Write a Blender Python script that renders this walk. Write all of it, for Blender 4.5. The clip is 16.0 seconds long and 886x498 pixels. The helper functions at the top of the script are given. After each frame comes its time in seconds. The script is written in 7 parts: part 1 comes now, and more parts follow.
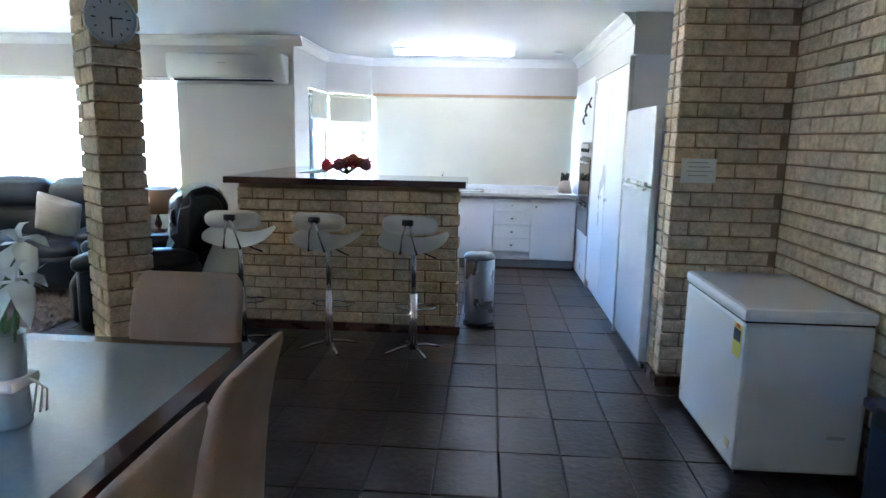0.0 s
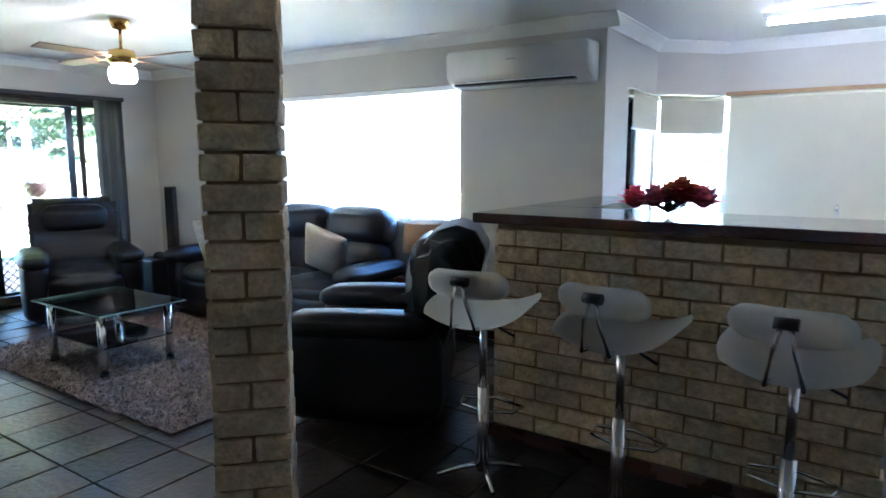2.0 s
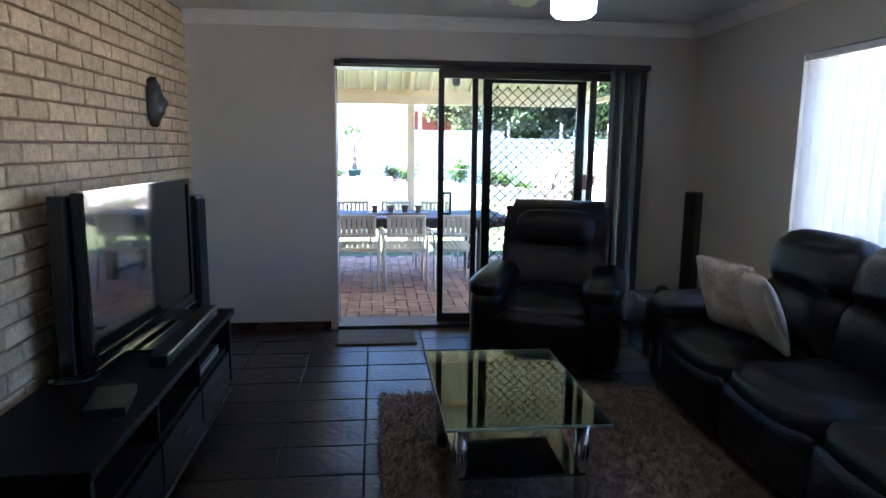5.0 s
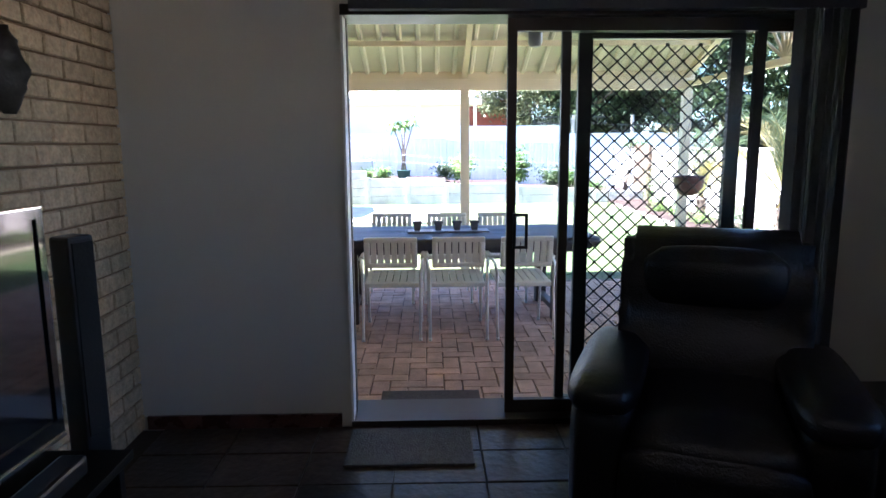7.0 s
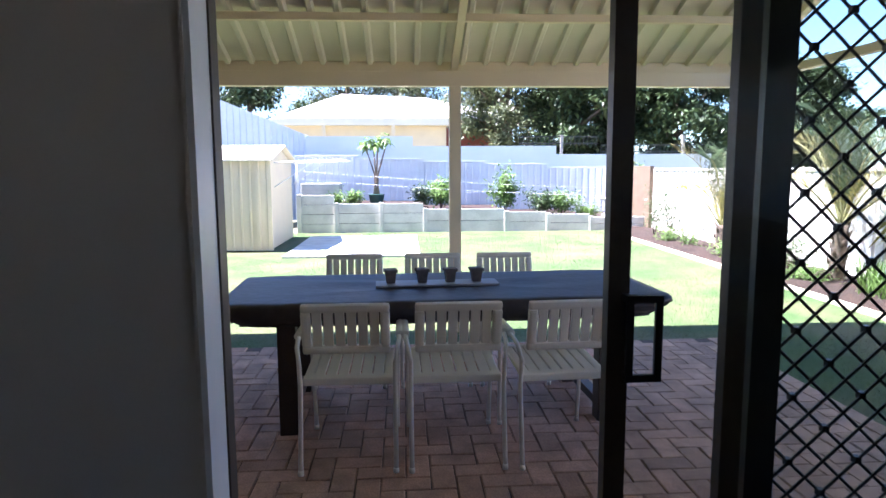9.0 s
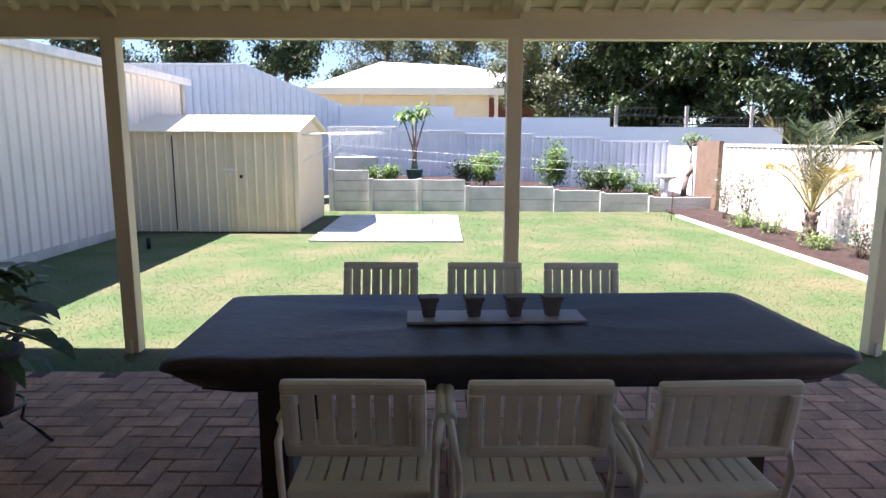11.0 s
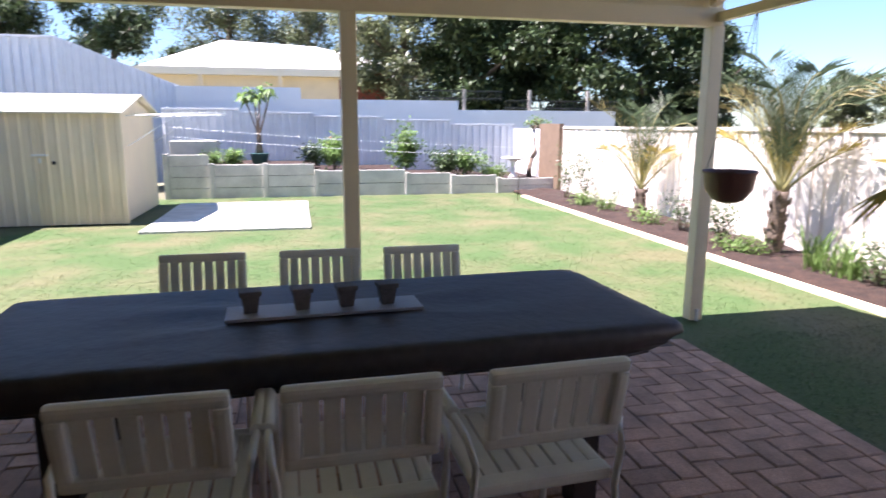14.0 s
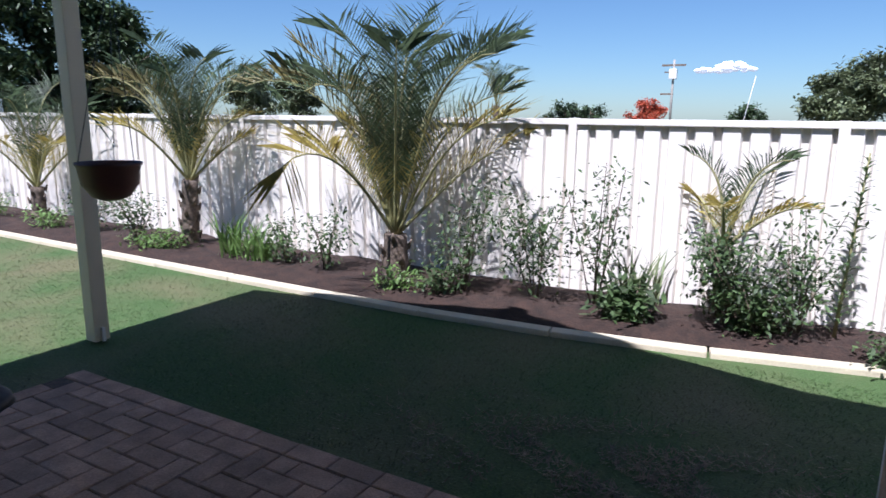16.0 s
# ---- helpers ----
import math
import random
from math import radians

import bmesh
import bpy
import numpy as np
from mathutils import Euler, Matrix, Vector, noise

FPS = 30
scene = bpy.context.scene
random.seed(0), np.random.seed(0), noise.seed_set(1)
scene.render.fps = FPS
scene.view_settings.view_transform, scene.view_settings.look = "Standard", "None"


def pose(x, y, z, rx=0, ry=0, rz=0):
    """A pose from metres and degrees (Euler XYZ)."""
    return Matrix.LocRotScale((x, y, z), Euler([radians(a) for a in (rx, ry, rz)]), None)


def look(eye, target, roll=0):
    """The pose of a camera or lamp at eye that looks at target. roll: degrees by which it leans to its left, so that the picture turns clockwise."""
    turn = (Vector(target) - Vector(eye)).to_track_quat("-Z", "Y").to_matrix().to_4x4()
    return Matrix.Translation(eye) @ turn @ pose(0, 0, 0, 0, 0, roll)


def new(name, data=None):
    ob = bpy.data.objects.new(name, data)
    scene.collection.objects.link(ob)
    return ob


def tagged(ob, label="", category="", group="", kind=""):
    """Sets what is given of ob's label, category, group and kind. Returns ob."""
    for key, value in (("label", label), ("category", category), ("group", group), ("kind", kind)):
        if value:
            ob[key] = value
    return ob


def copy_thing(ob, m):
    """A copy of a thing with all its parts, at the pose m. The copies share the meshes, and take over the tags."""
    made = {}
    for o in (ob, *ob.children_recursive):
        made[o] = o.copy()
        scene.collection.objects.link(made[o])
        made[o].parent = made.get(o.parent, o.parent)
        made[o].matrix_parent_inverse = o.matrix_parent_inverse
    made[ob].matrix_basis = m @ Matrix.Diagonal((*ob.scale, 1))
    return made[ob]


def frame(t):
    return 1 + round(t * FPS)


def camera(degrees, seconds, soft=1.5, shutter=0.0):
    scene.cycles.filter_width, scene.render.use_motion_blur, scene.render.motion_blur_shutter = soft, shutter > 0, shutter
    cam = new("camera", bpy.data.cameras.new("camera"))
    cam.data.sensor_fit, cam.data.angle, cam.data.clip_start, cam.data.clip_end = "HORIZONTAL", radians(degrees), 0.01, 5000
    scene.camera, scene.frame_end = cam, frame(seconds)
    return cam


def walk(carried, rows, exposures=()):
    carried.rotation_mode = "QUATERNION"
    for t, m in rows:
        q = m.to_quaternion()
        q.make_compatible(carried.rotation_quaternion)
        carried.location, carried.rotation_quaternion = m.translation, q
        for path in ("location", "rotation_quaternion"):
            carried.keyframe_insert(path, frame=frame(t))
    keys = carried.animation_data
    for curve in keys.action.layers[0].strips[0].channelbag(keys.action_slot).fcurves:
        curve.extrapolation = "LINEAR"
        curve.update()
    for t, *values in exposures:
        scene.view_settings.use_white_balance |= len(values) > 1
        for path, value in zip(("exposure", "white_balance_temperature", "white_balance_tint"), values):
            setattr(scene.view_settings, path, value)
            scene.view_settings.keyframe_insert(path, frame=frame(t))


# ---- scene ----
cam = camera(69.2, 16.0, shutter=0.18)
PATH = [
    (0, (-0.216, 0.789, 1.486), (-0.346, 2.755, 1.145), 1.1),
    (0.5, (-0.248, 1.245, 1.482), (-0.51, 3.198, 1.139), -0.2),
    (1, (-0.277, 1.718, 1.48), (-0.847, 3.608, 1.158), -0.3),
    (1.5, (-0.394, 2.231, 1.452), (-1.175, 4.052, 1.175), -0.6),
    (2, (-0.528, 2.705, 1.436), (-1.628, 4.352, 1.16), -0.1),
    (2.5, (-0.733, 3.117, 1.432), (-1.976, 4.654, 1.124), 1.0),
    (3, (-0.973, 3.549, 1.393), (-2.497, 4.825, 1.166), -0.5),
    (3.5, (-1.268, 3.929, 1.364), (-2.951, 4.973, 1.088), 1.2),
    (4, (-1.614, 4.246, 1.399), (-3.472, 4.943, 1.152), -0.7),
    (4.5, (-2.011, 4.476, 1.426), (-3.962, 4.828, 1.162), 1.1),
    (5, (-2.388, 4.55, 1.452), (-4.352, 4.761, 1.14), 0.6),
    (7.5, (-4.83, 4.672, 1.442), (-6.805, 4.705, 1.126), -0.3),
    (8, (-5.378, 4.639, 1.427), (-7.351, 4.753, 1.119), 0.0),
    (8.5, (-5.822, 4.642, 1.349), (-7.802, 4.771, 1.096), -0.4),
    (11, (-7.455, 4.61, 1.403), (-9.427, 4.61, 1.071), 0.2),
    (11.5, (-7.536, 4.629, 1.395), (-9.495, 4.581, 0.994), 0.4),
    (12, (-7.562, 4.627, 1.381), (-9.499, 4.613, 0.882), 0.3),
    (12.5, (-7.562, 4.627, 1.385), (-9.5, 4.594, 0.893), 0.4),
    (13, (-7.56, 4.642, 1.388), (-9.499, 4.577, 0.903), -0.4),
    (13.5, (-7.566, 4.69, 1.392), (-9.514, 4.816, 0.956), 0.0),
    (14, (-7.631, 4.744, 1.372), (-9.547, 5.176, 0.994), 0.2),
    (14.5, (-7.813, 4.808, 1.317), (-9.431, 5.946, 1.027), -0.4),
    (15, (-7.95, 4.873, 1.295), (-9.282, 6.322, 0.941), -1.9),
    (15.5, (-7.99, 5.094, 1.296), (-9.133, 6.693, 0.927), -1.5),
    (16, (-7.955, 5.331, 1.347), (-8.928, 7.032, 0.949), 0.7),
]
EXPOSURES = [(0.0, 7.0, 5150, 16), (1.5, 6.7, 5150, 16), (2.5, 6.05, 5150, 17), (3.5, 5.35, 5250, 19), (4.0, 5.1, 5300, 22), (5.0, 4.55, 5350, 24), (7.5, 3.55, 5600, 27), (8.5, 3.1, 5600, 27), (11.0, 2.1, 6250, 29), (13.5, 2.1, 6250, 29), (14.5, 1.75, 5950, 25), (15.0, 1.15, 5600, 21), (16.0, 0.8, 5450, 20)]
walk(cam, [(t, look(eye, target, roll)) for t, eye, target, roll in PATH], EXPOSURES)

# ==== world, sun and exposure ====
world = bpy.data.worlds.new("sky_world")
scene.world = world
world.use_nodes = True
wn = world.node_tree.nodes
sky = wn.new("ShaderNodeTexSky")
sky.sky_type = "NISHITA"
sky.sun_disc = False
sky.sun_elevation = radians(60)
sky.sun_rotation = radians(180)
sky.air_density, sky.dust_density, sky.ozone_density = 1.0, 0.3, 2.0
wn["Background"].inputs[1].default_value = 0.055
clear = wn.new("ShaderNodeMix")
clear.data_type, clear.blend_type = "RGBA", "MULTIPLY"
clear.inputs[0].default_value = 1.0
clear.inputs[7].default_value = (0.82, 1.0, 1.10, 1)
world.node_tree.links.new(sky.outputs[0], clear.inputs[6])
world.node_tree.links.new(clear.outputs[2], wn["Background"].inputs[0])

sun = new("sun", bpy.data.lights.new("sun", "SUN"))
sun.data.energy, sun.data.angle, sun.data.color = 5.0, radians(0.53), (1.0, 0.95, 0.88)
sun.matrix_world = look((0, 0, 20), (0.3, 11.3, 0))


# ==== materials ====
def mat(name, color, rough=0.6, metal=0.0, var=0.12, scale=6.0, bump=0.15, fine=90.0, rnd=0.0, island=0.0, dark=None, coat=0.0, spec=0.5):
    m = bpy.data.materials.new(name)
    m.use_nodes = True
    n, l = m.node_tree.nodes, m.node_tree.links
    b = n["Principled BSDF"]
    b.inputs["Metallic"].default_value = metal
    b.inputs["Coat Weight"].default_value = coat
    b.inputs["Specular IOR Level"].default_value = spec
    geo = n.new("ShaderNodeNewGeometry")
    big, small = n.new("ShaderNodeTexNoise"), n.new("ShaderNodeTexNoise")
    big.inputs["Scale"].default_value, big.inputs["Detail"].default_value = scale, 5
    small.inputs["Scale"].default_value, small.inputs["Detail"].default_value = fine, 3
    for k in (big, small):
        l.new(geo.outputs["Position"], k.inputs["Vector"])
    c = Vector(color)
    lo = Vector(dark) if dark else c * (1 - var)
    hi = c * (1 + var)
    ramp = n.new("ShaderNodeValToRGB")
    ramp.color_ramp.elements[0].position, ramp.color_ramp.elements[1].position = 0.3, 0.7
    ramp.color_ramp.elements[0].color, ramp.color_ramp.elements[1].color = (*lo, 1), (*[min(v, 0.95) for v in hi], 1)
    l.new(big.outputs["Fac"], ramp.inputs[0])
    speck = n.new("ShaderNodeMix")
    speck.data_type, speck.blend_type = "RGBA", "OVERLAY"
    speck.inputs[0].default_value = min(1.0, var * 2)
    l.new(ramp.outputs[0], speck.inputs[6])
    l.new(small.outputs["Fac"], speck.inputs[7])
    col = speck.outputs[2]
    if rnd or island:
        hsv = n.new("ShaderNodeHueSaturation")
        mr = n.new("ShaderNodeMapRange")
        w = rnd or island
        mr.inputs["To Min"].default_value, mr.inputs["To Max"].default_value = 1 - w, 1 + w
        if rnd:
            l.new(n.new("ShaderNodeObjectInfo").outputs["Random"], mr.inputs["Value"])
        else:
            l.new(geo.outputs["Random Per Island"], mr.inputs["Value"])
        l.new(mr.outputs[0], hsv.inputs["Value"])
        l.new(col, hsv.inputs["Color"])
        col = hsv.outputs[0]
    l.new(col, b.inputs["Base Color"])
    rr = n.new("ShaderNodeMapRange")
    rr.inputs["To Min"].default_value, rr.inputs["To Max"].default_value = max(rough - 0.08, 0.02), min(rough + 0.08, 1)
    l.new(big.outputs["Fac"], rr.inputs["Value"])
    l.new(rr.outputs[0], b.inputs["Roughness"])
    if bump:
        bp = n.new("ShaderNodeBump")
        bp.inputs["Strength"].default_value, bp.inputs["Distance"].default_value = bump, 0.01
        l.new(small.outputs["Fac"], bp.inputs["Height"])
        l.new(bp.outputs[0], b.inputs["Normal"])
    return m


def glow(name, color, strength):
    m = bpy.data.materials.new(name)
    m.use_nodes = True
    b = m.node_tree.nodes["Principled BSDF"]
    b.inputs["Base Color"].default_value = (*color, 1)
    b.inputs["Emission Color"].default_value = (*color, 1)
    b.inputs["Emission Strength"].default_value = strength
    return m


def thin_glass(name, tint=(0.96, 0.98, 0.97), ior=1.45):
    m = bpy.data.materials.new(name)
    m.use_nodes = True
    n, l = m.node_tree.nodes, m.node_tree.links
    n.remove(n["Principled BSDF"])
    tr, gl, mx, fr = n.new("ShaderNodeBsdfTransparent"), n.new("ShaderNodeBsdfGlossy"), n.new("ShaderNodeMixShader"), n.new("ShaderNodeFresnel")
    tr.inputs[0].default_value = (*tint, 1)
    gl.inputs["Roughness"].default_value = 0.02
    fr.inputs[0].default_value = ior
    l.new(fr.outputs[0], mx.inputs[0])
    l.new(tr.outputs[0], mx.inputs[1])
    l.new(gl.outputs[0], mx.inputs[2])
    l.new(mx.outputs[0], n["Material Output"].inputs[0])
    return m


def leafy(name, color, var=0.35, through_light=0.35, scale=3.0, dark=None):
    m = mat(name, color, 0.5, var=var, scale=scale, bump=0, fine=30, island=var, dark=dark)
    n, l = m.node_tree.nodes, m.node_tree.links
    b = n["Principled BSDF"]
    t, mx = n.new("ShaderNodeBsdfTranslucent"), n.new("ShaderNodeMixShader")
    src = b.inputs["Base Color"].links[0].from_socket
    l.new(src, t.inputs[0])
    mx.inputs[0].default_value = through_light
    l.new(b.outputs[0], mx.inputs[1])
    l.new(t.outputs[0], mx.inputs[2])
    l.new(mx.outputs[0], n["Material Output"].inputs[0])
    return m


M_BRICK = mat("cream_brick", (0.60, 0.455, 0.29), 0.85, var=0.2, scale=22, bump=0.8, fine=65, rnd=0.12)
M_MORTAR = mat("brown_mortar", (0.27, 0.175, 0.10), 0.95, var=0.2, scale=9, bump=0.5, fine=220)
M_WALL = mat("cream_wall_paint", (0.60, 0.575, 0.52), 0.7, var=0.03, scale=1.2, bump=0.04, fine=250)
M_CEIL = mat("white_ceiling_paint", (0.72, 0.71, 0.69), 0.8, var=0.03, scale=0.9, bump=0.03, fine=200)
M_SLATE = mat("dark_slate", (0.042, 0.028, 0.021), 0.33, var=0.5, scale=5, bump=0.35, fine=28, rnd=0.55, spec=0.35)
M_SLATE_S = mat("dark_slate_rest", (0.042, 0.028, 0.021), 0.33, var=0.5, scale=5, bump=0.35, fine=28, island=0.55, spec=0.35)
M_GROUT = mat("dark_grout", (0.050, 0.037, 0.029), 0.8, var=0.2, scale=20, bump=0.2)
M_JARRAH = mat("dark_red_timber", (0.075, 0.028, 0.02), 0.28, var=0.3, scale=9, bump=0.06, fine=70, coat=0.3)
M_WHITE = mat("white_laminate", (0.80, 0.81, 0.82), 0.3, var=0.02, scale=2, bump=0.02, fine=120)
M_ENAMEL = mat("white_enamel", (0.78, 0.79, 0.80), 0.22, var=0.03, scale=1.5, bump=0.03, fine=300, coat=0.2)
M_BLIND = mat("cream_blind_cloth", (0.60, 0.57, 0.44), 0.85, var=0.06, scale=1.6, bump=0.1, fine=400)
M_CHROME = mat("chrome", (0.75, 0.75, 0.76), 0.12, 1.0, var=0.03, bump=0)
M_STEEL = mat("brushed_steel", (0.55, 0.55, 0.56), 0.28, 1.0, var=0.08, scale=4, bump=0.03)
M_BLACK = mat("black_plastic", (0.012, 0.012, 0.013), 0.35, var=0.2, bump=0.03)
M_GLOSSBLACK = mat("gloss_black", (0.006, 0.006, 0.007), 0.06, var=0.1, bump=0, coat=0.5)
M_LEATHER = mat("dark_leather", (0.007, 0.0067, 0.0085), 0.34, var=0.3, scale=5, bump=0.35, fine=130, spec=0.33)
M_BRONZE = mat("brown_aluminium", (0.05, 0.038, 0.03), 0.42, 0.2, var=0.12, bump=0.02)
M_GLASS = thin_glass("window_glass", ior=1.22)
M_RUG = mat("brown_shag", (0.20, 0.145, 0.11), 0.98, var=0.35, scale=18, bump=0.9, fine=160, island=0.25)
M_PAVER = mat("clay_paver", (0.42, 0.26, 0.18), 0.85, var=0.25, scale=7, bump=0.4, fine=120, rnd=0.18)
M_PAVER_S = mat("clay_paver_rest", (0.42, 0.26, 0.18), 0.85, var=0.25, scale=7, bump=0.4, fine=120, island=0.18)
M_SAND = mat("joint_sand", (0.10, 0.07, 0.05), 0.95, var=0.3, scale=30, bump=0.4)
M_CREAM = mat("cream_steel", (0.72, 0.60, 0.41), 0.45, var=0.05, scale=2, bump=0.03)
M_SHEET = mat("pale_roof_sheet", (0.72, 0.66, 0.52), 0.45, var=0.05, scale=1.5, bump=0.03)
M_FENCE = mat("cream_fence_sheet", (0.80, 0.74, 0.66), 0.5, var=0.05, scale=1.5, bump=0.03)
M_GREYFENCE = mat("grey_fence_sheet", (0.72, 0.74, 0.75), 0.6, var=0.08, scale=1.5, bump=0.05)
M_CONCRETE = mat("weathered_concrete", (0.50, 0.49, 0.44), 0.9, var=0.16, scale=3, bump=0.3, fine=60)
M_KERB = mat("pale_concrete_edging", (0.60, 0.52, 0.37), 0.9, var=0.1, scale=5, bump=0.3, fine=80)
M_SOIL = mat("dark_red_soil", (0.034, 0.018, 0.012), 0.98, var=0.45, scale=9, bump=0.9, fine=60)


# ==== mesh helpers ====
def box(bm, x0, y0, z0, x1, y1, z1, bevel=0.0):
    r = bmesh.ops.create_cube(bm, size=1, matrix=Matrix.Translation(((x0 + x1) / 2, (y0 + y1) / 2, (z0 + z1) / 2)) @ Matrix.Diagonal((abs(x1 - x0), abs(y1 - y0), abs(z1 - z0), 1)))
    if bevel:
        es = list({e for v in r["verts"] for e in v.link_edges})
        bmesh.ops.bevel(bm, geom=es, offset=bevel, segments=2, affect="EDGES", profile=0.6)
    return bm


def boxes(*rows, bevel=0.0):
    bm = bmesh.new()
    for r in rows:
        box(bm, *r, bevel=bevel)
    return bm


def tube(bm, pts, r, seg=8, r_end=None, cap=True):
    pts = [Vector(p) for p in pts]
    rings, up = [], Vector((0, 0, 1))
    for i, p in enumerate(pts):
        d = (pts[min(i + 1, len(pts) - 1)] - pts[max(i - 1, 0)]).normalized()
        ref = up if abs(d.z) < 0.95 else Vector((1, 0, 0))
        a = d.cross(ref).normalized()
        b = d.cross(a).normalized()
        rr = r if r_end is None else r + (r_end - r) * i / max(1, len(pts) - 1)
        rings.append([bm.verts.new(p + (a * math.cos(k * math.tau / seg) + b * math.sin(k * math.tau / seg)) * rr) for k in range(seg)])
    for q, w in zip(rings, rings[1:]):
        for k in range(seg):
            f = bm.faces.new((q[k], q[(k + 1) % seg], w[(k + 1) % seg], w[k]))
            f.smooth = True
    if cap:
        bm.faces.new(rings[0][::-1])
        bm.faces.new(rings[-1])
    return bm


def lathe(bm, profile, seg=24, x=0.0, y=0.0):
    rings = []
    for r, z in profile:
        rings.append([bm.verts.new((x + r * math.cos(k * math.tau / seg), y + r * math.sin(k * math.tau / seg), z)) for k in range(seg)])
    for q, w in zip(rings, rings[1:]):
        for k in range(seg):
            f = bm.faces.new((q[k], q[(k + 1) % seg], w[(k + 1) % seg], w[k]))
            f.smooth = True
    bm.faces.new(rings[0][::-1])
    bm.faces.new(rings[-1])
    return bm


def folded(pts, t, place):
    """Closed thin sheet: the open outline pts (u, v) with depth t along v, swept between the two ends that place(u, v, end) gives."""
    bm = bmesh.new()
    rows = []
    for end in (0, 1):
        rows.append(([bm.verts.new(place(u, v, end)) for u, v in pts], [bm.verts.new(place(u, v + t, end)) for u, v in pts]))
    (a, c), (b, d) = rows
    for k in range(len(pts) - 1):
        bm.faces.new((a[k], a[k + 1], b[k + 1], b[k]))
        bm.faces.new((c[k + 1], c[k], d[k], d[k + 1]))
        bm.faces.new((a[k + 1], a[k], c[k], c[k + 1]))
        bm.faces.new((b[k], b[k + 1], d[k + 1], d[k]))
    bm.faces.new((a[0], b[0], d[0], c[0]))
    bm.faces.new((b[-1], a[-1], c[-1], d[-1]))
    return bm


def mesh_of(name, bm, material, fix=True):
    if fix:
        bmesh.ops.recalc_face_normals(bm, faces=bm.faces)
    me = bpy.data.meshes.new(name)
    bm.to_mesh(me)
    bm.free()
    if material:
        me.materials.append(material)
    return me


def part(name, bm, material, parent, label=""):
    ob = new(name, mesh_of(name, bm, material) if isinstance(bm, bmesh.types.BMesh) else bm)
    ob.parent = parent
    if label:
        tagged(ob, label)
    return ob


def thing(name, m, label, category, group="", kind=""):
    ob = new(name)
    ob.empty_display_size = 0.1
    ob.matrix_world = m
    return tagged(ob, label, category, group, kind)


def structure(name, bm, material, label, category):
    return tagged(new(name, mesh_of(name, bm, material)), label, category, kind="structure")


def joined(name, verts, faces, material, parent=None, smooth=False):
    me = bpy.data.meshes.new(name)
    me.from_pydata(verts, [], faces)
    me.materials.append(material)
    if smooth:
        me.polygons.foreach_set("use_smooth", [True] * len(me.polygons))
    ob = new(name, me)
    if parent:
        ob.parent = parent
    return ob

# ==== the large structure: house ====
G = -0.08            # level of the paving and the lawn
WX, WO = -7.45, -7.70  # west wall, inner and outer face
NY = 7.12            # north wall of the living room
KY = 8.80            # north wall of the kitchen
CZ = 2.42            # ceiling

ground_floor = structure("floor", boxes((WX, 2.9, -0.2, 1.8, NY + 0.2, -0.012), (-2.3, NY + 0.2, -0.2, 1.8, 9.0, -0.012), (-3.9, -2.0, -0.2, 1.8, 2.9, -0.012)), M_GROUT, "dark slate tile floor with dark grout", "floor")
structure("ceiling", boxes((WO, 2.9, CZ, 1.8, NY + 0.25, CZ + 0.15), (-2.37, NY + 0.25, CZ, 1.8, 9.05, CZ + 0.15), (-3.9, -2.2, CZ, 1.8, 2.9, CZ + 0.15)), M_CEIL, "white painted plaster ceiling", "ceiling")
structure("roof", boxes((WO - 0.35, 2.3, CZ + 0.16, 2.2, 7.62, CZ + 0.26), (-2.6, 7.62, CZ + 0.16, 2.2, 9.6, CZ + 0.26)), M_CREAM, "low pale house roof slab", "roof")

# west wall with the sliding door opening
D0, D1, DZ = 4.25, 6.70, 2.10
structure("wall_west", boxes((WO, 2.9, -0.2, -7.59, D0 - 0.06, CZ), (-7.59, 2.9, -0.2, WX, D0, CZ), (WO, D1, -0.2, WX, NY + 0.25, CZ), (WO, D0 - 0.06, DZ, -7.59, D1, CZ), (-7.59, D0, DZ, WX, D1, CZ), (WO, D0, -0.2, WX, D1, -0.01)), M_WALL, "cream painted wall round the sliding door", "wall")
# north wall of the living room with the wide window
W0, W1, WZ0, WZ1 = -6.12, -3.31, 0.90, 2.03
structure("wall_north", boxes((WX, NY, -0.2, W0, NY + 0.25, CZ), (W1, NY, -0.2, -2.12, NY + 0.25, CZ), (W0, NY, WZ1, W1, NY + 0.25, CZ), (W0, NY, -0.2, W1, NY + 0.25, WZ0)), M_WALL, "cream painted wall round the wide window", "wall")
# kitchen: side wall with a window, angled corner, north wall
structure("wall_kitchen_side", boxes((-2.37, NY + 0.25, -0.2, -2.12, 7.62, CZ), (-2.37, 7.62, -0.2, -2.12, 8.36, 0.92), (-2.37, 7.62, 1.98, -2.12, 8.36, CZ)), M_WALL, "cream painted kitchen side wall", "wall")
structure("wall_kitchen_north", boxes((-1.66, KY, -0.2, 1.0, KY + 0.25, 0.90), (-1.66, KY, 2.0, 1.8, KY + 0.25, CZ), (0.86, KY, 0.9, 1.8, KY + 0.25, 2.0), (0.9, KY, -0.2, 1.8, KY + 0.25, 0.9)), M_WALL, "cream painted kitchen wall above the blind", "wall")
bm = bmesh.new()
for z0, z1 in ((-0.2, 0.92), (1.98, CZ)):
    q = [(-2.12, 8.36), (-1.66, 8.8), (-1.66, 9.05), (-2.37, 8.40)]
    lo, hi = [bm.verts.new((*p, z0)) for p in q], [bm.verts.new((*p, z1)) for p in q]
    bm.faces.new(lo[::-1]), bm.faces.new(hi)
    for k in range(4):
        bm.faces.new((lo[k], lo[(k + 1) % 4], hi[(k + 1) % 4], hi[k]))
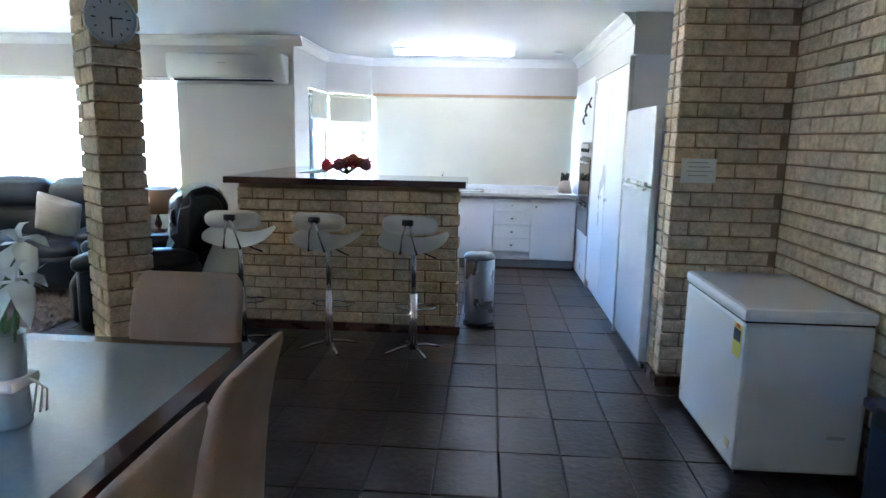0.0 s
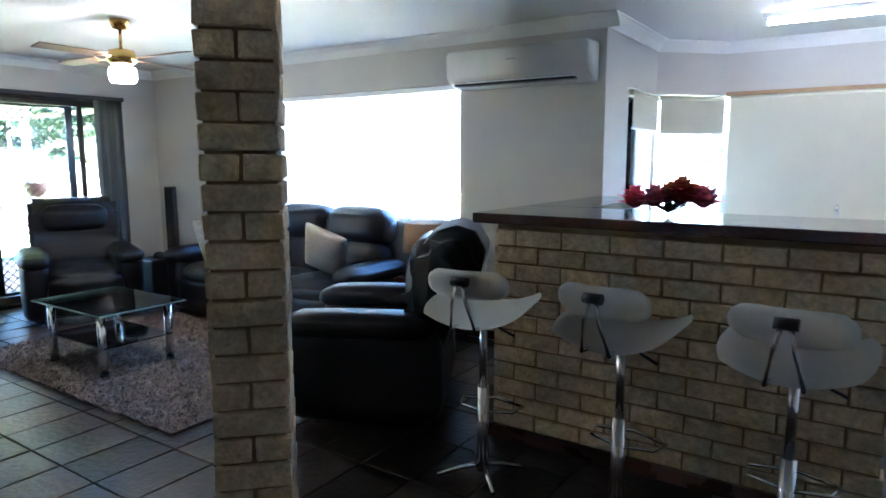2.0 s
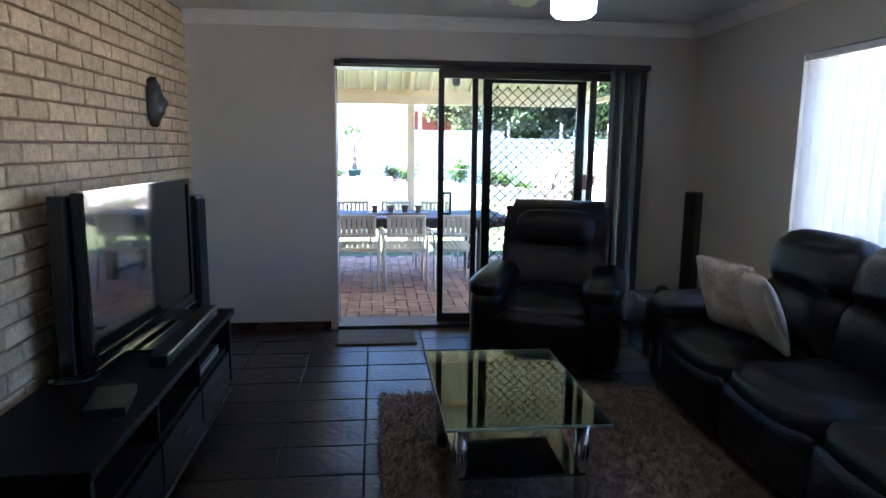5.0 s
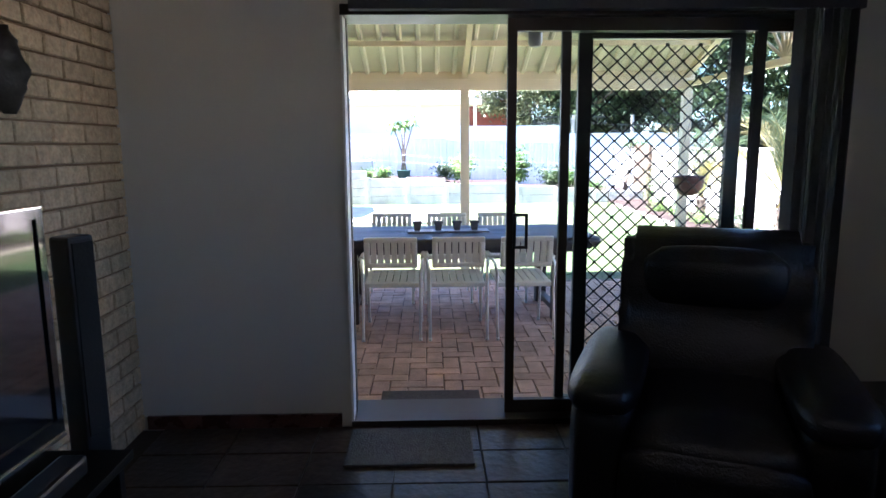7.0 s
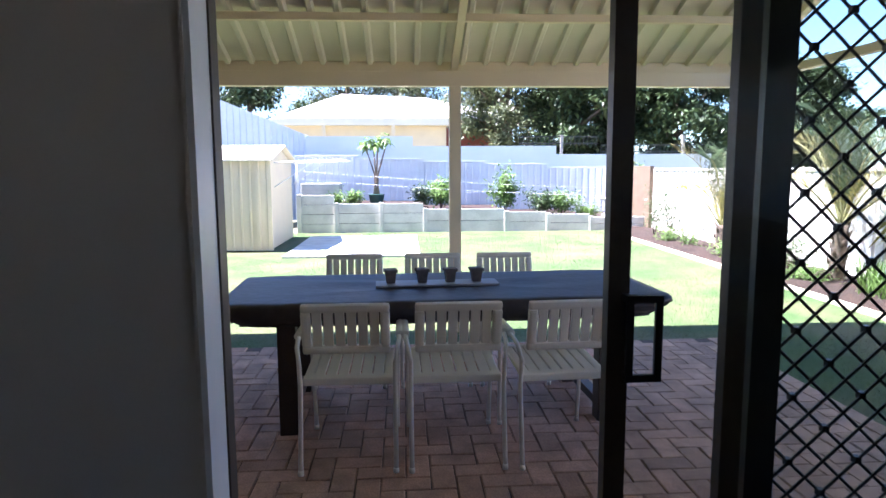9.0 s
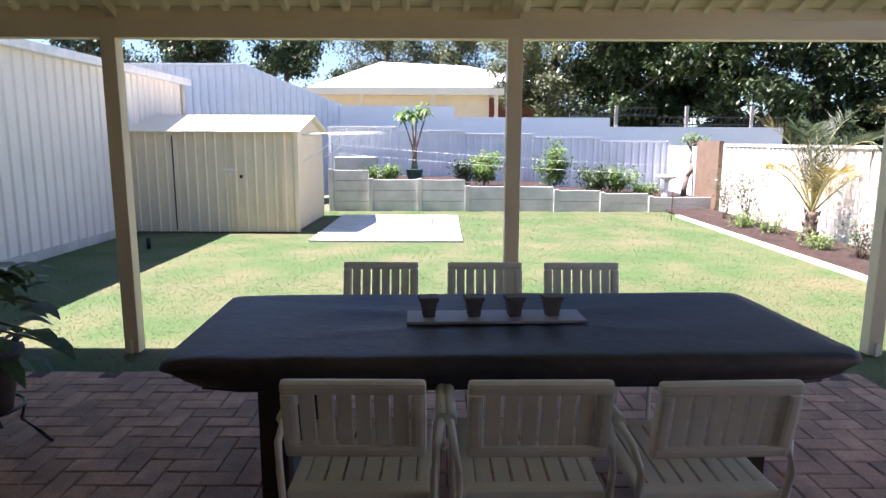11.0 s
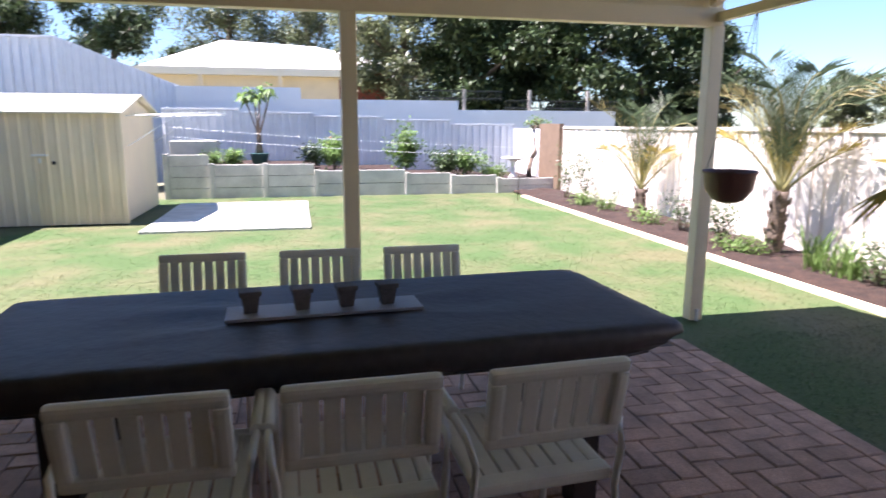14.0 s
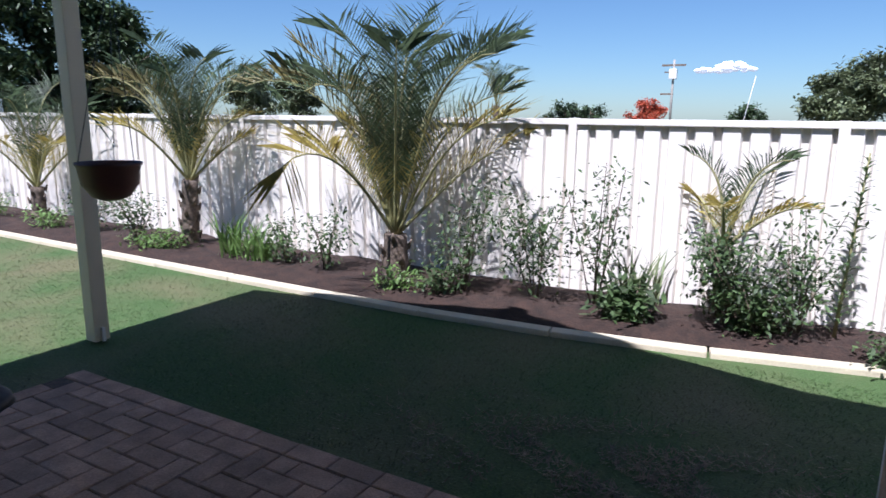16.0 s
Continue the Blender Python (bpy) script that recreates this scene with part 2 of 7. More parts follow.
structure("wall_kitchen_corner", bm, M_WALL, "cream painted angled kitchen corner", "wall")
structure("wall_pantry_back", boxes((1.5, 4.92, -0.2, 1.8, 9.05, CZ)), M_WALL, "cream painted wall behind the fridge", "wall")
structure("wall_dining_south", boxes((-3.9, -2.2, -0.2, 1.8, -1.95, CZ)), M_WALL, "plain cream wall behind the dining table", "wall")
# the opening in this unseen wall is added to let in fill daylight
structure("wall_dining_west", boxes((-3.9, -1.95, -0.2, -3.65, -1.2, CZ), (-3.9, 0.0, -0.2, -3.65, 3.18, CZ), (-3.9, -1.2, -0.2, -3.65, 0.0, 1.1), (-3.9, -1.2, 2.1, -3.65, 0.0, CZ)), M_WALL, "cream dining room wall round an added opening", "wall")
wall_tv = structure("wall_south_brick", boxes((WX, 2.92, -0.2, -3.65, 3.165, CZ)), M_MORTAR, "cream face brick wall behind the television", "wall")
wall_east = structure("wall_east_brick", boxes((1.515, -1.95, -0.2, 1.8, 4.92, CZ)), M_MORTAR, "cream face brick dining room wall", "wall")
wall_nib = structure("wall_nib_brick", boxes((0.885, 4.665, -0.2, 1.515, 4.895, CZ)), M_MORTAR, "cream face brick wall end beside the fridge", "wall")

# ground outside
structure("ground", boxes((-400, -400, G - 0.5, 400, 400, G - 0.06)), mat("far_ground", (0.16, 0.15, 0.09), 0.95, var=0.3, scale=0.3, bump=0.2), "dry open ground to the horizon", "ground")

# ==== shape helpers for furniture ====
def pillow(bm, x0, y0, z0, x1, y1, z1, r=0.06, puff=0.0, cuts=7, m=None, axis=None):
    t = bmesh.new()
    bmesh.ops.create_cube(t, size=2)
    bmesh.ops.subdivide_edges(t, edges=t.edges[:], cuts=cuts, use_grid_fill=True)
    h = Vector(((x1 - x0) / 2, (y1 - y0) / 2, (z1 - z0) / 2))
    c = Vector(((x0 + x1) / 2, (y0 + y1) / 2, (z0 + z1) / 2))
    r = min(r, *h)
    for v in t.verts:
        s = v.co.copy()
        e = Vector([math.copysign(abs(a) ** 0.8, a) for a in s])
        p = Vector((e.x * h.x, e.y * h.y, e.z * h.z))
        inner = Vector([max(-(h[k] - r), min(h[k] - r, p[k])) for k in range(3)])
        d = p - inner
        if d.length > 1e-6:
            p = inner + d.normalized() * r
        for k in range(3):
            o = [q for q in range(3) if q != k]
            amount = puff if axis is None or axis == k else -0.3 * puff
            p[k] += math.copysign(amount, amount * s[k]) * (abs(s[k]) > 0.99) * (1 - s[o[0]] ** 2) * (1 - s[o[1]] ** 2)
        v.co = c + p
    if m:
        bmesh.ops.transform(t, matrix=m, verts=t.verts)
    for f in t.faces:
        f.smooth = True
    me = bpy.data.meshes.new("tmp")
    t.to_mesh(me)
    t.free()
    bm.from_mesh(me)
    bpy.data.meshes.remove(me)
    return bm


def profile(bm, poly, x0, x1, bevel=0.0):
    """A side outline in (y, z), drawn out from x0 to x1."""
    a = [bm.verts.new((x0, *p)) for p in poly]
    b = [bm.verts.new((x1, *p)) for p in poly]
    n = len(poly)
    fs = [bm.faces.new(a), bm.faces.new(b[::-1])]
    fs += [bm.faces.new((a[k], b[k], b[(k + 1) % n], a[(k + 1) % n])) for k in range(n)]
    if bevel:
        es = list({e for f in fs[:2] for e in f.edges})
        bmesh.ops.bevel(bm, geom=es, offset=bevel, segments=3, affect="EDGES")
        for f in bm.faces:
            f.smooth = True
    return bm


def B():
    return bmesh.new()


# ==== fixed joinery ====
# bar with its brick wall is built with the bricks below
M_TOP = mat("laminate_top", (0.55, 0.54, 0.52), 0.3, var=0.08, scale=25, bump=0.02)
M_SHEEN = mat("dark_red_polished_top", (0.07, 0.027, 0.02), 0.16, var=0.25, scale=9, bump=0.03, coat=0.5)
bar_top = structure("bar_top", boxes((-2.15, 5.39, 1.13, -0.365, 5.98, 1.18), (-2.15, 5.98, 1.13, -1.78, NY, 1.18), bevel=0.008), M_SHEEN, "dark red polished timber bar top", "counter")

cab = thing("kitchen_cabinet", pose(0, 0, 0), "white laminate kitchen cabinet with four drawers", "cabinet")
part("body", boxes((-2.1, 8.22, 0.1, 0.815, 8.78, 0.83)), M_WHITE, cab)
part("kickboard", boxes((-2.1, 8.27, 0.0, 0.81, 8.30, 0.1)), mat("grey_kick", (0.35, 0.36, 0.38), 0.5), cab, "grey recessed kickboard")
for k in range(4):
    z = 0.815 - k * 0.155
    d = part("drawer_front", boxes((-0.125, 8.195, z - 0.148, 0.295, 8.222, z), bevel=0.004), M_WHITE, cab)
    part("knob", boxes((0.07, 8.175, z - 0.083, 0.10, 8.195, z - 0.068), bevel=0.004), M_CHROME, d, "small chrome knob")
for x0, x1 in ((0.30, 0.81), (-0.62, -0.13), (-1.12, -0.625), (-1.62, -1.125)):
    d = part("door", boxes((x0 + 0.004, 8.195, 0.11, x1 - 0.004, 8.222, 0.815), bevel=0.004), M_WHITE, cab)
    part("knob", boxes((x0 + 0.045, 8.175, 0.715, x0 + 0.07, 8.195, 0.74), bevel=0.004), M_CHROME, d)
wt = structure("worktop", boxes((-2.1, 8.17, 0.832, 0.815, 8.79, 0.872), bevel=0.006), M_TOP, "pale laminate kitchen worktop", "worktop")
structure("trim_splashback", boxes((-1.62, 8.775, 0.872, 0.815, 8.795, 0.915)), M_WHITE, "white upstand behind the worktop", "trim")
sink = thing("kitchen_sink", pose(-0.75, 8.45, 0.872), "steel sink rim set into the worktop", "sink")
part("rim", boxes((-0.5, -0.22, 0.0, 0.5, -0.19, 0.012), (-0.5, 0.19, 0.0, 0.5, 0.22, 0.012), (-0.5, -0.19, 0, -0.47, 0.19, 0.012), (0.47, -0.19, 0, 0.5, 0.19, 0.012), (-0.02, -0.19, 0, 0.02, 0.19, 0.01)), M_STEEL, sink)
part("tap", tube(B(), [(0.0, 0.2, 0), (0.0, 0.2, 0.16), (0, 0.15, 0.2), (0, 0.05, 0.2), (0, 0.03, 0.17)], 0.011), M_CHROME, sink, "chrome mixer tap")
part("drainer_tap", tube(B(), [(0.25, 0.2, 0), (0.25, 0.2, 0.07)], 0.014), M_CHROME, sink)
part("soap_dispenser", tube(B(), [(-0.2, 0.2, 0), (-0.2, 0.2, 0.08), (-0.2, 0.15, 0.09)], 0.012), M_CHROME, sink)
kb = thing("knife_block", pose(0.70, 8.42, 0.872, 0, 0, 20), "pale knife block full of black-handled knives", "knife block")
part("block", profile(B(), [(-0.08, 0), (0.08, 0), (0.09, 0.11), (-0.02, 0.15)], -0.055, 0.055, 0.005), mat("pale_wood", (0.55, 0.46, 0.36), 0.5), kb)
for k in range(5):
    part("knife_handle", tube(B(), [(-0.04 + 0.02 * k, 0.03, 0.12), (-0.045 + 0.022 * k, -0.0, 0.24 - 0.012 * (k % 3))], 0.010, 6), M_BLACK, kb)

# pantry, oven tower and bulkhead
pan = thing("pantry", pose(0, 0, 0), "tall white built-in pantry with two doors", "cupboard")
part("body", boxes((0.85, 5.79, 0.0, 1.5, 7.36, 2.12)), M_WHITE, pan)
for y0, y1, ky in ((5.83, 6.56, 6.42), (6.58, 7.32, 6.70)):
    d = part("door", boxes((0.822, y0, 0.09, 0.849, y1, 2.06), bevel=0.004), M_WHITE, pan)
    part("knob", boxes((0.795, ky - 0.014, 0.97, 0.822, ky + 0.014, 0.998), bevel=0.006), M_CHROME, d, "small chrome knob")
part("frame", boxes((0.815, 5.79, 2.065, 0.85, 7.36, 2.11), (0.815, 5.79, 0, 0.85, 5.825, 2.065), (0.815, 7.325, 0, 0.85, 7.36, 2.065)), M_WALL, pan, "cream timber surround")
tow = thing("oven_tower", pose(0, 0, 0), "white tower cupboard round a built-in oven", "cupboard")
part("body", boxes((0.832, 7.362, 0.0, 1.5, 8.78, 0.5), (0.832, 7.362, 1.47, 1.5, 8.78, 2.12), (0.832, 8.12, 0.5, 1.5, 8.78, 1.47), (1.1, 7.362, 0.5, 1.5, 8.12, 1.47)), M_WHITE, tow)
oven = thing("wall_oven", pose(0.83, 7.74, 0.98), "black double wall oven with steel handles", "oven")
part("housing", boxes((0.0, -0.37, -0.47, 0.25, 0.37, 0.48)), M_BLACK, oven)
part("control_panel", boxes((-0.014, -0.36, 0.34, 0.0, 0.36, 0.47), bevel=0.003), M_STEEL, oven, "steel control panel")
for k in range(4):
    part("dial", boxes((-0.03, -0.24 + k * 0.15, 0.385, -0.014, -0.20 + k * 0.15, 0.425), bevel=0.006), M_BLACK, oven)
for z0, z1 in ((-0.46, -0.14), (-0.12, 0.32)):
    d = part("oven_door", boxes((-0.02, -0.36, z0, 0.0, 0.36, z1), bevel=0.003), M_GLOSSBLACK, oven)
    part("handle", boxes((-0.05, -0.32, z1 - 0.05, -0.035, 0.32, z1 - 0.03), (-0.036, -0.31, z1 - 0.047, -0.02, -0.29, z1 - 0.033), (-0.036, 0.29, z1 - 0.047, -0.02, 0.31, z1 - 0.033)), M_STEEL, d, "steel bar handle")
structure("wall_bulkhead", boxes((0.835, 5.79, 2.122, 1.5, 8.8, CZ)), M_WALL, "cream painted wall above the pantry", "wall")
key = thing("key_rack", pose(0.822, 7.6, 1.82), "small dark ornament hung on the cupboard", "ornament")
for y, z, s in ((-0.02, 0.0, 0.10), (0.22, -0.08, 0.13), (0.36, -0.16, 0.10)):
    part("hook", tube(B(), [(0, y, z + s), (-0.02, y + 0.01, z + s * 0.4), (-0.006, y - 0.02, z)], 0.011, 6), M_JARRAH, key)

# fridge
fr = thing("fridge", pose(0, 0, 0), "tall white fridge with a freezer compartment on top", "fridge")
part("cabinet", boxes((0.872, 4.935, 0.03, 1.48, 5.76, 1.71), bevel=0.01), M_ENAMEL, fr)
for z0, z1 in ((0.05, 1.195), (1.205, 1.71)):
    d = part("door", boxes((0.815, 4.935, z0, 0.868, 5.76, z1), bevel=0.012), M_ENAMEL, fr)
    zz = z1 - 0.012 if z1 < 1.3 else z0 + 0.012
    part("handle", boxes((0.785, 5.0, zz - 0.012, 0.80, 5.66, zz + 0.012), (0.80, 5.60, zz - 0.01, 0.816, 5.64, zz + 0.01), (0.80, 5.02, zz - 0.01, 0.816, 5.06, zz + 0.01), bevel=0.003), M_STEEL, d, "slim grey handle")
part("kick", boxes((0.84, 4.95, 0.0, 1.4, 5.74, 0.03)), M_BLACK, fr)

# blinds
def roller_blind(x0, x1, z0, z1, m, label):
    b = thing("roller_blind", m, label, "blind", "kitchen roller blinds")
    bm = B()
    n = 14
    vs = [[bm.verts.new((x0 + (x1 - x0) * i / n, 0.006 * math.sin(i * 1.1) * (j / 3), z1 + (z0 - z1) * j / 3)) for i in range(n + 1)] for j in range(4)]
    for r0, r1 in zip(vs, vs[1:]):
        for i in range(n):
            f = bm.faces.new((r0[i], r0[i + 1], r1[i + 1], r1[i]))
            f.smooth = True
    part("cloth", bm, M_BLIND, b)
    part("roller", tube(B(), [(x0, 0.02, z1 + 0.015), (x1, 0.02, z1 + 0.015)], 0.022, 10), M_BLIND, b)
    part("bottom_rail", boxes((x0, -0.008, z0 - 0.015, x1, 0.012, z0)), M_WHITE, b)
    return b


roller_blind(-1.60, 0.80, 0.93, 1.945, pose(0, 8.765, 0), "cream cloth roller blind pulled fully down")
roller_blind(-0.30, 0.30, 1.66, 1.93, pose(-1.86, 8.55, 0, 0, 0, 43.7), "cream cloth roller blind pulled partly down")
roller_blind(-0.34, 0.34, 1.68, 1.93, pose(-2.09, 7.99, 0, 0, 0, 90), "cream cloth roller blind pulled partly down")
structure("trim_pelmet", boxes((-1.64, 8.755, 1.972, 0.83, 8.80, 2.005)), mat("honey_timber", (0.42, 0.27, 0.14), 0.4, var=0.2), "honey timber strip above the blind", "trim")


def window(name, m, w, z0, z1, splits, label, fr_mat=None, t=0.04, d=0.06):
    fr_mat = fr_mat or M_FRAMEW
    b = tagged(new(name), label, "window", kind="structure")
    b.matrix_world = m
    part("window_frame", boxes((0, -d / 2, z0, w, d / 2, z0 + t), (0, -d / 2, z1 - t, w, d / 2, z1), (0, -d / 2, z0 + t, t, d / 2, z1 - t), (w - t, -d / 2, z0 + t, w, d / 2, z1 - t), *[(s - t / 2, -d / 2, z0 + t, s + t / 2, d / 2, z1 - t) for s in splits]), fr_mat, b)
    xs = [t, *splits, w - t]
    for a, c in zip(xs, xs[1:]):
        p = part("pane", boxes((a + t / 2, -0.003, z0 + t, c - t / 2, 0.003, z1 - t)), M_GLASS, b)
        p.visible_shadow = False
    return b


M_FRAMEW = mat("pale_aluminium", (0.62, 0.60, 0.55), 0.4, 0.1, var=0.05, bump=0.02)
window("window_1", pose(W0, NY + 0.15, 0), W1 - W0, WZ0, WZ1, (0.83, 2.23), "wide three-pane aluminium window")
window("window_2", pose(-2.24, 7.62, 0, 0, 0, 90), 0.74, 0.92, 1.98, (0.25,), "narrow kitchen side window")
window("window_3", pose(-2.18, 8.42, 0, 0, 0, 43.7), 0.66, 0.92, 1.98, (), "angled kitchen corner window")
window("window_4", pose(-1.66, KY + 0.12, 0), 2.5, 0.90, 2.0, (1.25,), "kitchen window behind the blind")
# unseen extra window, added only to bring daylight into the dining side
window("window_5", pose(-3.78, -1.2, 0, 0, 0, 90), 1.2, 1.1, 2.1, (0.6,), "small unseen dining room window added for daylight")
structure("window_sill", boxes((W0 - 0.03, NY - 0.03, WZ0 - 0.03, W1 + 0.03, NY + 0.10, WZ0)), M_WHITE, "white painted window sill", "sill")

# vertical blinds in the wide window
vb = thing("vertical_blind", pose(0, NY + 0.035, 0), "white vertical slat blind across the window", "blind")
part("track", boxes((W0, -0.03, WZ1 - 0.045, W1, 0.03, WZ1 - 0.005)), M_WHITE, vb)
M_SLAT = leafy("white_blind_slat", (0.92, 0.92, 0.91), 0.02, 0.7)
slat_me = mesh_of("slat", boxes((-0.044, -0.001, WZ0 + 0.02, 0.044, 0.001, WZ1 - 0.05)), M_SLAT)
for k in range(33):
    s = part("slat", slat_me, None, vb)
    s.matrix_world = pose(W0 + 0.06 + k * 0.084, NY + 0.035, 0, 0, 0, (84 if k > 7 else 72) + 5 * math.sin(k * 2.3))

# cornices and skirtings
CO = mat("white_cornice_paint", (0.80, 0.79, 0.75), 0.7, var=0.02, bump=0.02)


def cornice(name, m, length):
    bm = profile(B(), [(0, 0), (-0.012, 0), (-0.02, 0.015), (-0.045, 0.055), (-0.075, 0.078), (-0.09, 0.082), (-0.09, 0.09), (0, 0.09)], 0, length)
    ob = structure(name, bm, CO, "white coved plaster cornice", "trim")
    ob.matrix_world = m
    return ob


cornice("trim_cornice_north", pose(WX, NY, CZ - 0.09), -2.03 - WX)
cornice("trim_cornice_west", pose(WX, 3.18, CZ - 0.09, 0, 0, 90), NY - 3.18)
cornice("trim_cornice_side", pose(-2.12, NY, CZ - 0.09, 0, 0, 90), 1.24)
cornice("trim_cornice_kitchen", pose(-1.66, KY, CZ - 0.09), 2.5)
cornice("trim_cornice_pantry", pose(0.835, 8.8, CZ - 0.09, 0, 0, -90), 3.0)
cornice("trim_cornice_corner", pose(-2.12, 8.36, CZ - 0.09, 0, 0, 43.7), 0.64)
structure("baseboard_west", boxes((WX, 3.2, 0, WX + 0.018, D0 - 0.05, 0.07), (WX, D1 + 0.05, 0, WX + 0.018, NY, 0.07)), M_JARRAH, "dark red timber skirting board", "baseboard")
structure("baseboard_north", boxes((WX + 0.018, NY - 0.018, 0, -2.1, NY, 0.07)), M_JARRAH, "dark red timber skirting board", "baseboard")
structure("baseboard_bar", boxes((-2.115, 5.512, 0, -0.395, 5.53, 0.065), (-0.41, 5.53, 0, -0.392, 5.64, 0.065), (-2.118, 5.53, 0, -2.1, NY - 0.02, 0.065)), M_JARRAH, "dark red timber skirting round the bar", "baseboard")
structure("baseboard_nib", boxes((0.85, 4.632, 0, 1.5, 4.65, 0.065), (0.85, 4.65, 0, 0.868, 4.9, 0.065)), M_JARRAH, "dark red timber skirting at the wall end", "baseboard")

# ==== sliding door ====
sd = tagged(new("door_1"), "brown aluminium sliding glass door standing half open", "door", kind="structure")
part("door_frame", boxes((WO + 0.02, D0, DZ - 0.05, WX + 0.015, D1, DZ), (WO + 0.02, D1 - 0.045, 0.0, WX + 0.015, D1, DZ - 0.05), (WO - 0.02, D0, -0.01, WX + 0.015, D1, 0.028)), M_BRONZE, sd)
part("jamb", boxes((-7.60, D0, 0.028, WX - 0.10, D0 + 0.016, DZ - 0.05)), M_BRONZE, sd)
part("reveal", boxes((WX - 0.099, D0, 0.028, WX + 0.009, D0 + 0.012, DZ - 0.05)), M_WHITE, sd, "white painted reveal strip")
part("frame_edge", boxes((WX + 0.002, D0 - 0.008, 0.0, WX + 0.010, D0, DZ + 0.03), (WX + 0.002, D0, DZ, WX + 0.02, D1 + 0.03, DZ + 0.03), (WX + 0.002, D1, 0, WX + 0.02, D1 + 0.03, DZ)), mat("pale_door_edge", (0.6, 0.56, 0.5), 0.5), sd, "pale inner edge strip")
for nm, x, y0, y1 in (("sliding_panel", -7.535, 5.055, 6.33), ("fixed_panel", -7.575, 5.33, 6.66)):
    p = part(nm, boxes((x - 0.018, y0, 0.03, x + 0.018, y0 + 0.045, 2.05), (x - 0.018, y1 - 0.045, 0.03, x + 0.018, y1, 2.05), (x - 0.018, y0 + 0.045, 1.99, x + 0.018, y1 - 0.045, 2.05), (x - 0.018, y0 + 0.045, 0.03, x + 0.018, y1 - 0.045, 0.10)), M_BRONZE, sd)
    g = part("pane", boxes((x - 0.003, y0 + 0.045, 0.10, x + 0.003, y1 - 0.045, 1.99)), M_GLASS, p)
    g.visible_shadow = False
    if nm == "sliding_panel":
        part("handle", boxes((x + 0.018, y0 + 0.03, 1.085, x + 0.05, y0 + 0.045, 1.1), (x + 0.018, y0 + 0.03, 0.92, x + 0.05, y0 + 0.045, 0.935), (x + 0.04, y0 + 0.045, 0.92, x + 0.05, y0 + 0.105, 0.935), (x + 0.04, y0 + 0.045, 1.085, x + 0.05, y0 + 0.105, 1.1), (x + 0.04, y0 + 0.09, 0.935, x + 0.05, y0 + 0.105, 1.085), (x + 0.04, y0 + 0.03, 0.935, x + 0.05, y0 + 0.045, 1.085)), M_BLACK, p, "black pull handle")
sc = part("security_screen", boxes((-7.665, 5.43, 0.03, -7.63, 5.50, 2.04), (-7.665, 6.21, 0.03, -7.63, 6.28, 2.04), (-7.665, 5.50, 1.97, -7.63, 6.21, 2.04), (-7.665, 5.50, 0.03, -7.63, 6.21, 0.12)), M_BLACK, sd, "black security screen with diamond grille")
bm = B()
p, hh = 0.085, 0.10
ny, nz = 12, 24
for s in (1, -1):
    for k in range(-nz, ny + nz):
        seg = []
        for j in range(nz + 1):
            y = 5.46 + (k + s * j) * p / 1
            z = 0.10 + j * hh * 0.8
            if 5.455 <= y <= 6.255 and z <= 2.0:
                seg.append((-7.648 + 0.005 * s, y, z))
        if len(seg) > 1:
            tube(bm, [seg[0], seg[-1]], 0.0042, 5)
part("grille", bm, M_BLACK, sc)
bm = B()
for k in range(ny + 1):
    for j in range(nz + 1):
        if (k + j) % 2 == 0:
            y, z = 5.46 + k * p, 0.10 + j * hh * 0.8
            if y < 6.25 and z < 2.0:
                box(bm, -7.656, y - 0.008, z - 0.008, -7.640, y + 0.008, z + 0.008)
part("grille_knot", bm, M_BLACK, sc)
dc = thing("door_blind", pose(WX + 0.07, 6.55, 0), "dark vertical blind stacked beside the sliding door", "blind")
dark_slat = mat("dark_grey_slat", (0.07, 0.068, 0.075), 0.8, var=0.1)
dslat = mesh_of("slat", boxes((-0.05, -0.002, 0.06, 0.05, 0.002, 2.06)), dark_slat)
for k in range(9):
    s = part("slat", dslat, None, dc)
    s.matrix_local = pose(0, -0.14 + k * 0.03, 0, 0, 0, 12 * math.sin(k * 1.7))
part("track", boxes((-0.03, -2.25, 2.06, 0.03, 0.15, 2.10)), dark_slat, dc)

# ==== dining and kitchen things ====
M_SUEDE = mat("beige_suede", (0.46, 0.30, 0.20), 0.95, var=0.14, scale=5, bump=0.15, fine=260)
M_STOOL = mat("white_moulded_shell", (0.64, 0.62, 0.57), 0.35, var=0.04, bump=0.02)


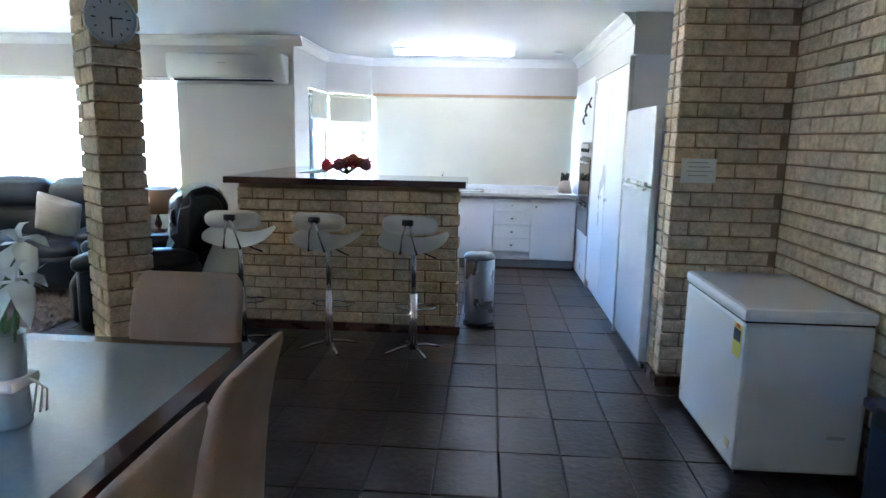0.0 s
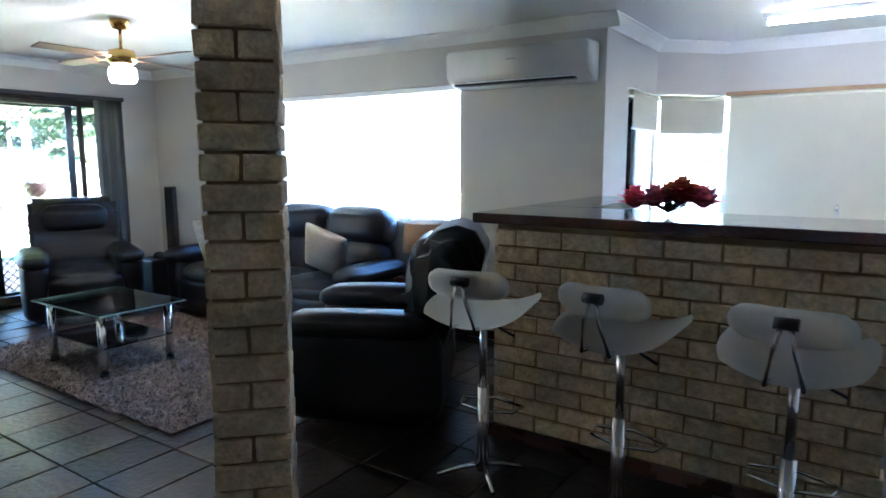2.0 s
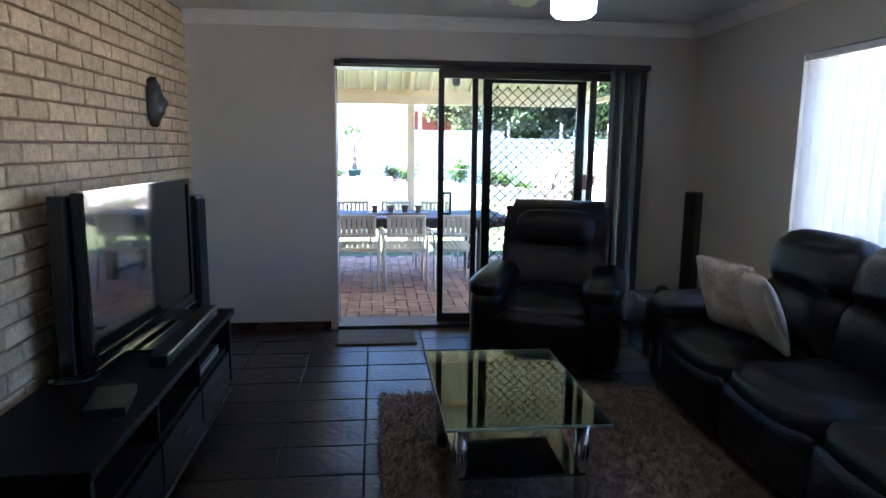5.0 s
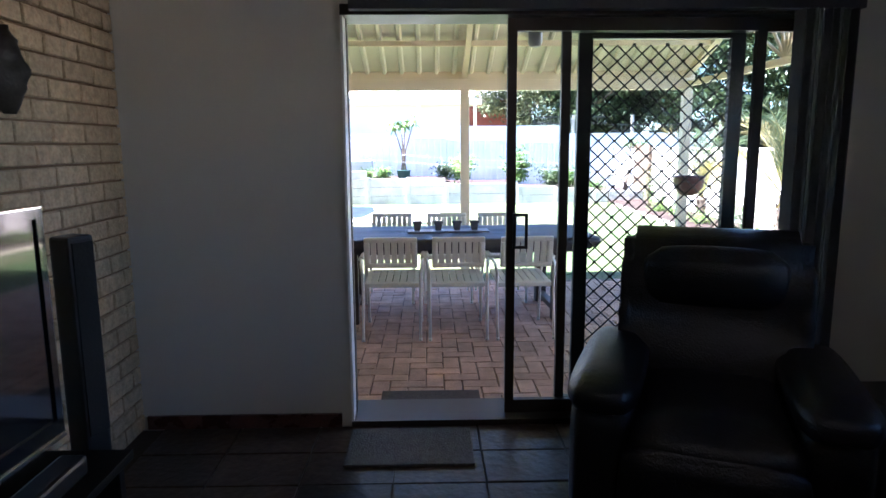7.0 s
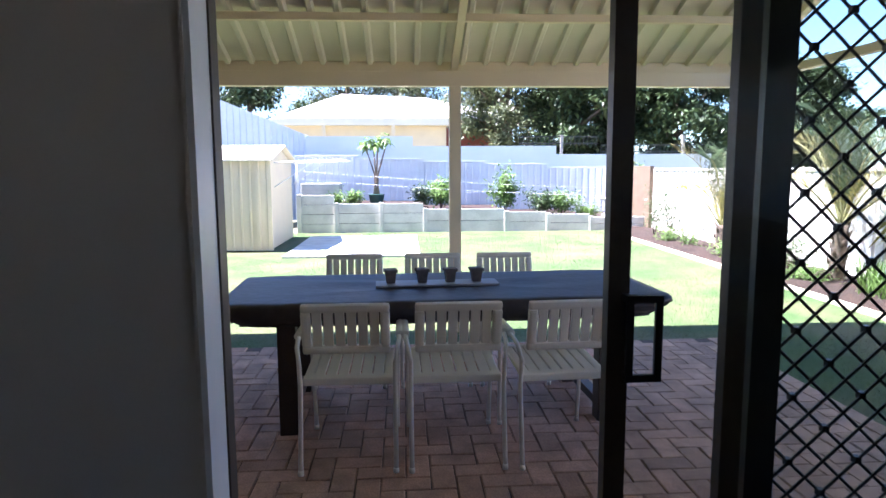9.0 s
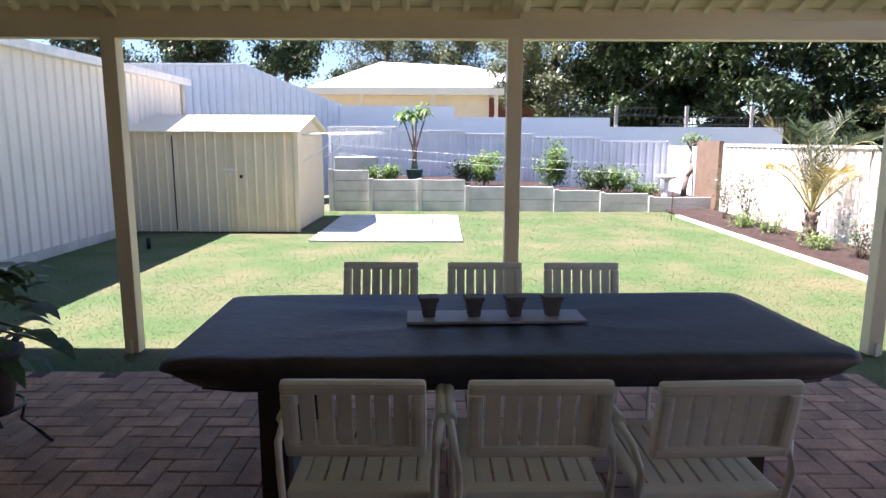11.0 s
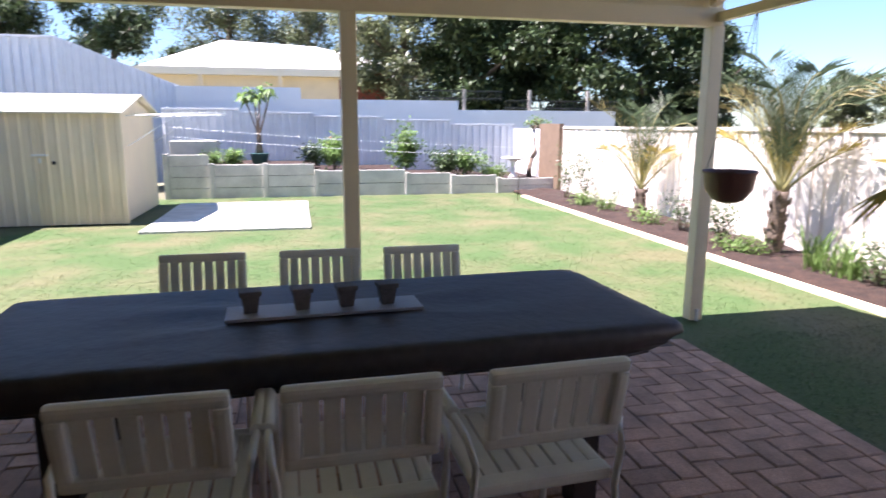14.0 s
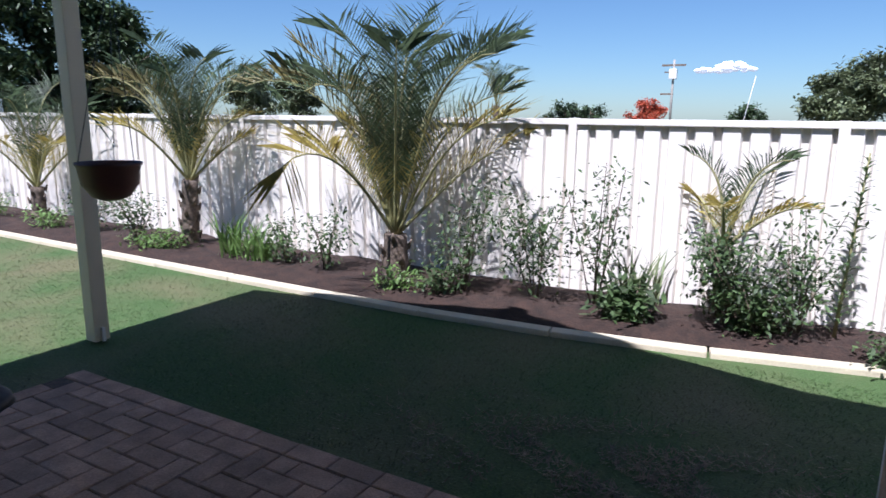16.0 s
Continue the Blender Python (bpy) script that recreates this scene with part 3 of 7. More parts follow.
def dining_chair():
    c = thing("dining_chair", pose(-1.29, 2.70, 0, 0, 0, 180), "beige suede high-backed dining chair with dark legs", "chair", "chairs round the dining table")
    part("seat", pillow(B(), -0.21, -0.22, 0.40, 0.21, 0.20, 0.50, 0.035, 0.012), M_SUEDE, c)
    # the back leans away and thins towards its top edge
    bm, rows_ = B(), []
    spine = ((0.40, -0.235, 0.035), (0.52, -0.238, 0.037), (0.64, -0.246, 0.037), (0.76, -0.262, 0.033), (0.86, -0.284, 0.028), (0.92, -0.303, 0.024), (0.955, -0.318, 0.020), (0.975, -0.327, 0.014), (0.982, -0.331, 0.006))
    for z, y, th in spine:
        hw = 0.205 - (0.035 * ((z - 0.90) / 0.082) ** 2.6 if z > 0.90 else 0.0)
        ring = []
        for k in range(24):
            a = k * math.tau / 24
            cx, cy = math.cos(a), math.sin(a)
            ring.append(bm.verts.new((math.copysign(abs(cx) ** 0.35, cx) * hw, y + math.copysign(abs(cy) ** 0.6, cy) * th, z)))
        rows_.append(ring)
    for q, w in zip(rows_, rows_[1:]):
        for k in range(24):
            bm.faces.new((q[k], q[(k + 1) % 24], w[(k + 1) % 24], w[k])).smooth = True
    bm.faces.new(rows_[0][::-1])
    bm.faces.new(rows_[-1])
    part("backrest", bm, M_SUEDE, c)
    for x in (-0.18, 0.18):
        for y, yy in ((0.17, 0.18), (-0.23, -0.28)):
            part("leg", tube(B(), [(x, y, 0.41), (x, yy, 0)], 0.024, 4, 0.017), M_JARRAH, c)
    return c


dc0 = dining_chair()
copy_thing(dc0, pose(-1.07, 2.20, 0, 0, 0, 90))
copy_thing(dc0, pose(-1.07, 1.74, 0, 0, 0, 90))

tb = thing("dining_table", pose(-1.47, 2.05, 0), "dark timber dining table with a pale glass inlay", "table")
part("frame_top", boxes((-0.45, -0.9, 0.70, -0.385, 0.9, 0.75), (0.385, -0.9, 0.70, 0.45, 0.9, 0.75), (-0.385, 0.835, 0.70, 0.385, 0.9, 0.75), (-0.385, -0.9, 0.70, 0.385, -0.835, 0.75), (-0.385, -0.835, 0.70, 0.385, 0.835, 0.735)), M_SHEEN, tb)
part("inlay", boxes((-0.385, -0.835, 0.736, 0.385, 0.835, 0.7505)), mat("frosted_green_glass", (0.36, 0.42, 0.45), 0.14, var=0.05, scale=2, bump=0.01, coat=1.0), tb, "frosted glass inlay")
part("apron", boxes((-0.40, -0.82, 0.60, 0.40, -0.80, 0.70), (-0.40, 0.80, 0.60, 0.40, 0.82, 0.70), (-0.40, -0.8, 0.60, -0.38, 0.8, 0.70), (0.38, -0.8, 0.60, 0.40, 0.8, 0.70)), M_JARRAH, tb)
for x in (-0.39, 0.39):
    for y in (-0.84, 0.84):
        part("leg", boxes((x - 0.035, y - 0.035, 0, x + 0.035, y + 0.035, 0.70), bevel=0.006), M_JARRAH, tb)

# vase of white lilies
vs = thing("flower_vase", pose(-1.40, 2.24, 0.751), "glass vase of white lilies tied with ribbon", "vase")
part("jar", lathe(B(), [(0.045, 0), (0.05, 0.01), (0.045, 0.12), (0.05, 0.24)], 18), mat("clear_vase", (0.55, 0.6, 0.6), 0.08, var=0.05, bump=0, coat=0.6), vs)
part("ribbon", boxes((-0.052, -0.052, 0.10, 0.052, 0.052, 0.13), bevel=0.01), M_STOOL, vs, "white ribbon")
bm = B()
for a in range(3):
    tube(bm, [(0.05, 0.01, 0.12), (0.065 + 0.012 * a, 0.02, 0.11 - 0.01 * a), (0.06 + 0.01 * a, 0.012 * a, 0.03)], 0.003, 5)
part("ribbon_tail", bm, M_STOOL, vs)
M_LILY = leafy("lily_petal", (0.82, 0.80, 0.72), 0.06, 0.3)
M_STEM = leafy("lily_leaf", (0.10, 0.18, 0.07), 0.2, 0.2)
rng = random.Random(3)


def blade(bm, base, tip, w, sag=0.0, fold=0.15):
    base, tip = Vector(base), Vector(tip)
    d = tip - base
    s = d.cross(Vector((0, 0, 1)))
    s = (s if s.length > 1e-4 else Vector((1, 0, 0))).normalized() * w
    up = s.cross(d).normalized() * d.length * fold
    prev = None
    for k, f in ((0, 0.35), (0.35, 1.0), (0.7, 0.75), (1, 0.03)):
        p = base + d * k + up * math.sin(k * math.pi) - Vector((0, 0, sag * k * k))
        row = (bm.verts.new(p - s * f), bm.verts.new(p + s * f))
        if prev:
            q = bm.faces.new((prev[0], prev[1], row[1], row[0]))
            q.smooth = True
        prev = row


for fx, fy, fz, hz in ((0.075, -0.03, 0.38, 20), (0.03, 0.05, 0.46, -40), (-0.08, 0.03, 0.40, 120)):
    st = part("stem", tube(B(), [(0, 0, 0.05), (fx * 0.5, fy * 0.5, 0.2), (fx, fy, fz)], 0.004, 5), M_STEM, vs)
    bm = B()
    for k in range(6):
        a = radians(hz + k * 60)
        blade(bm, (fx, fy, fz), (fx + 0.09 * math.cos(a), fy - 0.03 + 0.05 * math.sin(a), fz + 0.09 * math.sin(a)), 0.028, 0.04)
    part("petals", bm, M_LILY, st, "open white lily")
bm = B()
for k in range(9):
    a = k * 2.4
    blade(bm, (0, 0, 0.2 + 0.02 * k), (0.11 * math.cos(a), 0.11 * math.sin(a), 0.34 + 0.02 * (k % 4)), 0.018)
part("foliage", bm, M_STEM, vs)

# bar stools
def bar_stool():
    s = thing("bar_stool", pose(-1.93, 5.13, 0, 0, 0, 8), "white shell bar stool on a chrome pedestal", "stool", "stools at the bar")
    bm = B()
    for a in range(4):
        c, n = math.cos(a * math.pi / 2 + 0.6), math.sin(a * math.pi / 2 + 0.6)
        tube(bm, [(0, 0, 0.05), (0.10 * c, 0.10 * n, 0.04), (0.21 * c, 0.21 * n, 0.012)], 0.013, 8, 0.010)
    part("base", bm, M_CHROME, s)
    part("column", tube(tube(B(), [(0, 0, 0.02), (0, 0, 0.42)], 0.028, 14), [(0, 0, 0.42), (0, 0, 0.75)], 0.018, 12), M_CHROME, s)
    part("footrest", tube(B(), [(0.0, 0.0, 0.30), (-0.13, 0.03, 0.305), (-0.15, 0.12, 0.305), (0, 0.17, 0.305), (0.15, 0.12, 0.305), (0.13, 0.03, 0.305), (0, 0, 0.30)], 0.008, 8), M_CHROME, s)
    part("lever", tube(B(), [(0.02, 0, 0.73), (0.10, -0.03, 0.70), (0.16, -0.04, 0.68)], 0.006, 6), M_BLACK, s)
    bm = B()
    n, mrow = 14, 12
    # seat: a saddle that turns up at both sides and rolls down behind
    g = [[bm.verts.new((0.235 * (i / n * 2 - 1) * (1 - 0.16 * abs(j / mrow * 2 - 1) ** 3), 0.20 * (j / mrow * 2 - 1), 0.762 + 0.05 * (i / n * 2 - 1) ** 2 - 0.026 * max(0.0, 0.1 - (j / mrow * 2 - 1)) ** 2 + 0.02 * (j / mrow))) for i in range(n + 1)] for j in range(mrow + 1)]
    for r0, r1 in zip(g, g[1:]):
        for i in range(n):
            bm.faces.new((r0[i], r0[i + 1], r1[i + 1], r1[i])).smooth = True
    bmesh.ops.solidify(bm, geom=bm.faces[:], thickness=0.016)
    part("seat", bm, M_STOOL, s)
    bm = B()
    g = [[bm.verts.new((0.185 * (i / n * 2 - 1) * (1 - 0.22 * abs(j / 6 * 2 - 1) ** 3), -0.23 + 0.06 * (i / n * 2 - 1) ** 2 - 0.02 * j / 6, 0.865 + 0.125 * j / 6 * (1 - 0.10 * (i / n * 2 - 1) ** 4))) for i in range(n + 1)] for j in range(7)]
    for r0, r1 in zip(g, g[1:]):
        for i in range(n):
            bm.faces.new((r0[i], r0[i + 1], r1[i + 1], r1[i])).smooth = True
    bmesh.ops.solidify(bm, geom=bm.faces[:], thickness=0.014)
    part("backrest", bm, M_STOOL, s)
    for sx in (-1, 1):
        part("back_strut", tube(B(), [(sx * 0.012, -0.262, 0.945), (sx * 0.03, -0.27, 0.86), (sx * 0.055, -0.23, 0.735), (sx * 0.03, -0.02, 0.735)], 0.008, 8), M_CHROME, s)
    part("hub", tube(B(), [(-0.035, -0.262, 0.945), (0.035, -0.262, 0.945)], 0.02, 10), M_BLACK, s, "black oval back bracket")
    return s


st0 = bar_stool()
copy_thing(st0, pose(-1.30, 5.12, 0, 0, 0, -6))
copy_thing(st0, pose(-0.70, 5.10, 0, 0, 0, -3))

bn = thing("pedal_bin", pose(-0.255, 5.87, 0), "tall round steel pedal bin beside the bar", "bin")
part("body", lathe(B(), [(0.118, 0.02), (0.122, 0.03), (0.122, 0.53), (0.118, 0.54)], 28), M_STEEL, bn)
part("lid", lathe(B(), [(0.124, 0.54), (0.125, 0.555), (0.11, 0.58), (0.06, 0.593), (0.01, 0.595)], 28), mat("grey_lid", (0.22, 0.22, 0.22), 0.4, bump=0.02), bn, "pale grey domed lid")
part("base", lathe(B(), [(0.128, 0), (0.128, 0.02), (0.12, 0.03)], 28), M_BLACK, bn)
part("pedal", boxes((0.08, -0.15, 0.005, 0.13, -0.10, 0.02), bevel=0.004), M_BLACK, bn)

fz = thing("chest_freezer", pose(1.195, 3.97, 0), "white chest freezer with a rounded lid", "freezer")
part("body", boxes((-0.275, -0.41, 0.03, 0.275, 0.41, 0.72), bevel=0.018), M_ENAMEL, fz)
part("lid", boxes((-0.285, -0.42, 0.725, 0.28, 0.42, 0.785), bevel=0.024), M_ENAMEL, fz)
part("seal", boxes((-0.27, -0.40, 0.715, 0.27, 0.40, 0.73)), M_BLACK, fz)
for fx, fy in ((-0.225, -0.355), (0.225, -0.355), (-0.225, 0.355), (0.225, 0.355)):
    part("foot", boxes((fx - 0.025, fy - 0.025, 0, fx + 0.025, fy + 0.025, 0.03)), M_BLACK, fz)
lb = part("rating_label", boxes((-0.278, -0.385, 0.55, -0.2755, -0.30, 0.70)), mat("yellow_label", (0.75, 0.62, 0.08), 0.6, var=0.05), fz, "yellow and black energy label")
part("label_top", boxes((-0.2795, -0.38, 0.62, -0.2782, -0.305, 0.675)), M_BLACK, lb)
part("label_badge", boxes((-0.2795, -0.37, 0.68, -0.2782, -0.33, 0.70)), mat("red_badge", (0.6, 0.08, 0.05), 0.5), lb)
part("sticker", boxes((-0.278, -0.36, 0.11, -0.2755, -0.31, 0.155)), mat("yellow_sticker", (0.72, 0.6, 0.3), 0.6), fz)
part("vent", boxes((0.12, -0.413, 0.20, 0.20, -0.4105, 0.215)), M_STEEL, fz)
part("plug", lathe(B(), [(0.012, 0), (0.012, 0.01)], 10), M_STOOL, fz).matrix_local = pose(-0.275, 0.36, 0.12, 0, -90, 0)

tu = thing("storage_tub", pose(1.37, 3.06, 0), "dark blue plastic tub beside the freezer", "tub")
M_BLUE = mat("dark_blue_plastic", (0.02, 0.035, 0.075), 0.35, var=0.1)
part("body", boxes((-0.10, -0.15, 0, 0.115, 0.15, 0.52), bevel=0.03), M_BLUE, tu)
part("rim", boxes((-0.12, -0.17, 0.50, 0.125, 0.17, 0.54), bevel=0.01), M_BLUE, tu)
part("clip", boxes((-0.145, -0.05, 0.47, -0.115, 0.05, 0.55), bevel=0.008), M_BLACK, tu)

pp = thing("paper_notice", pose(1.01, 4.647, 1.325), "white paper notice taped to the brick wall", "notice")
bm = B()
g = [[bm.verts.new((-0.1 + 0.2 * i / 6, -0.004 - 0.004 * math.sin(i * 1.3 + j), -0.07 + 0.14 * j / 4)) for i in range(7)] for j in range(5)]
for r0, r1 in zip(g, g[1:]):
    for i in range(6):
        bm.faces.new((r0[i], r0[i + 1], r1[i + 1], r1[i])).smooth = True
part("sheet", bm, mat("white_paper", (0.72, 0.71, 0.67), 0.8, var=0.03), pp)
part("writing", boxes(*[(-0.07 + 0.01 * (k % 2), -0.0105, 0.045 - 0.025 * k, 0.05 + 0.015 * ((k * 7) % 3), -0.0095, 0.05 - 0.025 * k) for k in range(4)]), mat("grey_ink", (0.35, 0.35, 0.36), 0.8), pp, "faint lines of writing")

# clock on the column
ck = thing("wall_clock", pose(-2.052, 3.906, 2.02, 0, 0, 45), "round silver wall clock on the brick column", "clock")
r90 = pose(0, 0, 0, 90, 0, 0)
bm = lathe(B(), [(0.10, 0.0), (0.118, 0.004), (0.122, 0.02), (0.115, 0.032), (0.108, 0.030), (0.106, 0.022), (0.001, 0.022)], 36)
bmesh.ops.transform(bm, matrix=r90, verts=bm.verts)
part("case", bm, mat("silver_plastic", (0.55, 0.56, 0.58), 0.3, 0.6, bump=0.02), ck)
bm = lathe(B(), [(0.105, 0.0225), (0.105, 0.0235)], 36)
bmesh.ops.transform(bm, matrix=r90, verts=bm.verts)
face = part("dial", bm, mat("grey_dial", (0.55, 0.56, 0.57), 0.4, var=0.02), ck, "pale grey dial")
for k in range(12):
    a = radians(30 * k)
    big = 0.020 if k % 3 == 0 else 0.012
    t = part("hour_mark", boxes((-0.003, -0.0255, 0.088 - big, 0.003, -0.0238, 0.088)), M_BLACK, face)
    t.matrix_local = pose(0, 0, 0, 0, math.degrees(a), 0)
for a, ln, w in ((86, 0.05, 0.004), (181, 0.075, 0.003)):
    t = part("hand_bar", boxes((-w, -0.029, -0.01, w, -0.026, ln)), M_BLACK, face)
    t.matrix_local = pose(0, 0, 0, 0, a, 0)

# flowers on the bar
fl = thing("flower_arrangement", pose(-1.30, 5.72, 1.181), "red and orange artificial flowers lying on the bar", "flowers")
M_REDF, M_ORF, M_PINKF = leafy("red_petal", (0.72, 0.10, 0.13), 0.25, 0.45), leafy("orange_petal", (0.85, 0.30, 0.12), 0.25, 0.45), leafy("pink_petal", (0.78, 0.24, 0.30), 0.25, 0.45)
for fx, fy, fz_, r, m in ((-0.15, -0.02, 0.05, 0.11, M_REDF), (-0.05, -0.05, 0.06, 0.11, M_PINKF), (0.05, 0.0, 0.07, 0.11, M_REDF), (0.05, 0.02, 0.12, 0.085, M_ORF), (0.15, 0.0, 0.06, 0.11, M_PINKF), (-0.02, 0.05, 0.07, 0.10, M_REDF), (0.0, 0.03, 0.10, 0.08, M_ORF), (0.1, 0.03, 0.09, 0.08, M_ORF)):
    bm = B()
    for ring in range(4):
        for k in range(9):
            a, e = k * math.tau / 9 + ring * 0.4, 0.25 + ring * 0.35
            blade(bm, (fx, fy, fz_ - 0.02), (fx + r * math.cos(a) * math.cos(e), fy + r * math.sin(a) * math.cos(e), fz_ - 0.02 + r * math.sin(e)), 0.034)
    part("bloom", bm, m, fl)
bm = B()
for k in range(14):
    a = k * 2.4
    blade(bm, (0, 0, 0.01), (0.24 * math.cos(a), 0.10 * math.sin(a), 0.03 + 0.02 * (k % 3)), 0.02)
part("foliage", bm, M_STEM, fl)

# air conditioner
ac = thing("air_conditioner", pose(-2.73, NY, 1.97), "white split-system air conditioner on the wall", "air conditioner")
part("casing", profile(B(), [(0, 0.0), (-0.10, 0.0), (-0.20, 0.035), (-0.235, 0.08), (-0.24, 0.24), (-0.215, 0.265), (0, 0.27)], -0.56, 0.56, 0.012), M_STOOL, ac)
part("outlet", boxes((-0.50, -0.205, 0.012, 0.46, -0.10, 0.04)), M_BLACK, ac, "dark air outlet")
part("flap", boxes((-0.50, -0.222, 0.028, 0.46, -0.14, 0.036)), M_WHITE, ac)
part("badge", boxes((-0.05, -0.2415, 0.17, 0.03, -0.239, 0.18)), mat("grey_badge", (0.4, 0.42, 0.45), 0.4), ac)

# lights
tl = thing("ceiling_light", pose(-0.6, 7.74, CZ), "fluorescent tube light on the kitchen ceiling", "light")
part("batten", boxes((-0.64, -0.025, -0.03, 0.64, 0.025, 0.0)), M_WHITE, tl)
bm = B()
tube(bm, [(-0.61, 0, -0.062), (0.61, 0, -0.062)], 0.016, 12)
part("tube_lamp", bm, glow("tube_glow", (1.0, 0.98, 0.95), 0.75), tl)
for x in (-0.62, 0.62):
    part("end_cap", boxes((x - 0.012, -0.015, -0.082, x + 0.012, 0.015, -0.03)), M_WHITE, tl)
sm = thing("smoke_alarm", pose(0.50, 8.0, CZ), "white round smoke alarm on the ceiling", "smoke alarm")
part("case", lathe(B(), [(0.055, -0.03), (0.06, -0.02), (0.06, 0.0)], 20), M_WHITE, sm)

fan = thing("ceiling_fan", pose(-5.05, 5.36, CZ), "brass ceiling fan with timber blades and a lit lamp", "fan")
M_BRASS = mat("brass", (0.55, 0.36, 0.12), 0.25, 1.0, var=0.1, bump=0.02)
part("rose", lathe(B(), [(0.02, -0.07), (0.05, -0.06), (0.065, -0.02), (0.065, 0)], 20), M_BRASS, fan)
part("rod", tube(B(), [(0, 0, -0.07), (0, 0, -0.2)], 0.011, 10), M_BRASS, fan)
part("motor", lathe(B(), [(0.03, -0.20), (0.085, -0.215), (0.10, -0.25), (0.10, -0.29), (0.07, -0.315), (0.05, -0.33)], 24), M_BRASS, fan)
part("lamp_shade", lathe(B(), [(0.05, -0.33), (0.085, -0.335), (0.092, -0.36), (0.09, -0.42), (0.075, -0.435), (0.01, -0.44)], 24), glow("lamp_glow", (1.0, 0.88, 0.72), 1.0), fan, "lit frosted glass shade")
M_FANW = mat("fan_timber", (0.16, 0.09, 0.045), 0.4, var=0.2)
for k in range(4):
    a = 4 + 90 * k
    b = part("blade", boxes((0.17, -0.055, -0.272, 0.62, 0.055, -0.265), bevel=0.003), M_FANW, fan)
    b.matrix_local = pose(0, 0, 0, 0, 0, a) @ pose(0, 0, 0, 10, 0, 0)
    arm = part("blade_arm", boxes((0.08, -0.015, -0.275, 0.22, 0.015, -0.268)), M_BRASS, b)

# ==== living room ====
rug = thing("rug", pose(0, 0, 0), "brown shaggy rug on the slate floor", "rug")
part("backing", boxes((-6.0, 4.58, 0.001, -3.5, 6.45, 0.012)), M_RUG, rug)
vv, ff = [], []
rr = np.random.default_rng(5)
n = 16000
px, py = rr.uniform(-6.02, -3.48, n), rr.uniform(4.56, 6.47, n)
an, ln = rr.uniform(0, math.tau, n), rr.uniform(0.018, 0.045, n)
for x, y, a, q in zip(px, py, an, ln):
    k = len(vv)
    c, s = math.cos(a), math.sin(a)
    vv += [(x - 0.006 * s, y + 0.006 * c, 0.011), (x + 0.006 * s, y - 0.006 * c, 0.011), (x + q * c, y + q * s, 0.018 + q * 0.45)]
    ff.append((k, k + 1, k + 2))
tagged(joined("pile", vv, ff, M_RUG, rug), kind="stuff")
mt = thing("door_mat", pose(-7.19, 4.56, 0.001), "grey door mat inside the sliding door", "mat")
part("mat_body", boxes((-0.19, -0.30, 0, 0.19, 0.30, 0.012), bevel=0.004), mat("grey_mat", (0.12, 0.115, 0.11), 0.95, var=0.25, scale=30, bump=0.5), mt)


def recliner(name, m, label, lean=0.0):
    r = thing(name, m, label, "armchair", "leather recliners")
    part("base", pillow(B(), -0.42, -0.40, 0.05, 0.42, 0.40, 0.34, 0.05), M_LEATHER, r)
    part("seat", pillow(B(), -0.28, -0.30, 0.30, 0.28, 0.44, 0.50, 0.08, 0.03), M_LEATHER, r)
    part("footrest", pillow(B(), -0.28, 0.40, 0.10, 0.28, 0.49, 0.42, 0.04, 0.02), M_LEATHER, r)
    for sx in (-1, 1):
        bm = B()
        pillow(bm, sx * 0.37 - 0.11, -0.40, 0.06, sx * 0.37 + 0.11, 0.42, 0.56, 0.07, 0.01)
        pillow(bm, sx * 0.37 - 0.115, -0.36, 0.50, sx * 0.37 + 0.115, 0.44, 0.63, 0.06, 0.02)
        part("arm", bm, M_LEATHER, r)
    roll = [(-0.20, 0.40), (-0.24, 0.60), (-0.30, 0.72), (-0.31, 0.84), (-0.35, 0.97), (-0.43, 1.05), (-0.53, 1.075), (-0.62, 1.04), (-0.67, 0.95), (-0.66, 0.84), (-0.60, 0.74), (-0.53, 0.62), (-0.46, 0.44), (-0.42, 0.22), (-0.30, 0.18), (-0.22, 0.30)]
    smooth_roll = []
    for k in range(len(roll)):
        p0, p1, p2, p3 = (Vector(roll[(k + o) % len(roll)]) for o in (-1, 0, 1, 2))
        for t in (0.0, 0.33, 0.67):
            smooth_roll.append(0.5 * (2 * p1 + (p2 - p0) * t + (2 * p0 - 5 * p1 + 4 * p2 - p3) * t * t + (3 * p1 - p0 - 3 * p2 + p3) * t ** 3))
    part("backrest", profile(B(), [(y + 0.06, z) for y, z in smooth_roll], -0.375, 0.375, 0.05), M_LEATHER, r)
    part("headrest", pillow(B(), -0.27, -0.36, 0.76, 0.27, -0.22, 1.0, 0.07, 0.02), M_LEATHER, r)
    for sx in (-1, 1):
        part("foot", boxes((sx * 0.3 - 0.03, -0.3, 0, sx * 0.3 + 0.03, -0.24, 0.06), (sx * 0.3 - 0.03, 0.24, 0, sx * 0.3 + 0.03, 0.3, 0.06)), M_BLACK, r)
    return r


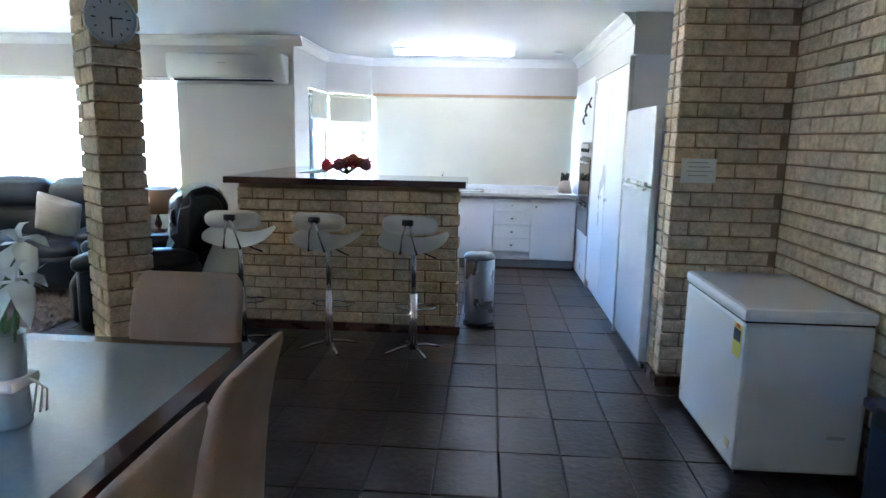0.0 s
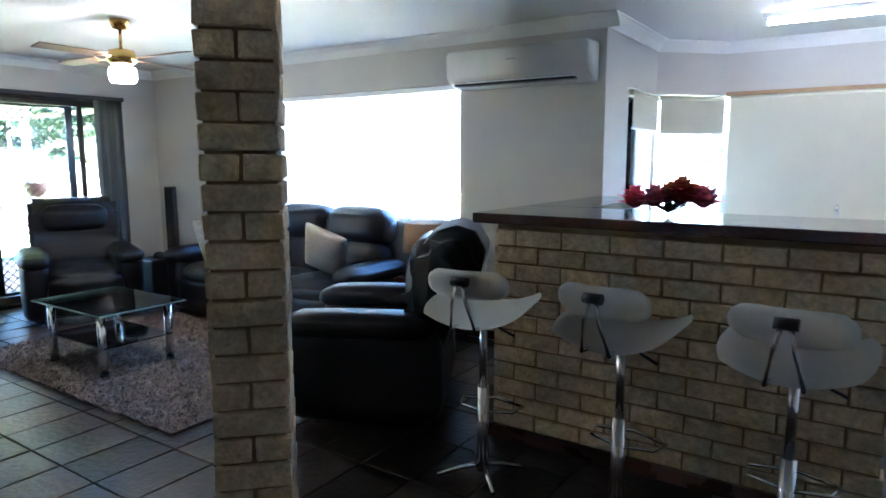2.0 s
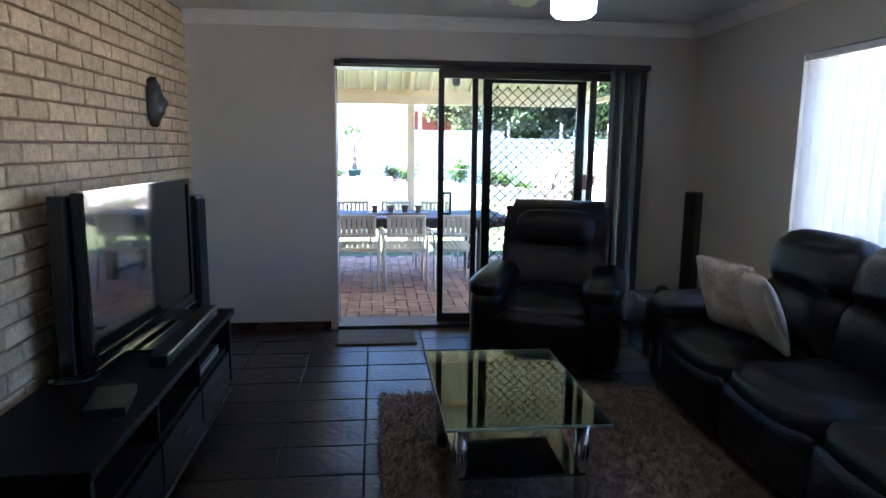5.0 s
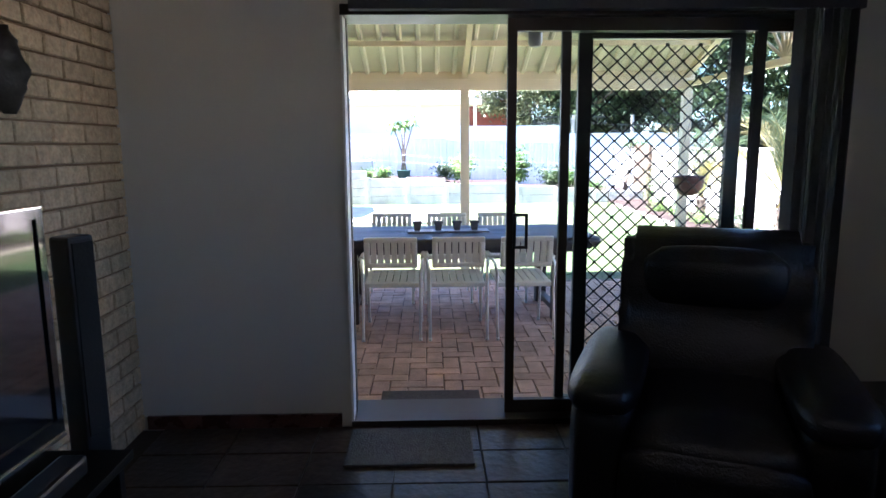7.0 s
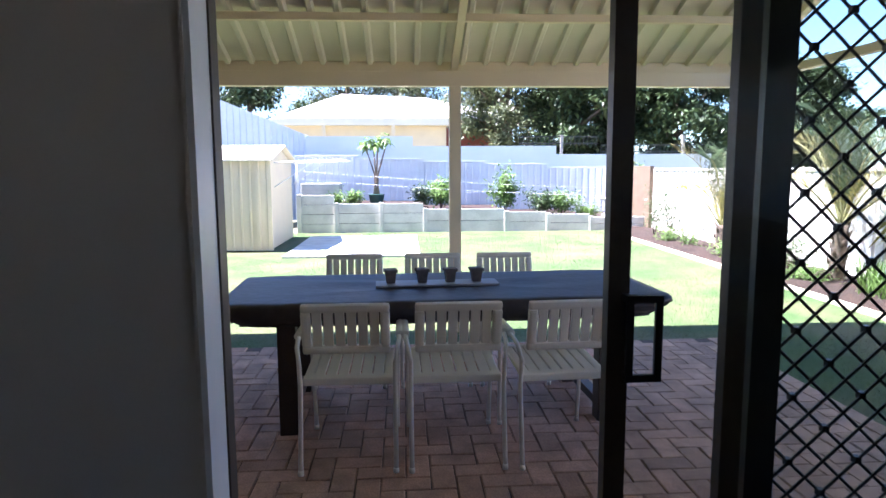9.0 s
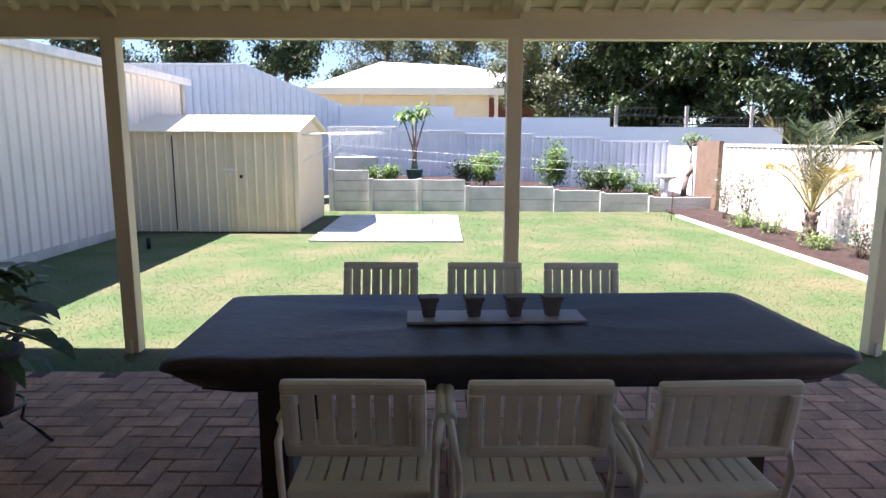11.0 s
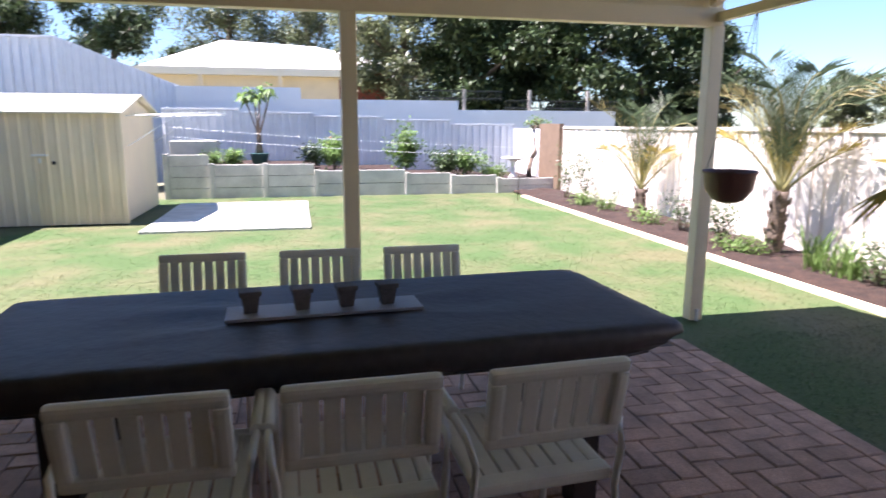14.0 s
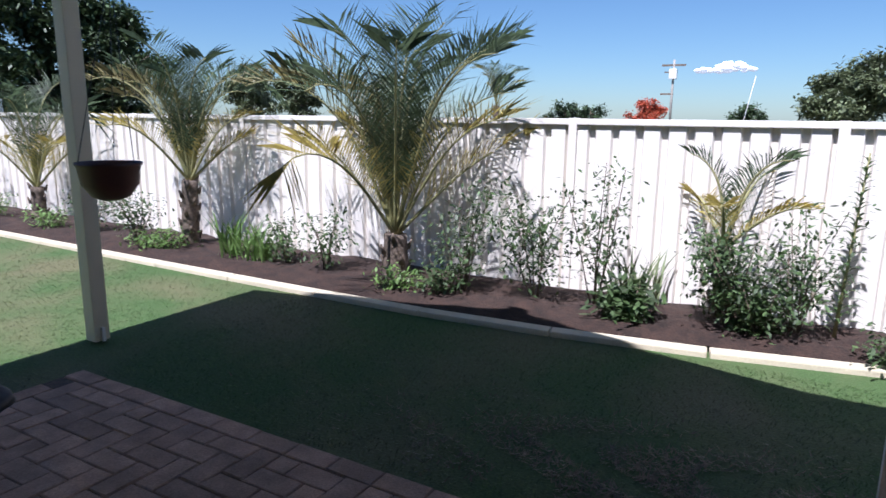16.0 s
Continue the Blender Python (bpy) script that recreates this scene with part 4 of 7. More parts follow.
r1 = recliner("recliner", pose(-2.88, 5.56, 0, 0, 0, 118), "dark leather recliner with a grey throw on its headrest", 4)
bm = B()
prof = [(-0.62, 0.84), (-0.63, 0.95), (-0.575, 1.055), (-0.47, 1.092), (-0.36, 1.065), (-0.275, 0.98), (-0.21, 0.90), (-0.195, 0.80), (-0.195, 0.70)]
g = [[bm.verts.new((-0.24 + 0.48 * i / 8, y + 0.004 * math.sin(i * 2.1 + j), z + 0.006 * math.sin(i * 1.7 + j))) for i in range(9)] for j, (y, z) in enumerate(prof)]
for r0_, r1_ in zip(g, g[1:]):
    for i in range(8):
        bm.faces.new((r0_[i], r0_[i + 1], r1_[i + 1], r1_[i])).smooth = True
bmesh.ops.solidify(bm, geom=bm.faces[:], thickness=-0.012)
thr = thing("throw_cloth", pose(-2.88, 5.56, 0, 0, 0, 118), "pale grey throw draped over the recliner headrest", "throw")
part("cloth", bm, mat("grey_throw", (0.72, 0.72, 0.74), 0.95, var=0.08, scale=8, bump=0.3, fine=300), thr)
recliner("recliner", pose(-6.63, 5.75, 0, 0, 0, -112), "dark leather recliner standing before the sliding door")

# three-seat sofa
sf = thing("sofa", pose(-4.83, 6.62, 0), "dark leather three-seat recliner sofa under the window", "sofa")
part("base", pillow(B(), -1.18, -0.38, 0.05, 1.18, 0.32, 0.32, 0.05), M_LEATHER, sf)
for k in (-1, 0, 1):
    x = k * 0.64
    part("seat_cushion", pillow(B(), x - 0.325, -0.42, 0.28, x + 0.325, 0.12, 0.48, 0.08, 0.03), M_LEATHER, sf)
    part("footrest", pillow(B(), x - 0.32, -0.45, 0.08, x + 0.32, -0.36, 0.38, 0.04, 0.015), M_LEATHER, sf)
    bm = B()
    pillow(bm, -0.325, -0.13, -0.04, 0.325, 0.13, 0.36, 0.09, 0.03, m=pose(x, 0.18, 0.40, -12, 0, 0))
    pillow(bm, -0.325, -0.13, 0.30, 0.325, 0.15, 0.62, 0.11, 0.03, m=pose(x, 0.18, 0.40, -12, 0, 0))
    part("back_cushion", bm, M_LEATHER, sf)
for sx in (-1, 1):
    bm = B()
    pillow(bm, sx * 1.07 - 0.12, -0.42, 0.06, sx * 1.07 + 0.12, 0.30, 0.55, 0.08, 0.01)
    pillow(bm, sx * 1.07 - 0.125, -0.44, 0.48, sx * 1.07 + 0.125, 0.26, 0.62, 0.07, 0.02)
    part("arm", bm, M_LEATHER, sf)

M_CUSH = mat("grey_silver_cushion", (0.42, 0.39, 0.35), 0.7, var=0.3, scale=10, bump=0.3, fine=60)
for m, lbl in ((pose(-5.50, 6.40, 0.70, 18, 0, 12), "patterned silver scatter cushion on the sofa"), (pose(-5.28, 6.44, 0.69, 22, 0, -15), "beige scatter cushion leaning on the sofa back"), (pose(-4.18, 6.46, 0.70, 20, 18, 10), "beige scatter cushion leaning on the sofa back")):
    cu = thing("scatter_cushion", m, lbl, "cushion", "cushions on the sofa")
    part("cover", pillow(B(), -0.20, -0.02, -0.20, 0.20, 0.02, 0.20, 0.018, 0.055, axis=1), M_CUSH if "silver" in lbl else mat("pale_cushion", (0.46, 0.42, 0.36), 0.8, var=0.12, scale=6, bump=0.2), cu)

sdt = thing("side_table", pose(-3.36, 6.80, 0), "small dark side table beside the sofa", "table")
part("top", boxes((-0.22, -0.22, 0.50, 0.22, 0.22, 0.53), bevel=0.006), M_JARRAH, sdt)
for x in (-0.18, 0.18):
    for y in (-0.18, 0.18):
        part("leg", boxes((x - 0.02, y - 0.02, 0, x + 0.02, y + 0.02, 0.50)), M_JARRAH, sdt)
lp = thing("table_lamp", pose(-3.40, 6.80, 0.531), "table lamp with a brown drum shade", "lamp")
part("stand", lathe(B(), [(0.07, 0), (0.07, 0.015), (0.02, 0.03), (0.035, 0.08), (0.012, 0.16), (0.012, 0.22)], 18), M_JARRAH, lp)
bm = lathe(B(), [(0.20, 0.19), (0.185, 0.42)], 28)
part("shade", bm, mat("brown_shade", (0.30, 0.18, 0.10), 0.85, var=0.1), lp, "brown cloth drum shade")

# television on its stand
M_DARKW = mat("black_brown_veneer", (0.008, 0.007, 0.0065), 0.5, var=0.2, scale=5, bump=0.03, spec=0.12)
ts = thing("tv_stand", pose(-5.22, 3.47, 0), "low black television stand with drawers", "stand")
part("back_panel", boxes((-0.92, -0.23, 0.08, 0.92, 0.0, 0.47)), M_DARKW, ts)
part("plinth", boxes((-0.95, -0.23, 0.0, 0.95, 0.2, 0.08)), M_DARKW, ts)
for x in (-0.935, 0.935):
    part("side_panel", boxes((x - 0.015, -0.23, 0.08, x + 0.015, 0.23, 0.47)), M_DARKW, ts)
part("shelf", boxes((-0.92, 0.001, 0.255, 0.92, 0.2, 0.275)), M_DARKW, ts)
part("top", boxes((-0.98, -0.24, 0.47, 0.98, 0.25, 0.50), bevel=0.004), M_DARKW, ts)
for k in range(3):
    x = -0.61 + 0.61 * k
    d = part("drawer_front", boxes((x - 0.295, 0.20, 0.085, x + 0.295, 0.225, 0.255), bevel=0.003), M_DARKW, ts)
    part("handle", boxes((x - 0.05, 0.226, 0.165, x + 0.05, 0.24, 0.173), (x - 0.05, 0.226, 0.18, x + 0.05, 0.24, 0.188)), M_CHROME, d, "twin chrome bar handle")
    if k < 2:
        part("shelf_divider", boxes((x + 0.295, 0.0, 0.275, x + 0.315, 0.22, 0.47)), M_DARKW, ts)
db = thing("media_player", pose(-5.83, 3.56, 0.276), "slim black media player on the stand shelf", "media player")
part("case", boxes((-0.2, -0.12, 0, 0.2, 0.1, 0.06), bevel=0.004), M_BLACK, db)
part("front_strip", boxes((-0.19, 0.1, 0.025, 0.19, 0.103, 0.035)), M_STEEL, db)
rc = thing("cable_box", pose(-4.75, 3.58, 0.501, 0, 0, 10), "small black set-top box on the stand", "media player")
part("case", boxes((-0.12, -0.07, 0, 0.12, 0.07, 0.035), bevel=0.004), M_BLACK, rc)
sb = thing("soundbar", pose(-5.6, 3.62, 0.501), "black soundbar on the television stand", "speaker")
part("case", boxes((-0.45, -0.04, 0, 0.45, 0.04, 0.06), bevel=0.012), M_BLACK, sb)
tv = thing("television", pose(-5.64, 3.44, 0.501, 0, 0, -3), "large black flat television reflecting the door", "television")
part("casing", boxes((-0.61, -0.045, 0.04, 0.61, 0.0, 0.76), bevel=0.008), M_BLACK, tv)
part("bezel", boxes((-0.61, 0.0, 0.04, -0.58, 0.012, 0.76), (0.58, 0.0, 0.04, 0.61, 0.012, 0.76), (-0.58, 0, 0.73, 0.58, 0.012, 0.76), (-0.58, 0, 0.04, 0.58, 0.012, 0.09)), M_GLOSSBLACK, tv)
part("screen", boxes((-0.58, 0.0, 0.09, 0.58, 0.004, 0.73)), M_GLOSSBLACK, tv, "glossy dark screen")
part("silver_trim", boxes((-0.61, 0.0125, 0.028, 0.61, 0.018, 0.04)), M_CHROME, tv)
part("top_trim", boxes((-0.61, -0.045, 0.761, 0.61, 0.012, 0.766)), M_CHROME, tv)
part("foot", boxes((-0.26, -0.12, 0.0, 0.26, 0.12, 0.012), (-0.06, -0.035, 0.012, 0.06, -0.01, 0.05)), M_GLOSSBLACK, tv)


def tower_speaker(m):
    s = thing("tower_speaker", m, "slim black tower speaker on a round base", "speaker", "tower speakers")
    part("base", lathe(B(), [(0.13, 0), (0.13, 0.012), (0.03, 0.03)], 24), M_GLOSSBLACK, s)
    part("cabinet", boxes((-0.05, -0.045, 0.03, 0.05, 0.045, 1.15), bevel=0.012), M_BLACK, s)
    part("grille", boxes((-0.042, 0.0455, 0.45, 0.042, 0.052, 1.13), bevel=0.003), mat("speaker_cloth", (0.01, 0.01, 0.01), 0.95), s)
    return s


sp = tower_speaker(pose(-6.45, 3.45, 0, 0, 0, -20))
copy_thing(sp, pose(-5.06, 3.315, 0.501, 0, 0, -10) @ Matrix.Diagonal((0.75, 0.75, 0.65, 1)))
copy_thing(sp, pose(-6.88, 6.88, 0, 0, 0, -150))
wf = thing("small_speaker", pose(-6.75, 6.62, 0.0), "squat black subwoofer beside the sofa", "speaker")
part("case", boxes((-0.16, -0.18, 0, 0.16, 0.18, 0.42), bevel=0.02), M_BLACK, wf)
part("control_knob", lathe(B(), [(0.06, 0.42), (0.05, 0.46), (0.02, 0.48)], 16), M_BLACK, wf)

mk = thing("wall_mask", pose(-6.60, 3.185, 1.71), "dark carved face mask hung on the brick wall", "ornament")
bm = B()
n, mm = 14, 18
g = []
for j in range(mm + 1):
    v = j / mm * 2 - 1
    w = 0.075 * math.sqrt(max(0.02, 1 - abs(v) ** 2.6)) * (1 - 0.12 * v * (v < 0))
    row = []
    for i in range(n + 1):
        u = i / n * 2 - 1
        d = 0.075 * (1 - u * u) * (1 - 0.5 * v * v)
        d += 0.03 * math.exp(-(u * 4) ** 2 - ((v + 0.05) * 4) ** 2) - 0.018 * (math.exp(-((abs(u) - 0.4) * 6) ** 2 - ((v - 0.15) * 8) ** 2)) + 0.012 * math.exp(-(u * 3) ** 2 - ((v + 0.45) * 10) ** 2)
        d += 0.006 * math.sin(v * 40) * (v > 0.45)
        row.append(bm.verts.new((u * w, d, v * 0.15)))
    g.append(row)
for r0_, r1_ in zip(g, g[1:]):
    for i in range(n):
        bm.faces.new((r0_[i], r0_[i + 1], r1_[i + 1], r1_[i])).smooth = True
part("carving", bm, mat("dark_carved_wood", (0.03, 0.025, 0.022), 0.4, var=0.3), mk)

# glass coffee table
ct = thing("coffee_table", pose(-5.0, 5.11, 0.0), "two-tier glass coffee table with chrome legs", "table")
M_TINT = thin_glass("table_glass", (0.80, 0.88, 0.84), 1.6)
M_TGLASS = mat("green_edge_glass", (0.30, 0.42, 0.38), 0.05, var=0.05, bump=0)
part("top", boxes((-0.45, -0.31, 0.44, 0.45, 0.31, 0.452), bevel=0.003), M_TINT, ct)
part("top_edge", boxes((-0.452, -0.312, 0.441, -0.45, 0.312, 0.451), (0.45, -0.312, 0.441, 0.452, 0.312, 0.451), (-0.45, -0.312, 0.441, 0.45, -0.31, 0.451), (-0.45, 0.31, 0.441, 0.45, 0.312, 0.451)), M_TGLASS, ct)
part("lower_shelf", boxes((-0.36, -0.25, 0.20, 0.36, 0.25, 0.21), bevel=0.003), mat("black_glass", (0.004, 0.004, 0.005), 0.04, bump=0, coat=0.5), ct, "black glass lower shelf")
for x in (-0.33, 0.33):
    for y in (-0.24, 0.24):
        l = part("leg", tube(B(), [(x, y, 0.012), (x, y, 0.44)], 0.028, 16), M_CHROME, ct)
        part("cap", lathe(B(), [(0.034, 0.42), (0.034, 0.438)], 16, x, y), M_CHROME, l)
        part("foot", lathe(B(), [(0.03, 0.012), (0.032, 0.03)], 16, x, y), M_BLACK, l)

# ==== patio ====
M_RESIN = mat("white_resin", (0.70, 0.67, 0.60), 0.45, var=0.06, scale=6, bump=0.05)
M_GALV = mat("pale_metal_tube", (0.72, 0.70, 0.66), 0.4, 0.1, var=0.05, bump=0.02)
structure("ground_paving_bed", boxes((-11.46, -3.2, G - 0.06, WO - 0.001, 7.318, G - 0.012)), M_SAND, "sand bed of the paved patio", "pavement")
house_out = structure("wall_outside_west", boxes((WO - 0.03, -3.2, G, WO - 0.001, D0 - 0.062, CZ), (WO - 0.03, D1 + 0.002, G, WO - 0.001, NY - 0.02, CZ), (WO - 0.03, D0 - 0.062, DZ + 0.02, WO - 0.001, D1 + 0.002, CZ)), mat("outside_brick_plain", (0.42, 0.30, 0.2), 0.9, var=0.2, scale=14, bump=0.4), "cream outer brick face of the house", "wall")


def ribbed(y0, y1, length, pitch=0.2, rib=0.03, t=0.004):
    """Ribbed steel sheet: ribs run along x from 0 to length, spread along y."""
    pts, y = [], y0
    while y < y1 - 1e-6:
        for dy, dz in ((0, 0), (pitch * 0.62, 0), (pitch * 0.70, rib), (pitch * 0.86, rib), (pitch * 0.94, 0)):
            if y + dy <= y1:
                pts.append((y + dy, dz))
        y += pitch
    pts.append((y1, 0))
    return folded(pts, t, lambda u, v, end: (length * end, u, v))


RX, RZ, EZ, PX = -9.78, 3.02, 2.19, -11.85   # ridge, eave height, post line
SL = math.hypot(RX - PX + 0.1, RZ - EZ)
ang = math.degrees(math.atan2(RZ - EZ, RX - PX + 0.1))
pr = thing("patio_roof", pose(0, 0, 0), "cream steel gable patio roof on posts", "patio roof")
a1 = part("roof_sheet", ribbed(-3.2, 7.78, SL + 0.02, 0.2, -0.03), M_SHEET, pr, "ribbed cream roof sheeting")
a1.matrix_world = pose(PX - 0.1, 0, EZ + 0.09, 0, -ang, 0)
a2 = part("roof_sheet", ribbed(-3.2, 7.78, SL + 0.02, 0.2, -0.03), M_SHEET, pr)
a2.matrix_world = pose(RX, 0, RZ + 0.09, 0, ang, 0)
part("beam", boxes((PX - 0.05, -3.2, 2.06, PX + 0.05, 7.70, 2.18), bevel=0.004), M_CREAM, pr)
part("gutter_edge", boxes((PX - 0.15, -3.2, 2.18, PX - 0.09, 7.78, 2.28)), M_CREAM, pr)
part("beam", boxes((-7.83, -3.2, 2.10, -7.74, 7.70, 2.22), bevel=0.004), M_CREAM, pr)
part("ridge_cap", boxes((RX - 0.08, -3.2, RZ + 0.10, RX + 0.08, 7.8, RZ + 0.115)), M_CREAM, pr)
for fx in (0.30, 0.68):
    x, z = PX + (RX - PX) * fx, EZ + (RZ - EZ) * fx
    part("purlin", boxes((x - 0.03, -3.2, z + 0.02, x + 0.03, 7.72, z + 0.075)), M_CREAM, pr)
    part("purlin", boxes((2 * RX - x - 0.03, -3.2, z + 0.02, 2 * RX - x + 0.03, 7.72, z + 0.075)), M_CREAM, pr)
for y in (2.42, 5.08, 7.66):
    for s in (-1, 1):
        r = part("rafter", boxes((0, y - 0.03, -0.06, SL - 0.06, y + 0.03, 0.0)), M_CREAM, pr)
        r.matrix_world = pose(PX - 0.05, 0, EZ + 0.065, 0, -ang, 0) if s < 0 else pose(2 * RX - PX + 0.05, 0, EZ + 0.065, 0, -ang, 180) @ pose(0, -2 * y, 0)
part("tie", boxes((PX, 7.63, 2.09, -7.78, 7.69, 2.15)), M_CREAM, pr)
for k in range(7):
    a = radians(30 + 20 * k)
    c, s = math.cos(a), math.sin(a)
    # each ray of the sunburst runs from the middle of the tie to the rafter
    L = min((RZ - 2.12) / (s + abs(c) * (RZ - EZ) / (RX - PX + 0.1)), 1.6) * 0.97
    part("sunburst_ray", tube(B(), [(RX, 7.66, 2.13), (RX + c * L, 7.66, 2.13 + s * L)], 0.018, 4), M_CREAM, pr)


def post(y):
    p = thing("patio_post", pose(PX, y, G), "cream square steel patio post", "post", "posts of the patio roof")
    part("shaft", boxes((-0.05, -0.05, 0, 0.05, 0.05, 2.14), bevel=0.005), M_CREAM, p)
    part("foot_bracket", boxes((-0.07, -0.01, 0, 0.07, 0.01, 0.09)), M_GALV, p)
    return p


p0 = post(2.42)
copy_thing(p0, pose(PX, 5.08, G))
copy_thing(p0, pose(PX, 7.66, G))

# covered table
M_TLEG = mat("dark_brown_timber", (0.030, 0.017, 0.013), 0.5, var=0.25, scale=9, bump=0.1)
M_CLOTH = mat("black_vinyl_cover", (0.034, 0.025, 0.025), 0.55, var=0.3, scale=3, bump=0.3, fine=22)
ot = thing("outdoor_table", pose(-10.08, 4.86, G, 0, 0, 2.6), "long dark timber outdoor table", "table")
part("tabletop", boxes((-0.43, -1.18, 0.68, 0.43, 1.18, 0.725)), M_JARRAH, ot)
for y in (-0.88, 0.90):
    for x in (-0.33, 0.36):
        part("leg", boxes((x - 0.05, y - 0.05, 0, x + 0.05, y + 0.05, 0.68), bevel=0.005), M_TLEG, ot)
    part("rail", boxes((-0.30, y - 0.03, 0.06, 0.33, y + 0.03, 0.11)), M_TLEG, ot)
tcv = thing("table_cover", pose(-10.08, 4.86, G, 0, 0, 2.6), "black fitted vinyl cover over the outdoor table", "table cover")


def rounded_rect(hx, hy, r, n=8):
    """Outline points with, for each, how far it lies round a corner (0 to 1)."""
    out = []
    for cx, cy, a0 in ((hx - r, hy - r, 0), (r - hx, hy - r, 90), (r - hx, r - hy, 180), (hx - r, r - hy, 270)):
        for k in range(n + 1):
            a = radians(a0 + 90 * k / n)
            out.append((cx + r * math.cos(a), cy + r * math.sin(a), math.sin(math.pi * k / n)))
        nx_, ny_ = ((-hx + r, hy), (-hx, r - hy), (hx - r, -hy), (hx, hy - r))[len(out) // (n + 1 + 11) % 4]
        x0_, y0_ = out[-1][:2]
        out += [(x0_ + (nx_ - x0_) * q / 12, y0_ + (ny_ - y0_) * q / 12, 0.0) for q in range(1, 12)]
    return out


def cover_z(x, y):
    """The sagging top: two shallow dips and soft creases."""
    z = 0.742 + 0.004 * noise.noise((x * 5, y * 5, 0)) + 0.003 * noise.noise((x * 16, y * 5, 3))
    for cy in (-0.55, 0.52):
        d = math.hypot(x * 1.5, y - cy)
        z += 0.006 * math.exp(-((d - 0.24) * 14) ** 2) - 0.012 * math.exp(-(d * 4.5) ** 2)
    return z


bm = B()
rim = rounded_rect(0.475, 1.235, 0.07)
rings = []
for f in (0.12, 0.24, 0.36, 0.48, 0.6, 0.7, 0.8, 0.88, 0.95, 1.0):
    rings.append([bm.verts.new((x * f, y * f, cover_z(x * f, y * f) - 0.004 * (f == 1.0))) for x, y, c in rim])
for out, dz, inn, cz in ((0.016, 0.012, 0.0, 0.0), (0.022, 0.035, 0.0, 0.0), (0.012, 0.075, 0.05, 0.0), (-0.015, 0.115, 0.12, 0.012), (-0.05, 0.125, 0.15, 0.02)):
    row = []
    for k, (x, y, c) in enumerate(rim):
        w = 0.006 * math.sin(k * 0.9) * (dz > 0.05)
        near_end = max(0.0, (abs(y) - 1.0) / 0.235)
        m_ = out - inn * (0.75 * c + 0.35 * near_end) + w
        ax, ay = x / 0.475, y / 1.235
        sx_ = math.copysign(1, x) if abs(ax) > 0.8 else ax
        sy_ = math.copysign(1, y) if abs(ay) > 0.93 else 0
        row.append(bm.verts.new((x + m_ * sx_, y + m_ * sy_, 0.738 - dz + cz * c)))
    rings.append(row)
bm.faces.new(rings[0])
for r0_, r1_ in zip(rings, rings[1:]):
    for k in range(len(rim)):
        bm.faces.new((r0_[k], r0_[(k + 1) % len(rim)], r1_[(k + 1) % len(rim)], r1_[k])).smooth = True
hem_line = [v.co.copy() for v in rings[-2]]
part("cover", bm, M_CLOTH, tcv)
part("hem", tube(B(), [*hem_line, hem_line[0]], 0.006, 6, cap=False), M_CLOTH, tcv, "stitched elastic hem")
rn = thing("table_runner", pose(-10.08, 4.83, G + 0.746, 0, 0, 2.6), "narrow pale grey tray under the small pots", "tray")
part("tray", boxes((-0.09, -0.37, 0, 0.09, 0.37, 0.012), bevel=0.003), mat("grey_tray", (0.28, 0.28, 0.30), 0.5, var=0.1), rn)
M_POTD = mat("dark_clay_pot", (0.09, 0.075, 0.07), 0.7, var=0.25, scale=20, bump=0.3)
for y in (4.55, 4.74, 4.91, 5.07):
    pt = thing("small_pot", pose(-10.08 - 0.045 * (y - 4.83), y, G + 0.759, 0, 0, 8), "small dark square tapered pot", "pot", "small pots on the table")
    bm = B()
    a = [bm.verts.new((sx * 0.024, sy * 0.024, 0)) for sx, sy in ((-1, -1), (1, -1), (1, 1), (-1, 1))]
    b = [bm.verts.new((sx * 0.034, sy * 0.034, 0.078)) for sx, sy in ((-1, -1), (1, -1), (1, 1), (-1, 1))]
    bm.faces.new(a[::-1])
    for k in range(4):
        bm.faces.new((a[k], a[(k + 1) % 4], b[(k + 1) % 4], b[k]))
    part("body", bm, M_POTD, pt)
    part("rim", boxes((-0.040, -0.040, 0.066, 0.040, 0.040, 0.085), bevel=0.004), M_POTD, pt)


